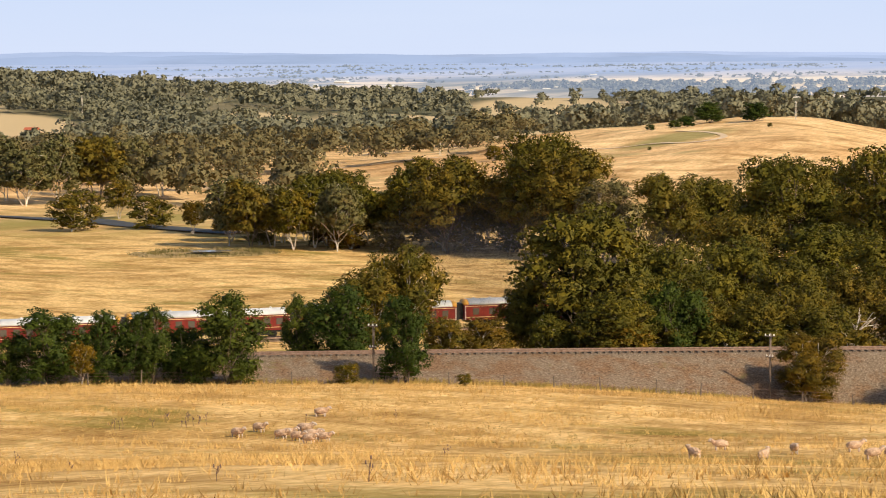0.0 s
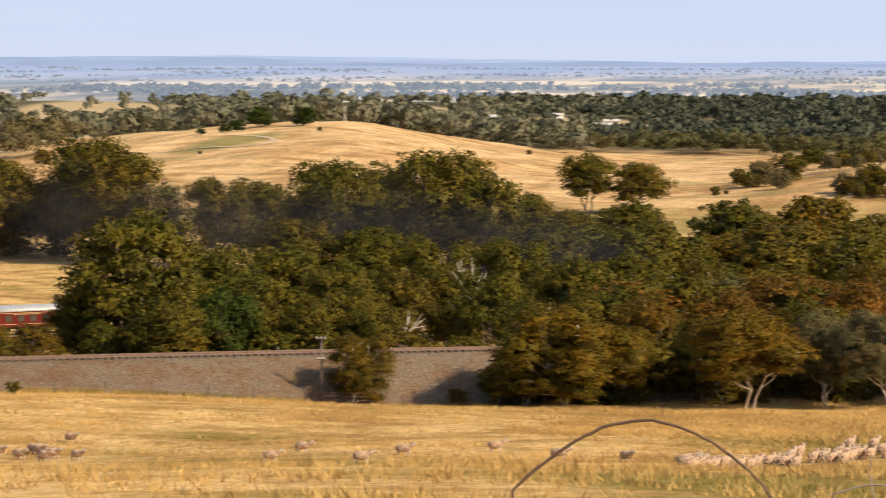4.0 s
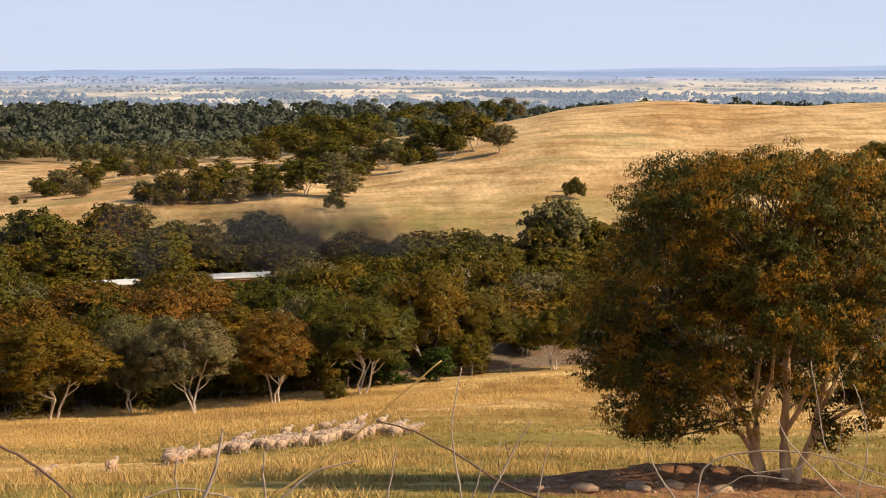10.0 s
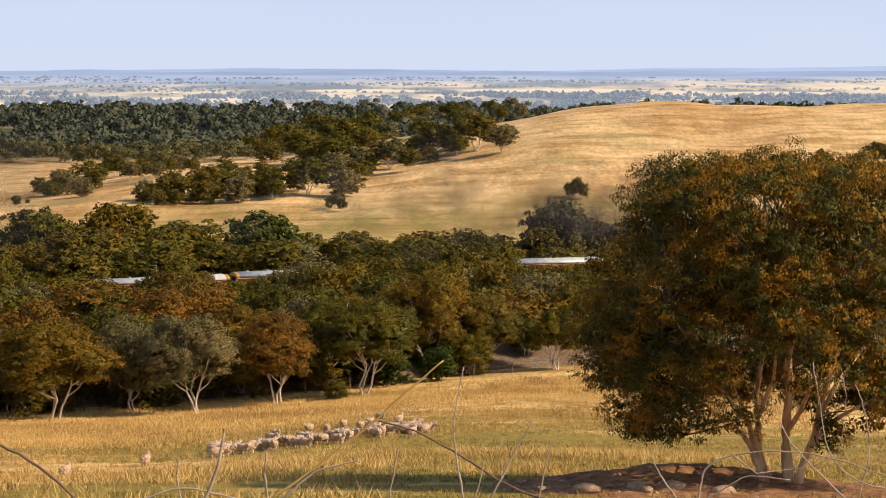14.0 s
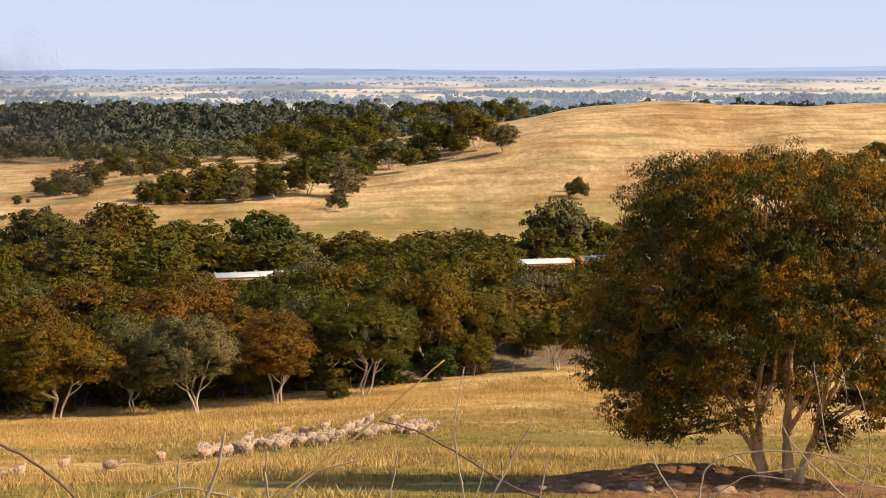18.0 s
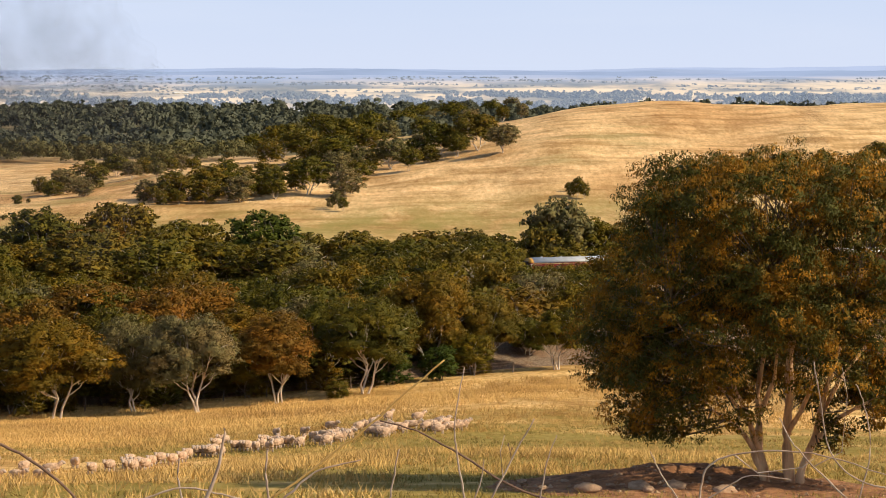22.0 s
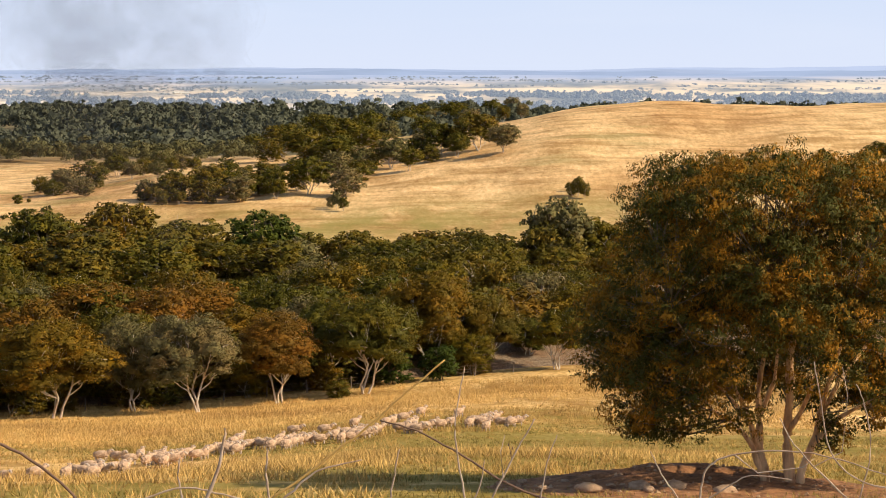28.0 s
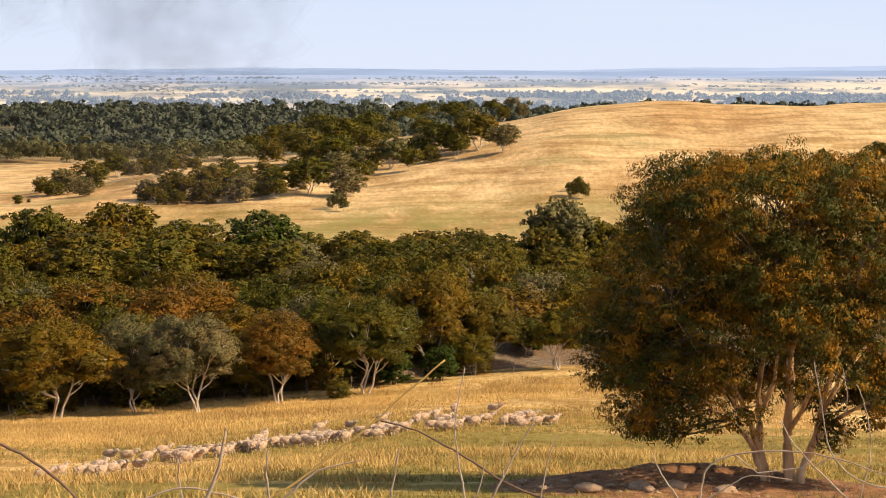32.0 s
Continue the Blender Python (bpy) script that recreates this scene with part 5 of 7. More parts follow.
def build_dead_tree(x, y, h, seed):
    """A bare bleached gum: forked limbs only."""
    r = random.Random(seed)
    root = new("dead_gum")
    root.matrix_basis = pose(x, y, ground_z(x, y) - 0.1)
    v, f = [], []
    top = Vector((r.uniform(-0.1, 0.1) * h, r.uniform(-0.1, 0.1) * h, h * 0.7))
    main = [Vector((0, 0, 0)), top * 0.4 + Vector((0.03 * h, 0, 0)), top]
    tube(v, f, main, [0.022 * h, 0.017 * h, 0.008 * h], 7)
    mesh_object("trunk", v, f, BARK, root)
    for k in range(9):
        b = main[1].lerp(top, r.random())
        a = r.uniform(0, 6.28)
        e = b + Vector((math.cos(a) * 0.22, math.sin(a) * 0.22, r.uniform(0.08, 0.32))) * h
        m = b.lerp(e, 0.5) + Vector((0, 0, 0.03 * h))
        v, f = [], []
        tube(v, f, [b, m, e], [0.009 * h, 0.006 * h, 0.003 * h], 5)
        tube(v, f, [m, m.lerp(e, 0.7) + Vector((r.uniform(-0.08, 0.08), r.uniform(-0.08, 0.08), 0.1)) * h], [0.005 * h, 0.002 * h], 4)
        mesh_object("limb", v, f, BARK, root)
    return tagged(root, "bare bleached dead gum with forked limbs", "dead tree", "dead gums among the trees")


build_dead_tree(-74.9, 263.1, 12.5, 0)
build_dead_tree(-75.2, 243.1, 9.3, 1)
build_dead_tree(-48.0, 425.8, 13.0, 2)
build_dead_tree(6.0, 339.9, 12.2, 3)
build_dead_tree(-79.1, 277.4, 12.8, 4)


plant([
    (-36.1, 225.6, 9.5, 12.2, "olive"),
    (-30.2, 234.6, 9.4, 7.2, "grey"),
    (-23.5, 229.3, 9.4, 10.2, "grey"),
    (-19.6, 243.2, 5.4, 6.8, "olive"),
    (-16, 236.5, 9.2, 9.8, "rust"),
    (-12.1, 248.2, 9.2, 8.1, "green"),
    (-7.8, 239.9, 9.8, 9.8, "green"),
    (-10.2, 236.8, 1.9, 2.5, "green"),
    (-1.4, 254.5, 11, 10.7, "olive"),
    (4.6, 258, 8, 7.2, "green"),
    (3.2, 252.5, 4.2, 6.5, "olive"),
    (11.9, 253.7, 6.5, 6.5, "olive"),
    (8.9, 260.3, 5.2, 4.8, "green"),
    (-5, 254.5, 8.8, 7.1, "olive"),
    (-41.7, 233.3, 7.4, 6.6, "green"),
    (-28, 242.9, 6.3, 6.8, "green"),
    (-22, 245.5, 3.6, 4.6, "grey"),
    (-13.8, 247.6, 2.9, 5.2, "green"),
    (20.8, 264.7, 5, 8.6, "olive"),
    (28.3, 265.5, 3.2, 7.5, "green"),
    (43.7, 268.5, 5.4, 9.5, "olive"),
], "gums in front of the nearer railway", 3)
plant([
    (-44.9, 265.7, 9.8, 9.4, "rust"),
    (-41.9, 282.9, 11.1, 13.3, "rust"),
    (-31.9, 276.7, 10.8, 11, "rust"),
    (-29.7, 293, 10.7, 12.3, "rust"),
    (-24.5, 305, 10.8, 9.3, "green"),
    (-19, 286.4, 10.2, 10, "green"),
    (-14.4, 318.7, 12.1, 11.9, "olive"),
    (-15.8, 277.6, 8.7, 8.4, "grey"),
    (-7.3, 300.9, 10.8, 10.5, "green"),
    (-5.3, 352, 12.3, 13.1, "green"),
    (1.3, 343.5, 13.9, 14.4, "green"),
    (7.1, 354.9, 13.7, 11.6, "green"),
    (11.9, 306.8, 10.6, 8.6, "grey"),
    (18.5, 308.9, 10.9, 10.8, "green"),
    (8, 295.9, 8.9, 6.9, "green"),
    (-51.6, 305.2, 10.3, 8.6, "grey"),
    (-57.7, 323.9, 11.2, 7.7, "green"),
    (-10.5, 274.3, 8.4, 9.6, "olive"),
    (-22.1, 267.1, 8.2, 8.7, "olive"),
    (-34.8, 259.7, 8.9, 9.1, "green"),
    (-0.3, 288, 8.9, 9.4, "green"),
    (15.2, 288.1, 8.8, 7.4, "olive"),
], "gums between the two railways")
plant([
    (-37.2, 336.4, 10.3, 9.4, "rust"),
    (-51.4, 331.5, 10.4, 10.1, "olive"),
    (-58.8, 334.4, 11, 8.7, "green"),
    (-18.7, 342.5, 11.1, 8.8, "grey"),
    (-11.9, 354.8, 11, 9.9, "green"),
    (-6.7, 341.4, 12, 8.7, "olive"),
    (-1.9, 332.5, 12.4, 9.3, "olive"),
    (4.6, 349.5, 11.7, 9.8, "green"),
    (24.2, 339.6, 13.2, 11.5, "olive"),
    (27.9, 301.7, 8.1, 10.6, "green"),
    (36.7, 304.3, 8.3, 10.7, "olive"),
    (42.7, 296.4, 7, 10.4, "green"),
    (54.5, 308.7, 8.4, 10.9, "green"),
    (10.7, 326.3, 11.8, 5.7, "green"),
    (15.5, 329.6, 11.9, 6.1, "olive"),
    (18.7, 323.5, 11.6, 6, "green"),
    (7.7, 325.4, 12.5, 5.3, "olive"),
    (-18.7, 335.5, 10.6, 7, "green"),
    (-40.8, 311.3, 9.8, 6.6, "rust"),
    (-26.2, 316.9, 9.8, 8.1, "olive"),
], "gums between the two railways")
plant([
    (-30.4, 428.9, 13, 13, "deep"),
    (-25.6, 424.2, 8.9, 12.8, "grey"),
    (-59.3, 436, 14.5, 14.3, "olive"),
    (-71.5, 424, 14.8, 15, "green"),
    (-65.7, 424.9, 12.8, 9, "green"),
    (-60.7, 410.5, 11.5, 14.5, "rust"),
    (-50, 417, 11.4, 12.7, "green"),
    (-44.3, 427.7, 11.6, 14, "green"),
    (-37, 413.3, 9, 11.6, "green"),
    (-71, 403.8, 9.6, 11.4, "olive"),
    (-18.9, 439.6, 8.6, 11.3, "green"),
    (-14.1, 449.8, 8.7, 13.6, "green"),
    (-4.6, 450, 8.4, 15.7, "olive"),
    (2.7, 440, 9.7, 14.3, "green"),
    (8.6, 429.9, 10, 12, "green"),
    (20.3, 424.5, 16.1, 12.8, "grey"),
    (27.6, 429.1, 12.2, 14, "olive"),
    (17.2, 419.6, 12.5, 7.8, "green"),
    (36.5, 428.4, 10.7, 15, "green"),
    (46.4, 427.5, 8.7, 15, "olive"),
    (63.1, 425.4, 9.3, 15, "green"),
    (74.4, 433.7, 8.8, 15.3, "olive"),
], "gums behind the second railway", 2)
plant([
    (-46.2, 409.4, 8.9, 14.4, "olive"),
    (-64.6, 404.9, 8.6, 13.3, "green"),
    (-53.7, 408.5, 8.2, 13.4, "green"),
    (-31.8, 408.8, 6.5, 11.4, "green"),
], "gums behind the second railway", 2)
plant([
    (-73.2, 221.2, 7.2, 6.8, "rust"),
    (-53.4, 222.7, 10.2, 13.6, "olive"),
    (-57.6, 224.7, 6.7, 6.5, "green"),
    (-49.9, 227.6, 8.1, 9.2, "olive"),
    (-51.1, 248.3, 9.9, 8.8, "rust"),
    (-64.8, 225.4, 1.8, 3.3, "olive"),
    (-43.1, 237.1, 8.3, 8.4, "olive"),
    (-50.9, 231, 6.6, 7.7, "olive"),
    (-46.5, 237.5, 6, 7.3, "green"),
], "trees along the nearer railway", 3)
plant([
    (-104.2, 237.1, 17.8, 14.5, "dark"),
    (-96.1, 228.1, 9, 8.1, "olive"),
    (-92.4, 234.4, 10.3, 6.4, "deep"),
    (-89.5, 238.3, 8.7, 6.5, "dark"),
    (-103.8, 282.5, 14.7, 11.9, "dark"),
    (-90.9, 266.4, 12.2, 9.8, "olive"),
    (-101.3, 310.9, 15.5, 15.2, "dark"),
    (-80.8, 260.3, 11.3, 8.2, "dark"),
    (-77.6, 267.5, 11.6, 8.4, "dark"),
    (-70.8, 259.5, 11.5, 7.5, "dark"),
    (-62.3, 246.2, 9.3, 8.3, "dark"),
    (-84.1, 239.1, 9.6, 6.5, "dark"),
    (-78, 239.6, 8.8, 7, "dark"),
    (-68, 288.1, 12.3, 11, "dark"),
    (-63.7, 300.3, 13, 11.4, "dark"),
    (-56.6, 260.9, 9.1, 8.7, "olive"),
    (-107.6, 269.3, 14.1, 10.1, "dark"),
    (-89.3, 300, 14.2, 11.6, "dark"),
    (-82.5, 313.8, 14.2, 11.3, "dark"),
    (-110.3, 236.6, 8.9, 7.3, "dark"),
    (-98.6, 257.2, 10.9, 8.3, "dark"),
    (-176.6, 413.9, 15.8, 11.5, "grey"),
], "tall gums of the creek belt")
plant([
    (-162.3, 409, 17.6, 8.7, "dark"),
    (-158.2, 421.3, 16.3, 13.6, "dark"),
    (-136.1, 397.3, 21.3, 7.8, "dark"),
    (-131.3, 409.5, 20.5, 11, "dark"),
    (-112.9, 383.7, 24, 8.8, "dark"),
    (-104.9, 380.8, 20.9, 5.5, "dark"),
    (-105, 406.7, 15.4, 8.8, "dark"),
    (-98.9, 418.5, 11.9, 13, "dark"),
    (-91.4, 430.4, 13.6, 13.3, "dark"),
    (-138.6, 604.3, 16, 14.4, "dark"),
    (-126.2, 607, 13.4, 15.9, "dark"),
    (-194.4, 427.9, 23.7, 16.4, "dark"),
    (-216.6, 428.3, 19.5, 15.6, "dark"),
    (-244.9, 435.9, 15.8, 10.5, "dark"),
    (-186.4, 420.5, 21.1, 9.6, "dark"),
    (-204.7, 434.2, 17, 14.5, "dark"),
    (-82.2, 244.6, 10.7, 6.6, "dark"),
    (-103.1, 226.7, 6.2, 4.1, "green"),
    (-102.5, 249.8, 11.6, 8.2, "dark"),
    (-114.4, 315.9, 16.5, 11.7, "dark"),
    (-58.5, 253.3, 9.5, 7.3, "dark"),
    (-112.4, 404.7, 11.5, 12.7, "dark"),
], "tall gums of the creek belt")
plant([
    (-126.4, 400.5, 14.5, 14.7, "dark"),
    (-141, 400.9, 14.3, 13.8, "dark"),
], "tall gums of the creek belt")
plant([
    (-311.2, 465.6, 7.8, 11.1, "green"),
    (-292.8, 453.7, 7.4, 7.5, "rust"),
    (-277, 451.8, 12.4, 16, "grey"),
    (-261.4, 449.5, 14, 14.5, "green"),
    (-265, 470.5, 14.5, 13.8, "olive"),
    (-245.1, 447.2, 10.6, 14.2, "grey"),
    (-240.3, 461.2, 17.5, 13.3, "green"),
    (-238.3, 473.4, 14.4, 13.6, "olive"),
    (-235.2, 441.2, 11.7, 12.8, "olive"),
    (-218.6, 449.7, 13.1, 14, "olive"),
    (-207, 444.1, 12.6, 11.4, "green"),
    (-247.4, 434.5, 9.9, 15.1, "grey"),
    (-260.5, 438.4, 10.1, 11.9, "olive"),
    (-272.3, 437.2, 9.3, 12, "olive"),
    (-225.7, 440.6, 10.2, 13.8, "grey"),
    (-325.9, 455.4, 9.7, 14.3, "green"),
    (-340.2, 494.2, 9.5, 8.4, "green"),
    (-405.2, 558.5, 19.9, 15.2, "grey"),
    (-402, 573.1, 19.4, 17.3, "dark"),
    (-396.3, 583.1, 18.6, 14.8, "grey"),
    (-406.8, 544.9, 16.1, 17.4, "grey"),
    (-397.9, 600.1, 15.4, 16.7, "grey"),
], "gums along the far side of the paddock", 2)
plant([
    (-422.5, 558.1, 18.6, 14.7, "grey"),
    (-259.4, 427.4, 6.3, 10.5, "grey"),
    (-239.5, 429.8, 7, 12.6, "olive"),
    (-230.6, 430.1, 6.8, 12.5, "grey"),
    (-215.1, 434.7, 7.3, 12.4, "olive"),
    (-205.8, 433.6, 6.4, 11.2, "green"),
    (-264.4, 423.6, 14.4, 10.8, "grey"),
    (-255.9, 418.1, 14, 10.6, "dark"),
    (-255.3, 425.4, 12.8, 10.7, "grey"),
    (-247.2, 420.1, 12.4, 10.5, "olive"),
    (-247.2, 428.9, 14.4, 10.7, "green"),
    (-238.6, 422.6, 14, 10.5, "grey"),
    (-238.8, 431.7, 12.8, 10.7, "dark"),
    (-238.4, 440.0, 11.5, 10.8, "grey"),
    (-229.8, 433.5, 14.4, 10.6, "olive"),
    (-229.0, 441.3, 13.1, 10.8, "green"),
    (-219.7, 432.7, 12.7, 10.5, "grey"),
    (-218.8, 440.5, 14.7, 10.6, "dark"),
    (-217.4, 447.7, 13.4, 10.8, "grey"),
], "gums along the far side of the paddock", 2)
plant([
    (-134.6, 182.8, 7.3, 6.9, "deep"),
    (-131.6, 188, 7.2, 2.9, "deep"),
    (-128.6, 188.8, 6.4, 4.3, "deep"),
    (-127, 189.3, 7.5, 3.7, "deep"),
    (-124.7, 190.9, 5.6, 4.2, "deep"),
    (-120, 191.5, 8.7, 6.6, "deep"),
    (-137.1, 180.9, 4.7, 3.2, "deep"),
    (-124.3, 212.3, 8, 4, "deep"),
    (-120.3, 213.4, 9.1, 6.8, "deep"),
    (-119.9, 219.3, 10.5, 8.7, "green"),
    (-123.4, 233.4, 13.7, 6.8, "green"),
    (-106.4, 201.7, 8.6, 4.8, "deep"),
    (-110.8, 198.1, 2.1, 4.2, "olive"),
    (-111.9, 220.8, 5.6, 5.2, "green"),
    (-109.4, 224.2, 5.6, 7, "rust"),
    (-99.6, 200.1, 1.2, 2.3, "green"),
    (-132, 185.3, 4.3, 3.2, "olive"),
    (-122.8, 190.9, 4.3, 3.7, "deep"),
    (-141.8, 179.2, 7.8, 7.4, "deep"),
    (-148, 175.4, 7.5, 6.4, "deep"),
], "bushy trees along the railway bank")
plant([
    (-30.6, 1899.2, 20.2, 29.2, "green"),
    (-45.6, 1917.8, 12.9, 21.4, "grey"),
    (-7.5, 886.9, 7.2, 9.9, "green"),
    (-1.2, 781.1, 11.4, 11, "green"),
    (-6.7, 794, 7.5, 8.1, "grey"),
    (4.3, 768.3, 8.4, 7.9, "green"),
    (11, 779.3, 12.6, 15.9, "green"),
    (3.1, 794.9, 8.4, 11.8, "green"),
    (18.5, 759.7, 9.1, 11.3, "grey"),
    (7.6, 2101, 21.4, 32.2, "green"),
    (-8.6, 2128.8, 13.6, 23.8, "green"),
    (10.1, 894.7, 7, 10, "grey"),
    (-21.2, 2055.3, 20.5, 28.9, "green"),
    (-36.1, 2084.6, 13, 21.3, "green"),
    (-6.6, 2021.9, 15.5, 20.7, "grey"),
    (43.3, 2180.3, 20.1, 19.5, "green"),
    (34.4, 2236.1, 12.9, 14.6, "green"),
    (22.2, 913.3, 6.5, 5.9, "green"),
    (63.2, 2257.7, 19.8, 18.5, "grey"),
    (55.1, 2302.9, 12.6, 13.7, "green"),
    (29.2, 909.1, 6.2, 5.4, "grey"),
    (75.9, 2325.1, 11.2, 11.9, "green"),
], "gums on the bare hill", 1)
plant([
    (88.9, 2384.1, 6.1, 12.2, "green"),
    (-16.6, 758.1, 9.7, 11.6, "grey"),
    (-22.7, 768.8, 6.3, 8.6, "green"),
    (-10.5, 740.2, 7.1, 8.3, "green"),
    (-28.4, 910.1, 12.7, 14, "green"),
    (-68, 1750.2, 15.8, 19.6, "green"),
    (-20.4, 866.5, 9, 9.7, "grey"),
    (-36.1, 843.5, 12.7, 16.2, "green"),
    (-79.6, 1518.6, 15, 21.2, "green"),
    (-27.7, 831.9, 9.3, 11.6, "green"),
    (-44.1, 777.3, 11.7, 21.9, "green"),
    (-56.6, 799, 7.9, 16.4, "green"),
    (-33, 772.7, 8.7, 15.8, "green"),
    (-57.3, 866.8, 12.5, 20, "green"),
    (-107.1, 1381.3, 13, 23.2, "green"),
    (-44.1, 808.6, 8.7, 13.6, "grey"),
    (-38, 682.3, 11, 20.1, "green"),
    (-48.4, 688.4, 7.4, 14.8, "green"),
    (-27.7, 676.8, 8.2, 14.5, "grey"),
    (-31.5, 735.5, 8.8, 11.3, "grey"),
    (-37.3, 738.5, 5.7, 8.3, "green"),
    (-25.6, 728.5, 6.6, 8.1, "green"),
], "gums on the bare hill", 1)
plant([
    (-23.3, 745.6, 4.6, 6.5, "green"),
    (-9.9, 782.7, 7.3, 12, "green"),
    (-16.2, 799.1, 4.6, 8.9, "grey"),
    (-3.8, 768.3, 5.5, 8.6, "green"),
    (-50.3, 699, 8.1, 16.1, "green"),
    (-59.1, 708.4, 5.2, 11.9, "grey"),
    (-41.8, 691.9, 6.1, 11.6, "green"),
    (-61.2, 688.9, 7.9, 9.7, "green"),
    (-66.6, 695.3, 5.1, 7.1, "grey"),
    (-55.6, 680.3, 5.9, 7, "green"),
    (-52.1, 685.1, 6.3, 9.7, "green"),
    (-57.2, 689.2, 5.1, 7.1, "grey"),
    (-46.5, 674.3, 5.9, 6.9, "green"),
    (-66.8, 684.6, 10.3, 19.4, "green"),
    (-76.7, 687.3, 6.8, 14.2, "green"),
    (-56.2, 672.8, 7.6, 13.8, "grey"),
    (-74.9, 679.2, 9.1, 15.7, "green"),
    (-82.9, 680.5, 6, 11.5, "grey"),
    (-66.6, 674.1, 6.8, 11.3, "green"),
    (-80.7, 674, 5, 5.2, "green"),
    (-83.8, 678.2, 3, 3.8, "green"),
    (-77.6, 669.9, 3.9, 3.8, "green"),
], "gums on the bare hill", 1)
plant([
    (-76.6, 679.8, 3.5, 5.2, "green"),
    (-79.1, 678.7, 3.1, 3.8, "green"),
    (-73, 670.4, 4, 3.8, "green"),
    (-109.3, 815.1, 8.1, 9.5, "green"),
    (-116.7, 834.3, 5.3, 7.1, "green"),
    (-99.1, 772.2, 5.9, 6.5, "grey"),
    (-97, 784.6, 6, 9.1, "green"),
    (-106.8, 825.4, 5.2, 7, "green"),
    (-87.9, 745.7, 5.7, 6.3, "grey"),
    (-109.4, 753.7, 9.1, 17.5, "green"),
    (-123.1, 785.3, 6.1, 13.3, "grey"),
    (-115.3, 735.3, 8, 13.3, "grey"),
    (-124.9, 753, 5.2, 9.9, "green"),
    (-105.3, 711.7, 5.9, 9.4, "grey"),
    (-118, 730.8, 5.1, 9.5, "green"),
    (36.2, 651.6, 5.7, 3.3, "green"),
    (34.7, 654.5, 3.6, 2.4, "green"),
    (37.7, 648.6, 4.4, 2.4, "green"),
    (108.9, 697.7, 5.3, 3.6, "green"),
    (107.8, 701.8, 3.2, 2.6, "grey"),
    (110.1, 693.6, 4.2, 2.6, "green"),
], "gums on the bare hill", 1)
plant([
    (125.3, 693.4, 8, 10.1, "green"),
    (120.7, 695, 5.1, 7.3, "green"),
    (129.9, 691, 6.1, 7.3, "grey"),
    (-98.3, 838.5, 7.8, 8.6, "grey"),
    (-104.6, 854.7, 4.9, 6.4, "green"),
    (-85.5, 762.7, 5.5, 5.7, "green"),
    (-84.7, 784.3, 5.5, 8.1, "grey"),
    (-95.1, 840.8, 4.9, 6.3, "green"),
    (-77.1, 749.4, 5.4, 5.6, "green"),
    (-64.7, 724.5, 6.7, 11.2, "green"),
    (-70.9, 730.3, 4.2, 8.2, "grey"),
    (-58.8, 719.4, 5.1, 8.1, "green"),
    (-111, 774.9, 3.8, 5.1, "grey"),
    (-34.4, 760.9, 10.6, 15.6, "green"),
    (-42.4, 764.6, 6.9, 11.4, "green"),
    (-26.5, 757.8, 7.8, 11.3, "grey"),
    (-30.8, 858.6, 9.3, 13.2, "green"),
], "gums on the bare hill", 1)
plant([
    (-73.1, 1680.4, 11.6, 18.8, "green"),
    (-23.8, 844.9, 7, 9.4, "green"),
    (-89.3, 1753.1, 20.3, 31.4, "green"),
    (-107.5, 1795, 13.3, 23.4, "grey"),
    (-73.3, 1744.3, 15.4, 22.7, "green"),
    (-28.6, 648.4, 5.1, 3.7, "grey"),
    (-30.6, 653.3, 3.1, 2.7, "grey"),
    (-26.5, 643.5, 4, 2.6, "green"),
    (-122.5, 697.8, 2.8, 3.6, "green"),
    (-120.7, 706.1, 1.2, 3.7, "green"),
    (34, 661.8, 2.7, 1, "green"),
], "gums on the bare hill", 1)
plant([
    (-350.4, 865.6, 2.4, 4.8, "deep"),
    (-345.8, 877.4, 3.1, 5.3, "deep"),
    (-344, 888.1, 4.4, 7.6, "deep"),
    (-345.1, 916, 8.2, 12.5, "deep"),
    (-322.7, 903.9, 7.4, 11.6, "deep"),
    (-303.9, 869, 1.6, 2.1, "green"),
    (-367.3, 762.3, 5.5, 7.1, "olive"),
    (-329.5, 615.9, 4.3, 4.9, "green"),
    (-314.5, 775.6, 1.2, 1.6, "green"),
    (-244.4, 956.8, 2.3, 5.1, "olive"),
], "bushes on the knoll", 1)
plant([
    (-31.8, 239, 3.9, 4.7, "green"),
    (0.7, 254.7, 3.9, 5.3, "olive"),
    (-47.7, 240.3, 3.8, 6.5, "deep"),
    (-49.3, 227.9, 2.7, 4.3, "green"),
    (-29.3, 238.4, 4, 6.3, "green"),
    (-59.7, 233.8, 4.4, 6.2, "green"),
    (0.2, 255.4, 3.5, 5.2, "green"),
    (-27.6, 238.3, 3.7, 6.3, "green"),
    (-27.2, 242.9, 2.8, 4.1, "olive"),
    (-24.8, 244.5, 3.4, 3.8, "olive"),
    (-55.7, 234.2, 4.2, 5.2, "deep"),
    (-7.9, 252.8, 3.2, 4, "deep"),
    (-38.6, 237.8, 4.2, 5.9, "green"),
    (-37, 234.3, 2.7, 3, "olive"),
    (-35, 240.8, 4.1, 4.8, "olive"),
    (-48, 239.3, 3.1, 4.3, "deep"),
    (-39.5, 236.1, 2.7, 3.7, "green"),
    (-40.1, 237.7, 4, 6.4, "green"),
    (-2, 257.5, 4.4, 5.9, "green"),
    (-14.3, 252, 3.8, 6.4, "deep"),
    (-48.5, 229.4, 3.6, 4.5, "green"),
    (-0.2, 248, 3.6, 4, "deep"),
], "scrub under the gums by the railway", 2)
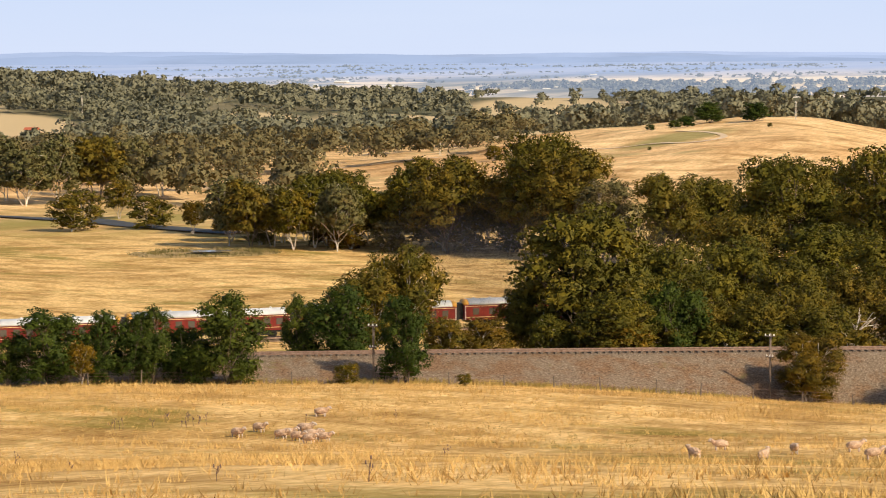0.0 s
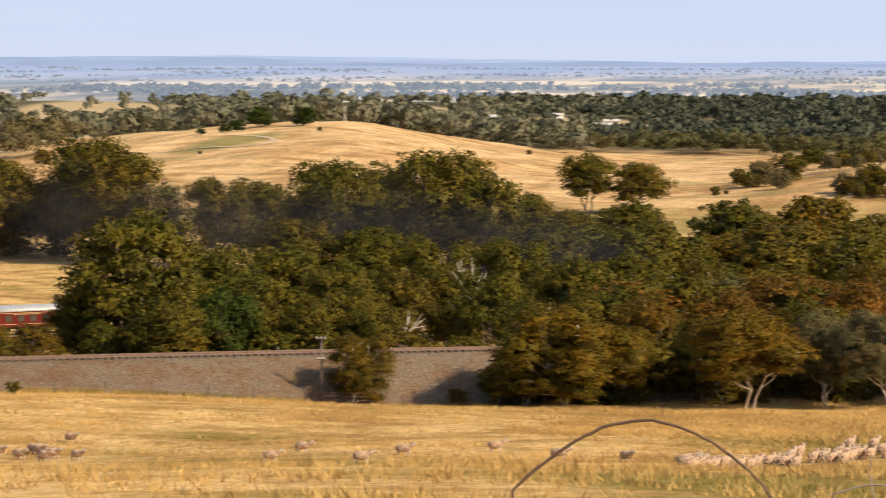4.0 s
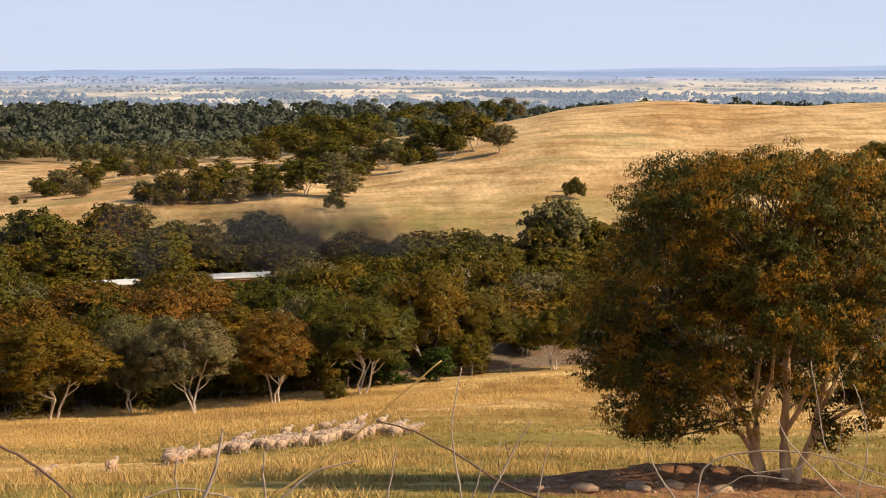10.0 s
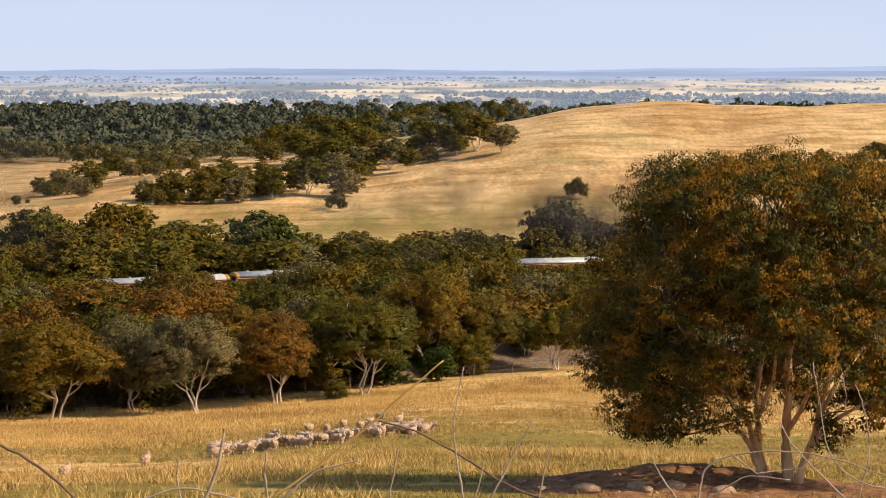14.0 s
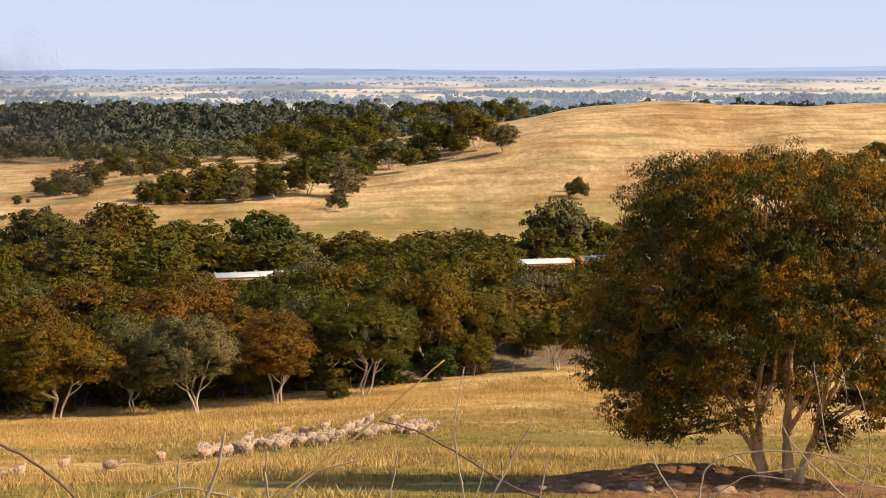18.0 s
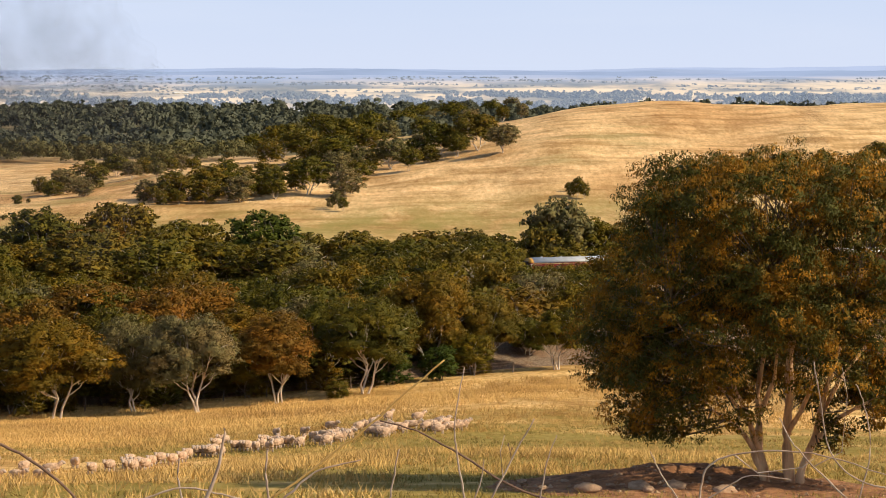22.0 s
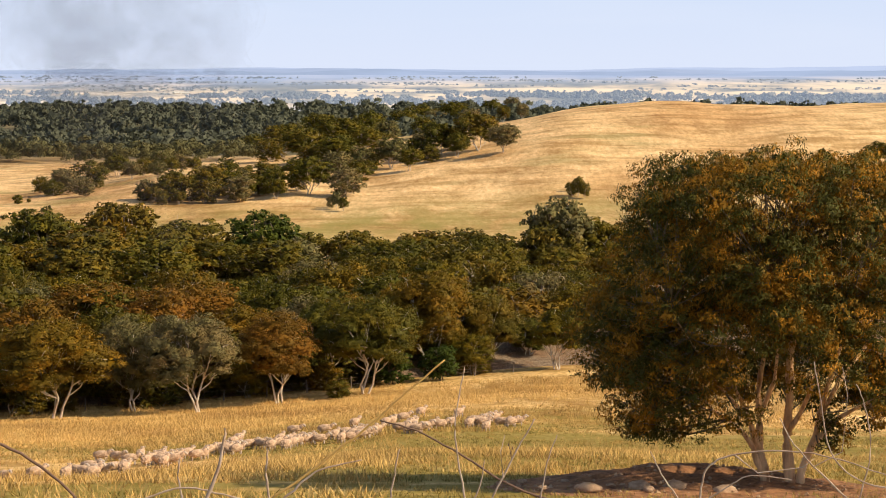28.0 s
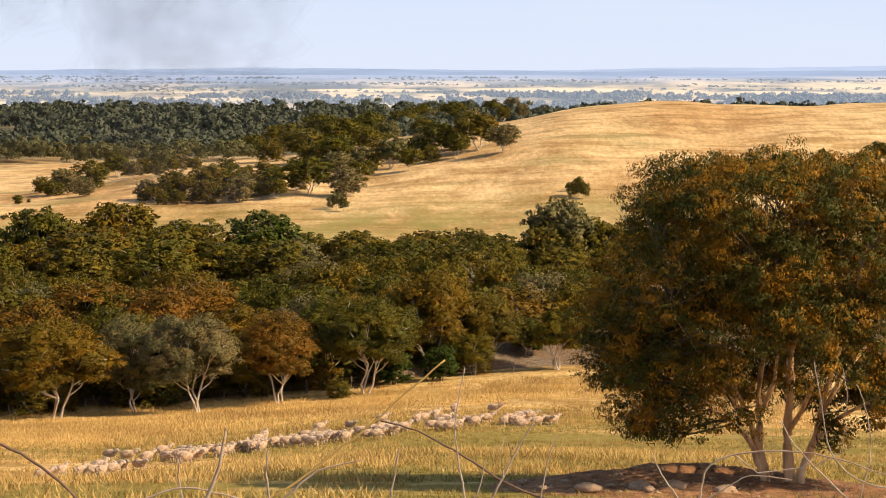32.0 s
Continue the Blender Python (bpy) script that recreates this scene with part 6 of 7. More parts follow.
plant([
    (-6.7, 249.4, 3.2, 3.7, "olive"),
    (-30.4, 241.7, 3.3, 5, "deep"),
    (-6.1, 256, 3.2, 5.2, "deep"),
    (-39.9, 232.8, 3.9, 5.3, "green"),
    (-16.2, 247.7, 2.7, 2.9, "green"),
    (-51, 227.2, 3.4, 4.3, "deep"),
    (-32.9, 246.1, 3.7, 5.7, "deep"),
    (-14.6, 249.6, 3.8, 6.2, "green"),
    (-25.9, 245.5, 3.3, 5.1, "olive"),
    (-49.9, 230.4, 2.9, 3.3, "green"),
    (-5.7, 247, 3.7, 5.8, "deep"),
    (-12.4, 246.7, 3, 3.8, "olive"),
    (-25.8, 270.1, 6.3, 6.9, "olive"),
    (-23.9, 268.5, 5.2, 6.1, "green"),
    (-93.7, 234.6, 6.6, 8.5, "green"),
    (-25.2, 276.3, 6.5, 8.9, "green"),
    (-82.9, 237.3, 6.4, 7.6, "green"),
    (-27.8, 265.4, 5.2, 5.9, "green"),
    (-101.8, 230.8, 5.3, 5.8, "green"),
    (-71.8, 250.3, 4.9, 6.7, "green"),
    (-86.2, 241.8, 6.3, 8.5, "green"),
    (-54.3, 265.1, 4.6, 6.1, "green"),
], "scrub under the gums by the railway", 2)
plant([
    (-44.9, 268.8, 5.7, 7.2, "olive"),
    (-94.9, 228, 6.2, 7, "olive"),
    (-104.8, 240.5, 7.2, 9, "green"),
    (-87.3, 235.5, 6.1, 6.8, "green"),
    (-55.9, 253.8, 5.7, 7.2, "green"),
    (-63.1, 263.1, 7.2, 8.1, "green"),
    (-72.7, 237.9, 6.5, 8.5, "green"),
    (-59.2, 259, 5.3, 6.2, "green"),
    (-51.1, 270.3, 6.9, 7.5, "green"),
    (-6.7, 268.4, 5.3, 7.2, "olive"),
    (-2.1, 286.4, 5.6, 7.2, "green"),
    (-15.7, 282.3, 5.4, 7.3, "olive"),
    (-1.1, 268.6, 5.4, 5.5, "green"),
    (-80.6, 237.7, 6.9, 9.5, "green"),
    (-15, 275.2, 4.6, 6.2, "green"),
    (-26.1, 271.1, 5.8, 7.1, "olive"),
    (-89.5, 238.3, 6, 6.7, "green"),
    (-32, 265, 5.7, 6.9, "olive"),
    (-5.5, 266.4, 5, 6.5, "green"),
    (-26.3, 280.8, 6.5, 7.7, "green"),
    (-61.2, 228.4, 4.2, 4.2, "dark"),
    (-59, 226.6, 5.6, 7, "dark"),
], "scrub under the gums by the railway", 2)
plant([
    (-57.2, 229.3, 5.6, 6.7, "dark"),
    (-55.7, 230.6, 6, 6.3, "dark"),
    (-53.8, 229.7, 5.7, 7.1, "dark"),
    (-52.4, 231.8, 5.7, 5.8, "dark"),
    (-50.2, 232.7, 4.9, 5.4, "dark"),
    (-48.6, 234, 4.3, 4.4, "dark"),
    (-47, 233.4, 6.3, 6.3, "dark"),
    (-45.1, 235.1, 4.7, 5.2, "dark"),
    (-43.5, 235.2, 4.6, 4.7, "dark"),
    (-41.4, 234.6, 5.7, 7.3, "dark"),
    (-39.2, 236.6, 4.5, 4.7, "dark"),
    (-37.3, 237.5, 5.7, 5.9, "dark"),
    (-35.7, 238.7, 4.2, 4.5, "dark"),
    (-33.7, 239.3, 4.2, 4.3, "dark"),
    (-32.1, 240.8, 5.1, 5.3, "dark"),
    (-30.6, 241.1, 5, 5.3, "dark"),
    (-28.8, 242, 4.3, 4.3, "dark"),
    (-26.8, 244.4, 5.7, 7, "dark"),
    (-24.4, 242.4, 4.4, 4.9, "dark"),
    (-23, 245.7, 6, 6.1, "dark"),
    (-20.5, 245.1, 6.3, 6.4, "dark"),
    (-18.6, 244.9, 5.8, 6.8, "dark"),
], "scrub under the gums by the railway", 2)
plant([
    (-17, 247, 6, 7, "dark"),
    (-15.1, 247.8, 5.4, 6.4, "dark"),
    (-12.8, 247.9, 4.8, 5.8, "dark"),
    (-11.5, 249.3, 5.2, 6.3, "dark"),
    (-9.7, 250.9, 4.4, 5.2, "dark"),
    (-7.6, 250.7, 6, 6.8, "dark"),
], "scrub under the gums by the railway", 2)
plant([
    (25.1, 436.3, 9.6, 14, "olive"),
    (-89.7, 364.7, 13.4, 15, "green"),
    (19.8, 415.8, 8.3, 11, "green"),
    (-27.9, 427.5, 6.6, 8.9, "green"),
    (-4.6, 428.2, 8.3, 10.2, "dark"),
    (-55.6, 418.1, 9.4, 10.6, "olive"),
    (-80.9, 371.1, 11.3, 13, "olive"),
    (-96.8, 367.3, 11.7, 16.3, "green"),
    (-4.5, 423.5, 9.3, 13.5, "green"),
    (-63.8, 427.6, 7.6, 10.2, "green"),
    (-73.5, 391.8, 9.6, 11.1, "green"),
    (-6.2, 418.1, 9.5, 10.9, "green"),
    (-82.3, 396.7, 9.4, 12.4, "green"),
    (-60.5, 398.9, 8.2, 12, "green"),
    (-95.6, 393.5, 8.2, 12.1, "olive"),
    (-25.6, 444.3, 8.8, 10.9, "green"),
    (-94.8, 375.1, 11, 15.7, "green"),
    (10.6, 419.5, 9.2, 10.4, "olive"),
    (-81.2, 390.7, 11, 15.8, "dark"),
    (-77.4, 382.6, 12, 14.3, "dark"),
    (-45.6, 440.9, 7.4, 10.9, "green"),
    (-47.1, 406.5, 10.4, 15.2, "dark"),
], "gums of the creek thicket", 2)
plant([
    (-73.9, 400.2, 8.7, 11.4, "olive"),
    (-57.5, 396.5, 12.1, 17.6, "olive"),
    (-58, 435.3, 5.7, 6.6, "green"),
    (-28.5, 404, 10, 14.3, "dark"),
    (-91.1, 364.3, 12.5, 14.6, "green"),
    (-1.5, 436.9, 7.7, 9.4, "green"),
    (20.1, 422.2, 9.9, 14.3, "olive"),
    (20.9, 443.1, 7.8, 9.2, "dark"),
    (-3.5, 435.9, 6.5, 7.9, "green"),
    (-90.9, 395.8, 11.1, 15.9, "green"),
    (-45.5, 386, 11.1, 13.8, "green"),
    (-92.9, 390.2, 8.4, 10.7, "green"),
    (-35.8, 439, 7.9, 11.6, "green"),
    (-58, 382.2, 10.2, 12.4, "olive"),
    (-75, 392.2, 8.8, 12.3, "green"),
    (-1.8, 443.4, 5.5, 7.5, "olive"),
    (-13.5, 420.2, 8.1, 11.6, "green"),
    (26.2, 423.6, 7.9, 9.1, "dark"),
    (-61.1, 314.5, 7.4, 9.6, "rust"),
    (0.7, 276.9, 8.7, 9.7, "green"),
    (-11.9, 326.6, 7.3, 8.9, "olive"),
    (-37.2, 319.1, 8.9, 11.5, "dark"),
], "gums of the creek thicket", 2)
plant([
    (-39.5, 282.1, 9.7, 10.4, "olive"),
    (-44.8, 301, 9, 10.2, "dark"),
    (7.2, 299.2, 7, 7.5, "green"),
    (8.3, 295.3, 7.8, 9.5, "rust"),
    (5.1, 283.3, 6.6, 7.7, "green"),
    (17.8, 352.1, 6.5, 6.8, "green"),
    (-38, 329.9, 8, 7.8, "olive"),
    (-14.8, 305.2, 9.4, 9.6, "green"),
    (0.3, 324.3, 8.5, 10.5, "rust"),
    (-29, 314.8, 8.4, 10.3, "olive"),
    (16.4, 341.3, 6.6, 7.6, "rust"),
    (-27.8, 318.6, 6.8, 6.8, "green"),
    (-50.4, 275.1, 10.9, 12.2, "green"),
    (-27.2, 297.4, 9.5, 9.7, "dark"),
    (-16.4, 317.5, 9.3, 10.6, "rust"),
    (-9.5, 318.1, 8, 7.7, "green"),
    (-8.5, 307.8, 7.4, 7.5, "green"),
    (3.1, 309.6, 7, 8, "rust"),
    (-65.8, 324.3, 8.2, 10.4, "rust"),
    (6.6, 315.1, 8.2, 9.3, "olive"),
    (-49.1, 286, 9.5, 12, "dark"),
    (5.3, 325.8, 8.7, 8.3, "dark"),
], "gums of the creek thicket", 2)
plant([
    (-56.3, 268.3, 10.2, 12.7, "rust"),
    (-14.4, 319.8, 9.7, 9.6, "dark"),
    (-56.6, 275.6, 10.4, 11.5, "dark"),
    (-0.7, 312.3, 7.6, 7.4, "rust"),
    (7.7, 279.8, 8, 10.3, "rust"),
    (-54.8, 253.9, 10.1, 10.9, "olive"),
    (-8.5, 281, 8.1, 8.1, "dark"),
    (-2.2, 281.5, 7.5, 9.3, "green"),
    (-38, 281.9, 10.3, 10.2, "olive"),
    (-50.8, 308.7, 7.6, 7.9, "green"),
], "gums of the creek thicket", 2)
plant([
    (-61.4, 348.6, 6.7, 6.3, "green"),
    (-57.7, 349.4, 6.7, 5.7, "olive"),
    (-54.3, 352.4, 8, 6.9, "green"),
    (-50.4, 352, 8.1, 6.8, "dark"),
    (-47.4, 358.9, 6.6, 7, "green"),
    (-43.6, 360.1, 7.8, 6.8, "olive"),
    (-39.8, 361.1, 8.1, 6.4, "green"),
    (-35.9, 362.4, 8.2, 6.3, "dark"),
    (-32.1, 364.4, 6.8, 5.6, "green"),
    (-28.4, 367.2, 6.8, 7, "olive"),
    (-24.6, 370.7, 8.2, 5.9, "green"),
    (-20.4, 369.4, 8.2, 5.8, "dark"),
    (-16.5, 372.5, 8.3, 6.3, "green"),
    (-12.5, 373.8, 8.3, 6.4, "olive"),
    (-8.5, 379.1, 7.9, 6.1, "green"),
    (-4.3, 378.1, 7.9, 6, "dark"),
    (-0.2, 380.7, 7.9, 6.3, "green"),
    (4, 383.8, 7.9, 6.2, "olive"),
    (8.3, 384.5, 8, 6.2, "green"),
    (12.5, 384.5, 6.9, 7.2, "dark"),
    (16.8, 387.4, 6.8, 7, "green"),
    (21.2, 389.8, 7.2, 6.9, "olive"),
], "gums in front of the second railway", 2)



# woods farther off, too many to count
def build_bank_weeds():
    """Low dry weeds and green tufts at the foot of the nearer railway bank."""
    rng = np.random.default_rng(52)
    v, f = [], []
    for _ in range(1500):
        x = rng.uniform(-150, -48)
        off = -7.0 - 4.0 * rng.random() ** 1.5
        if noise.noise(Vector((x * 0.09, off * 0.3, 5))) < -0.05:
            continue
        y = float(near_line(x)) + off * 1.15
        z = ground_z(x, y)
        for _ in range(9):
            t, h = rng.uniform(0, 3.14), rng.uniform(0.25, 0.7)
            ox, oy = rng.normal(size=2) * 0.3
            b = len(v)
            v += [(x + ox - 0.06 * math.cos(t), y + oy - 0.06 * math.sin(t), z), (x + ox + 0.06 * math.cos(t), y + oy + 0.06 * math.sin(t), z), (x + ox + rng.normal() * 0.15, y + oy + rng.normal() * 0.15, z + h)]
            f.append((b, b + 1, b + 2))
    tagged(mesh_object("bank_weeds", v, f, STRAW_GREEN, smooth_shade=False), "olive weeds and dry grass along the foot of the bank", "weeds", kind="stuff")


build_bank_weeds()


def build_far_woods(name, n, az0, az1, r0, r1, seed, cut, hgt, leaf, label, k, size, keep=None):
    rng = np.random.default_rng(seed)
    cen = []
    for _ in range(n * 12):
        a = rng.uniform(az0, az1)
        d = math.sqrt(rng.uniform(r0 * r0, r1 * r1))
        x, y = d * math.sin(radians(a)), d * math.cos(radians(a))
        if noise.noise(Vector((x * 0.0042, y * 0.0042 * 1.8, seed))) < cut or (keep and not keep(a, d)):
            continue
        if in_clearing(x, y, CLEARINGS + FIELDS) and rng.random() < 0.91:
            continue
        cen.append((x, y, rng.uniform(0.65, 1.3)))
        if len(cen) >= n:
            break
    sets = []
    for x, y, s in cen:
        h = hgt * s
        z = ground_z(x, y)
        spread = rng.uniform(0.8, 1.25)
        lumps = [((x, y, z + h * 0.42), (h * 0.36 * spread, h * 0.36 * spread, h * 0.36))]
        for _ in range(4 if k < 100 else 7):
            q = h * rng.uniform(0.17, 0.28)
            ox, oy, oz = rng.normal(size=3) * (h * 0.27 * spread, h * 0.27 * spread, h * 0.13)
            lumps.append(((x + ox, y + oy, z + h * 0.58 + oz), (q, q, q * 0.75)))
        sets.append(leaf_cards(lumps, k, h * size, rng, droop=0, fill=0.7, slim=1.3, heart=(x, y, z + h * 0.3)))
    ob = leaf_mesh(name, sets, leaf)
    return tagged(ob, label, "woods", kind="stuff")


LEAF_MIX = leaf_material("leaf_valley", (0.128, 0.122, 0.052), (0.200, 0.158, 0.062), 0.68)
# FAR_LEAF is paled: the haze of distance is put into its base colour
FAR_LEAF = leaf_material("leaf_far_hazed", (0.180, 0.180, 0.118), (0.235, 0.215, 0.130), 0.9)
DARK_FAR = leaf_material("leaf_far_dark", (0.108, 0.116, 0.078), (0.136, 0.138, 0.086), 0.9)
PLAIN_LEAF = leaf_material("leaf_plain_hazed", (0.13, 0.14, 0.12), (0.16, 0.16, 0.13), 0.92)
# leaves on the plain emit blue: distance haze painted as a glow
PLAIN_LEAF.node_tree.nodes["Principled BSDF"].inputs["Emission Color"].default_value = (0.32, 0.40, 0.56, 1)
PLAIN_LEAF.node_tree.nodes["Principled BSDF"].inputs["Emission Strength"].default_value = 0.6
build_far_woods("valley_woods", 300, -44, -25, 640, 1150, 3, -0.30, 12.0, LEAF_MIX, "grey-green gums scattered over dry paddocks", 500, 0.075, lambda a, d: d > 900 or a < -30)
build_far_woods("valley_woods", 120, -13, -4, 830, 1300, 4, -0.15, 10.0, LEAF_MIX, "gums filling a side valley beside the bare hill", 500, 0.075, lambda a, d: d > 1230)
build_far_woods("far_woods", 1500, -46, -13, 1130, 1700, 8, -0.34, 12.5, FAR_LEAF, "dense grey-green gum woodland across the valley, paled with painted haze", 190, 0.125)
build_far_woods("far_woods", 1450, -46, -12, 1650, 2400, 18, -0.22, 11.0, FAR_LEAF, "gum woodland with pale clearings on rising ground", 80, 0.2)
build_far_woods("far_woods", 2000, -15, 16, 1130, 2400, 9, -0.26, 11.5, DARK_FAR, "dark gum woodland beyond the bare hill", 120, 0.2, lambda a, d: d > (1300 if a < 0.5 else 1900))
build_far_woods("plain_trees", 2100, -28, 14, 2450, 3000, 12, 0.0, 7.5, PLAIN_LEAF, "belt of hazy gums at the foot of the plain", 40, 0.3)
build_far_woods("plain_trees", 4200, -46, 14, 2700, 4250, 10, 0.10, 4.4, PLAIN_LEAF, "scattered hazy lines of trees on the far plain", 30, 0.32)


# ---- the train ----
def wheelset(parent, x, r=0.46):
    for y in (-0.8, 0.8):
        bm = bmesh.new()
        bm_cyl(bm, pose(x, y, r, 90, 0, 0), r, r, 0.13, 16)
        part("wheel", bm, BLACK, parent)


def build_carriage(L, panes, label):
    car = new("carriage")
    bm = bmesh.new()
    bm_box(bm, 0, 0, 2.15, L, 2.86, 2.1, 0.06)
    part("body", bm, MAROON, car)
    arch = [(1.5 * math.cos(t), 3.2 + 0.78 * math.sin(t)) for t in np.linspace(0, math.pi, 13)]
    bm = bmesh.new()
    ring_mesh(bm, arch, L - 1.2, -L / 2 + 0.6)
    part("roof", bm, SILVER, car, "silver painted arched roof", True)
    for sx in (-1, 1):
        # the sun's reflection on the curved roof end is painted as ochre colour
        bm = bmesh.new()
        ends = [(1.46 * math.cos(t), 3.2 + 0.72 * math.sin(t)) for t in np.linspace(0, math.pi, 13)]
        ring_mesh(bm, ends, 0.62, -L / 2 - 0.01 if sx < 0 else L / 2 - 0.61)
        part("roof_end", bm, ROOF_GLINT, car, "roof end with the sun's reflection painted on in ochre", True)
        bm = bmesh.new()
        bm_box(bm, sx * (L / 2 + 0.3), 0, 2.3, 0.55, 1.5, 2.2, 0.08)
        part("gangway", bm, BLACK, car, "black folded gangway bellows")
        bm = bmesh.new()
        bm_box(bm, sx * (L / 2 - 0.12), -1.46, 2.1, 0.07, 0.05, 1.9)
        part("handrail", bm, WHITE, car, "white end handrail")
        bogie = new("bogie")
        bogie.parent = car
        bogie.location = (sx * (L / 2 - 3.5), 0, 0)
        bm = bmesh.new()
        for y in (-1.0, 1.0):
            bm_box(bm, 0, y, 0.62, 3.3, 0.16, 0.3, 0.04)
        bm_box(bm, 0, 0, 0.66, 0.5, 2.0, 0.25)
        part("bogie_frame", bm, BLACK, bogie)
        for x in (-1.15, 1.15):
            wheelset(bogie, x)
    bm = bmesh.new()
    bm_box(bm, 0, 0, 0.98, L - 0.6, 2.5, 0.26)
    bm_box(bm, 1.5, 0, 0.68, 3.0, 1.9, 0.42)
    bm_box(bm, -3.0, 0, 0.70, 1.6, 2.1, 0.36)
    part("underframe", bm, BLACK, car)
    for side in (-1, 1):
        for z in (1.52, 3.02):
            bm = bmesh.new()
            bm_box(bm, 0, side * 1.445, z, L - 0.3, 0.03, 0.07)
            part("lining", bm, CREAM, car, "cream lining strip")
        for k in range(-5, 6):
            bm = bmesh.new()
            bm_box(bm, k * 0.35, side * 1.447, 2.86, 0.2, 0.02, 0.14)
            part("name_bar", bm, CREAM, car, "cream bar")
        for k in range(panes):
            x = -L / 2 + 1.6 + k * (L - 3.2) / (panes - 1)
            bm = bmesh.new()
            bm_box(bm, x, side * 1.45, 2.3, 0.86, 0.035, 0.86, 0.01)
            w = part("window", bm, GLASS, car)
    for k in range(6):
        bm = bmesh.new()
        bm_cyl(bm, pose((k - 2.5) * L * 0.155, 0, 4.03), 0.16, 0.12, 0.22, 8)
        part("roof_vent", bm, SILVER, car)
    return tagged(car, label, "carriage", "carriages of the steam train")


def build_locomotive():
    eng = new("steam_locomotive")
    bm = bmesh.new()
    bm_cyl(bm, pose(2.6, 0, 2.75, 0, 90, 0), 0.95, 0.9, 8.4, 24)
    part("boiler", bm, GREEN_PAINT, eng, "green painted boiler", True)
    bm = bmesh.new()
    bm_cyl(bm, pose(7.4, 0, 2.75, 0, 90, 0), 0.93, 0.93, 1.5, 24)
    bm_cyl(bm, pose(8.2, 0, 2.75, 0, 90, 0), 0.8, 0.45, 0.25, 24)
    part("smokebox", bm, BLACK, eng, "black smokebox", True)
    bm = bmesh.new()
    bm_cyl(bm, pose(7.3, 0, 3.95), 0.32, 0.42, 0.75, 16)
    part("funnel", bm, BLACK, eng, "short black funnel", True)
    bm = bmesh.new()
    bmesh.ops.create_uvsphere(bm, u_segments=16, v_segments=8, radius=0.42, matrix=pose(3.6, 0, 3.65))
    part("dome", bm, GREEN_PAINT, eng, "green steam dome", True)
    for s in (-1, 1):
        bm = bmesh.new()
        bm_box(bm, 3.2, s * 1.35, 1.75, 10.2, 0.5, 0.08)
        bm_box(bm, 3.2, s * 1.58, 1.68, 10.2, 0.05, 0.2)
        part("running_board", bm, GREEN_PAINT, eng)
        bm = bmesh.new()
        bm_cyl(bm, pose(6.9, s * 1.25, 0.95, 0, 90, 0), 0.36, 0.36, 1.2, 14)
        part("cylinder", bm, BLACK, eng, "", True)
        bm = bmesh.new()
        bm_box(bm, 2.2, s * 1.12, 0.9, 5.2, 0.07, 0.14)
        part("coupling_rod", bm, STEEL, eng)
        bm = bmesh.new()
        bm_box(bm, -2.5, s * 1.42, 2.7, 2.3, 0.06, 1.9)
        cab = part("cab_side", bm, GREEN_PAINT, eng)
        bm = bmesh.new()
        bm_box(bm, -2.3, s * 1.46, 3.15, 0.8, 0.03, 0.65)
        part("cab_window", bm, GLASS, cab)
        for x in (0.4, 2.3, 4.2):
            bm = bmesh.new()
            bm_cyl(bm, pose(x, s * 0.85, 0.9, 90, 0, 0), 0.9, 0.9, 0.14, 22)
            part("driving_wheel", bm, BLACK, eng)
        for x in (6.2, 7.8, -1.8):
            bm = bmesh.new()
            bm_cyl(bm, pose(x, s * 0.85, 0.46, 90, 0, 0), 0.46, 0.46, 0.13, 16)
            part("carrying_wheel", bm, BLACK, eng)
    bm = bmesh.new()
    ring_mesh(bm, [(1.55 * math.cos(t), 3.6 + 0.42 * math.sin(t)) for t in np.linspace(0, math.pi, 11)], 3.0, -4.0)
    part("cab_roof", bm, WHITE, eng, "pale cab roof", True)
    bm = bmesh.new()
    bm_box(bm, 2.6, 0, 1.25, 11.6, 1.4, 0.6, 0.05)
    bm_box(bm, 8.7, 0, 1.05, 0.2, 2.5, 0.5)
    part("frame", bm, BLACK, eng)
    bm = bmesh.new()
    bm_box(bm, -1.35, 0, 2.75, 0.08, 2.8, 1.8)
    part("cab_front", bm, GREEN_PAINT, eng)
    bm = bmesh.new()
    bm_cyl(bm, pose(8.35, 0, 3.9, 0, 90, 0), 0.22, 0.22, 0.3, 14)
    part("headlamp", bm, WHITE, eng)
    tagged(eng, "green steam locomotive with black smokebox and pale cab roof", "locomotive")
    ten = new("coal_tender")
    bm = bmesh.new()
    bm_box(bm, 0, 0, 2.2, 9.2, 2.8, 1.9, 0.08)
    part("tank", bm, GREEN_PAINT, ten)
    bm = bmesh.new()
    bm_box(bm, 0, 0, 0.98, 9.4, 2.3, 0.3)
    part("underframe", bm, BLACK, ten)
    bm = bmesh.new()
    bmesh.ops.create_icosphere(bm, subdivisions=3, radius=1.0, matrix=pose(0.9, 0, 3.0) @ Matrix.Diagonal((2.4, 1.15, 0.7, 1)))
    for v in bm.verts:
        v.co += v.normal * 0.16 * noise.noise(v.co * 3)
    part("coal", bm, BLACK, ten, "heaped black coal")
    bm = bmesh.new()
    for y in (-1.42, 1.42):
        bm_box(bm, 0, y, 3.12, 7.4, 0.04, 0.06)
    part("lining", bm, CREAM, ten)
    for x in (-2.6, -1.0, 1.0, 2.6):
        wheelset(ten, x, 0.5)
    tagged(ten, "green locomotive tender heaped with black coal", "tender")
    return eng, ten


carriage = build_carriage(21.9, 12, "maroon passenger carriage with silver roof and cream lining")
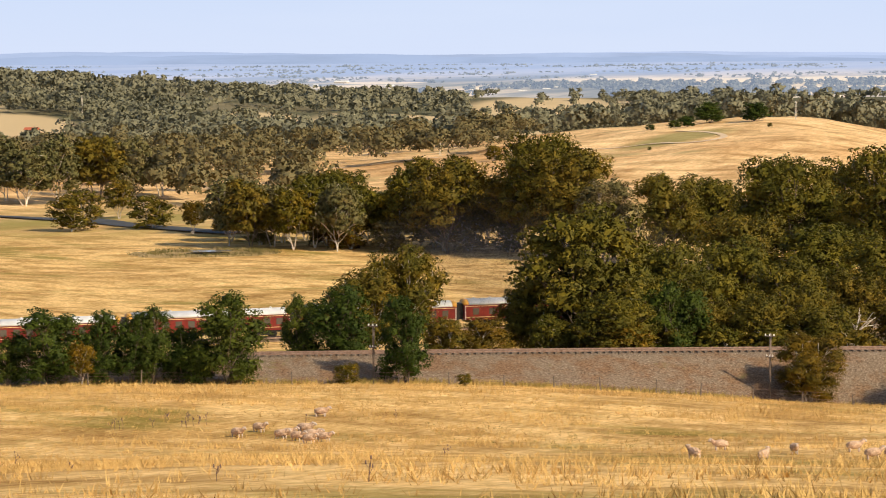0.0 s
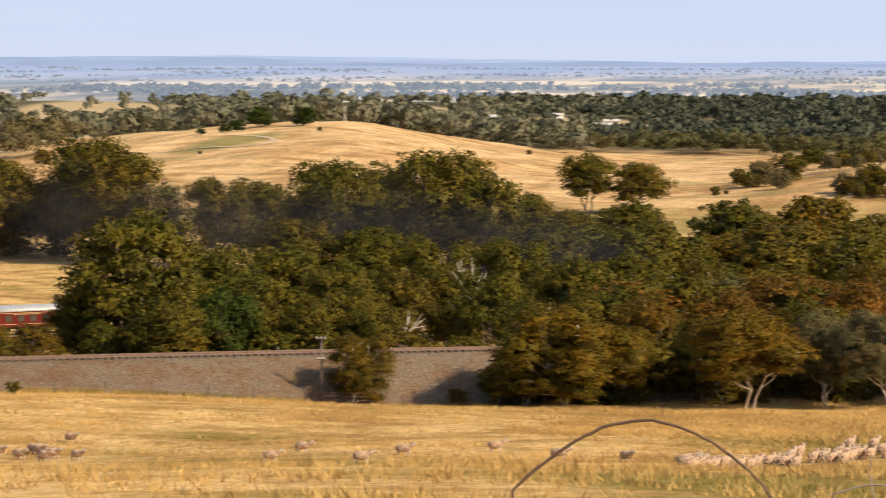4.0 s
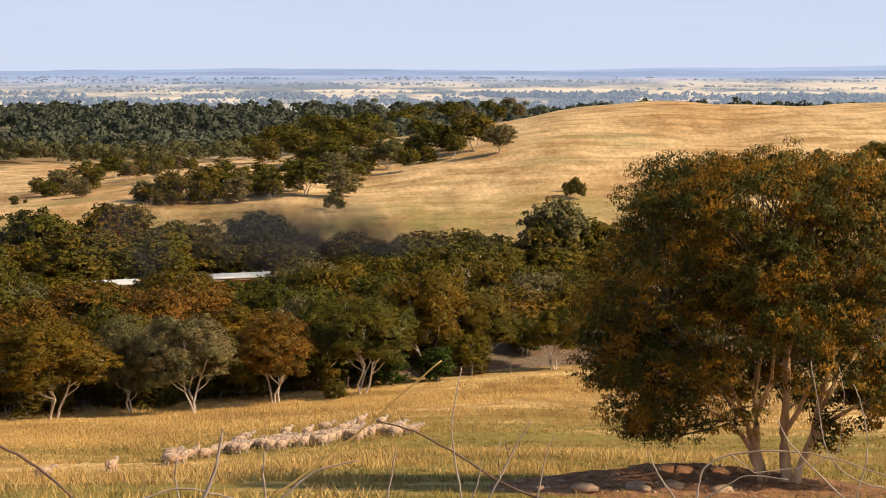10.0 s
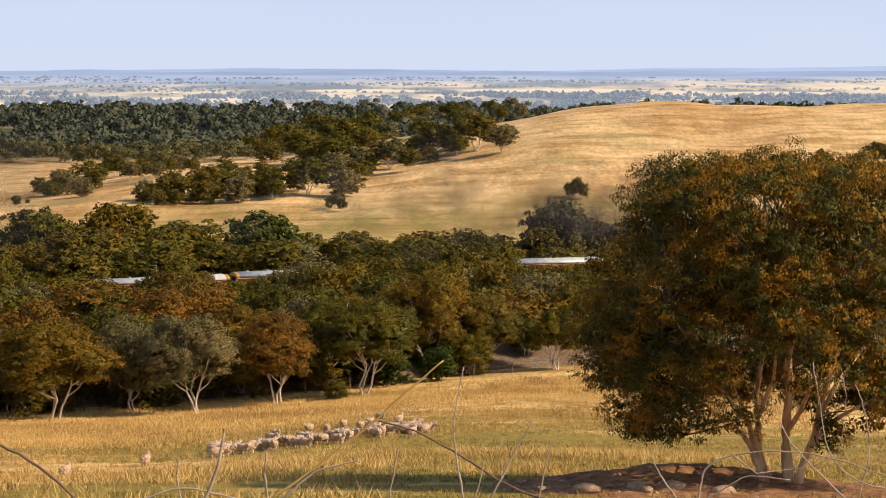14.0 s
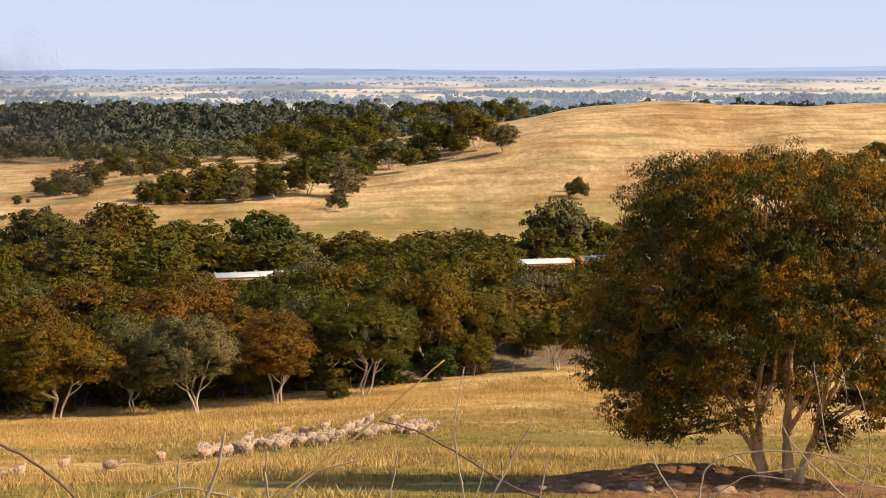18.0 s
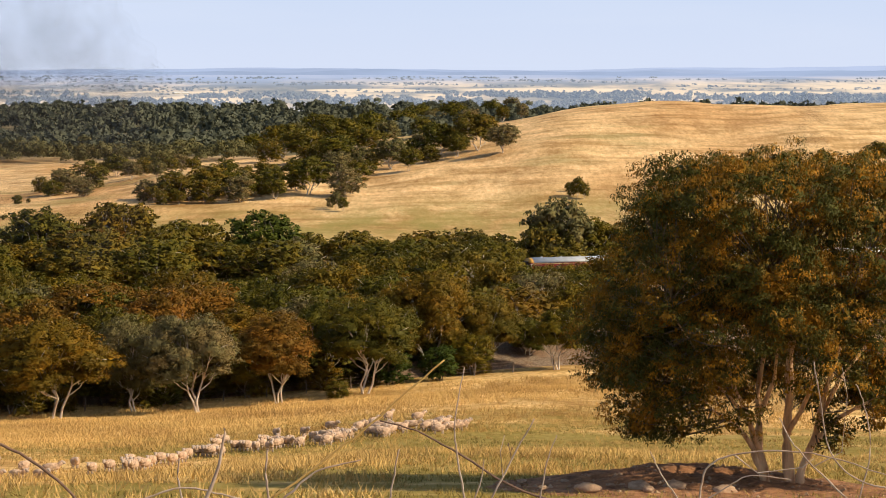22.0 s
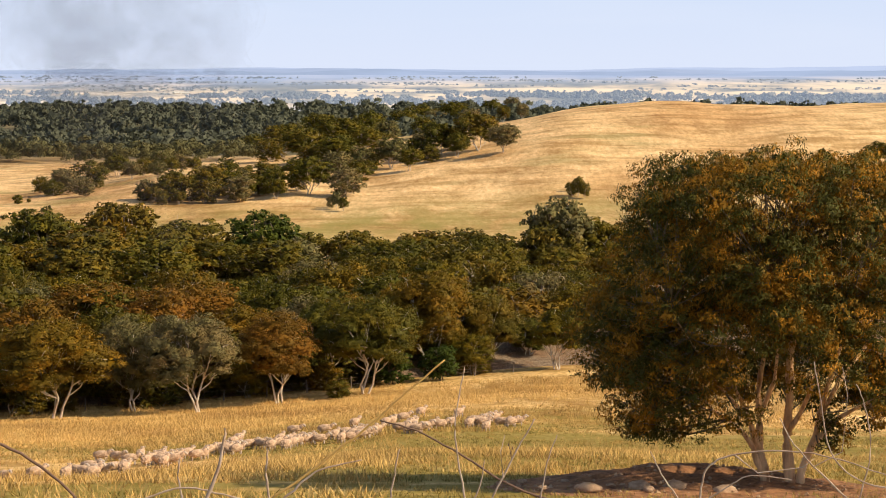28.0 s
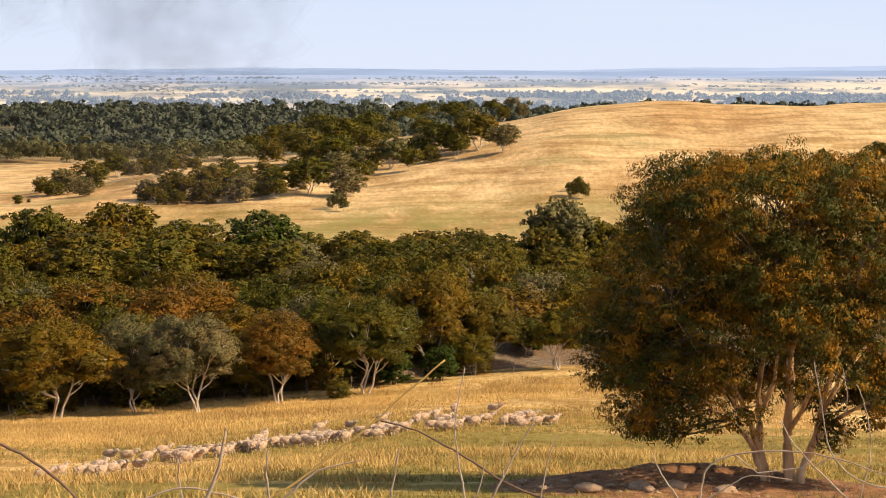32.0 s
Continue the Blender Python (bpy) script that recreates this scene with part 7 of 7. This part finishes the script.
TRAIN = [carriage] + [copy_thing(carriage, Matrix.Identity(4)) for _ in range(5)]
van = build_carriage(14.6, 6, "short maroon van with silver roof behind the tender")
engine, tender = build_locomotive()

# arc length along the far railway
fx = np.arange(-620, 560, 0.5)
fy = far_line(np.clip(fx, -330, 150)) + np.where(fx > 150, (fx - 150) * 0.0, 0) + np.where(fx < -330, (fx + 330) * 1.4, 0)
fs = np.concatenate([[0], np.cumsum(np.hypot(np.diff(fx), np.diff(fy)))])


def on_line(s):
    x = float(np.interp(s, fs, fx))
    y = float(np.interp(s, fs, fy))
    x2, y2 = float(np.interp(s + 1, fs, fx)), float(np.interp(s + 1, fs, fy))
    return pose(x, y, far_z(x, y) + 0.32, 0, 0, math.degrees(math.atan2(y2 - y, x2 - x)))


SPEED, HEAD = 15.0, 819.0


def s_funnel(t):
    return HEAD + SPEED * t


# ---- motions ----
# where the shares of the flock stand along the slope, in degrees of compass turn, time by time
FLOCK_Q = (0, 0.05, 0.1, 0.11, 0.17, 0.2, 0.4, 0.6, 0.8, 1)
FLOCK = {
    0: (-31.9, -30.6, -29.6, -20.9, -17.4, -16.0, -13.5, -9.6, -7.0, -5.2),
    2.5: (-30.9, -28.8, -26.3, -22.2, -17.5, -14.0, -10.8, -8.5, -6.3, -4.4),
    4.5: (-28.5, -26.0, -24.0, -19.8, -14.9, -9.6, -6.5, -5.1, -4.1, -2.9),
    6: (-27.0, -24.0, -21.5, -16.2, -12.0, -7.8, -5.4, -4.3, -3.1, -1.9),
    9: (-23.5, -20.0, -17.0, -14.5, -11.5, -6.6, -4.9, -3.2, -2.2, -0.75),
    12: (-20.5, -17.2, -14.4, -13.0, -10.9, -6.3, -3.35, -2.4, -1.4, -0.25),
    14: (-18.5, -15.8, -13.2, -12.6, -11.2, -5.5, -3.75, -2.56, -1.5, -0.29),
    17: (-16.0, -14.0, -12.0, -11.6, -9.6, -5.2, -4.55, -3.2, -1.9, -0.32),
    20: (-13.5, -12.0, -11.0, -10.4, -8.6, -6.8, -4.2, -2.8, -1.5, 0.04),
    24: (-11.3, -10.6, -9.9, -9.7, -9.0, -8.3, -5.6, -3.2, -1.2, 1.05),
    28: (-10.4, -8.6, -7.9, -7.8, -7.2, -6.8, -4.6, -2.5, -0.6, 1.85),
    32: (-9.5, -8.4, -7.7, -7.6, -6.7, -6.3, -4.0, -1.9, 0.2, 2.7),
}


def flock_lane(q, t):
    """Compass turn of the flock's q-th share (1 leads): a run along the slope, then a slow gathering."""
    return float(np.interp(t, list(FLOCK), [np.interp(q, FLOCK_Q, row) for row in FLOCK.values()]))


LANE_AZ = (-33.1, -28.4, -21.1, -12.8, -10.0, -7.9, -5.5, -3.9, -2.45, -1.1, 1.15, 2.7)
LANE_D = (176.1, 170.5, 149.5, 145.7, 137.0, 145.5, 159.8, 163.8, 168.7, 175.3, 182.8, 185.6)


def move_sheep():
    r = random.Random(31)
    n = len(SHEEP)
    for i, s in enumerate(SHEEP):
        q = (i + r.uniform(0.1, 0.9)) / n
        q = q + 0.018 * math.sin(q * 44)
        side = r.gauss(0.5, 1.9) if r.random() < 0.84 else r.uniform(5, 15)
        wig = r.uniform(0, 6.28)
        rest = r.uniform(-50, 50)
        rows = []
        for k in range(33):
            a = flock_lane(q, k)
            a2 = flock_lane(q, k + 0.5)
            d = float(np.interp(a, LANE_AZ, LANE_D)) + side + 0.4 * math.sin(0.5 * k + wig)
            d2 = float(np.interp(a2, LANE_AZ, LANE_D)) + side
            x, y = d * math.sin(radians(a)), d * math.cos(radians(a))
            x2, y2 = d2 * math.sin(radians(a2)), d2 * math.cos(radians(a2))
            sp = math.hypot(x2 - x, y2 - y)
            calm = max(0.0, 1 - sp / 0.8)
            head = math.degrees(math.atan2(y2 - y, x2 - x)) if sp > 0.05 else 15.0
            rows.append((k, pose(x, y, ground_z(x, y) - 0.1, 0, 0, head * (1 - calm) + (15 + rest) * calm)))
        walk(s, rows)


def move_smoke():
    """Each puff leaves the funnel in its turn, slows, rises and drifts off with the wind."""
    r = random.Random(41)
    n = len(PUFFS)
    for i, ob in enumerate(PUFFS):
        out = round(float(np.interp(i / n, (0, 44 / 134, 1), (-3.0, 3.5, 7.9))), 1)
        wild, lift = (0.34, 1.15) if i < 44 else (2.0, 0.85)
        dx, dy, dz = (1.9 if i < 44 else 3.0) + r.gauss(0, wild), r.gauss(0.2, wild), lift + r.gauss(0, 0.35)
        gust = 0.0 if i < 44 else r.uniform(0.3, 0.95)
        spin = r.uniform(-4, 4)
        ox, oy, oz = r.gauss(0, 1.6), r.gauss(0, 0.9), r.gauss(0.4, 0.9)
        a0 = r.uniform(0, 360)
        rows = []
        ages = (0.35, 0.7, 1.5, 3, 6, 10, 16, 24)
        for t in sorted({0.0, 32.0} | {float(k) for k in range(0, 12) if k <= out} | {out + a for a in (0, *ages) if 0 <= out + a <= 32}):
            base = on_line(s_funnel(min(t, out))).translation
            age = max(0.0, t - out)
            push = 2.0 * (1 - math.exp(-age / 0.5))
            grow = 1 - math.exp(-age / 0.8)
            rise = 2.4 if age > 0.3 else -9.0
            p = base + Vector((ox * grow + dx * age + gust * age * age - 3.0 * (1 - grow), oy * grow + dy * age, rise + (2.6 + oz) * grow + dz * age + push))
            rows.append((t, Matrix.Translation(p) @ pose(0, 0, 0, 0, 0, a0 + spin * t)))
        walk(ob, rows)


def motions():
    ticks = [0.5 * i for i in range(65)]
    walk(engine, [(t, on_line(s_funnel(t) - 7.3)) for t in ticks])
    walk(tender, [(t, on_line(s_funnel(t) - 17.2)) for t in ticks])
    walk(van, [(t, on_line(s_funnel(t) - 30.6)) for t in ticks])
    for k, c in enumerate(TRAIN):
        walk(c, [(t, on_line(s_funnel(t) - 50.0 - 23.0 * k)) for t in ticks])
    move_sheep()
    move_smoke()


motions()
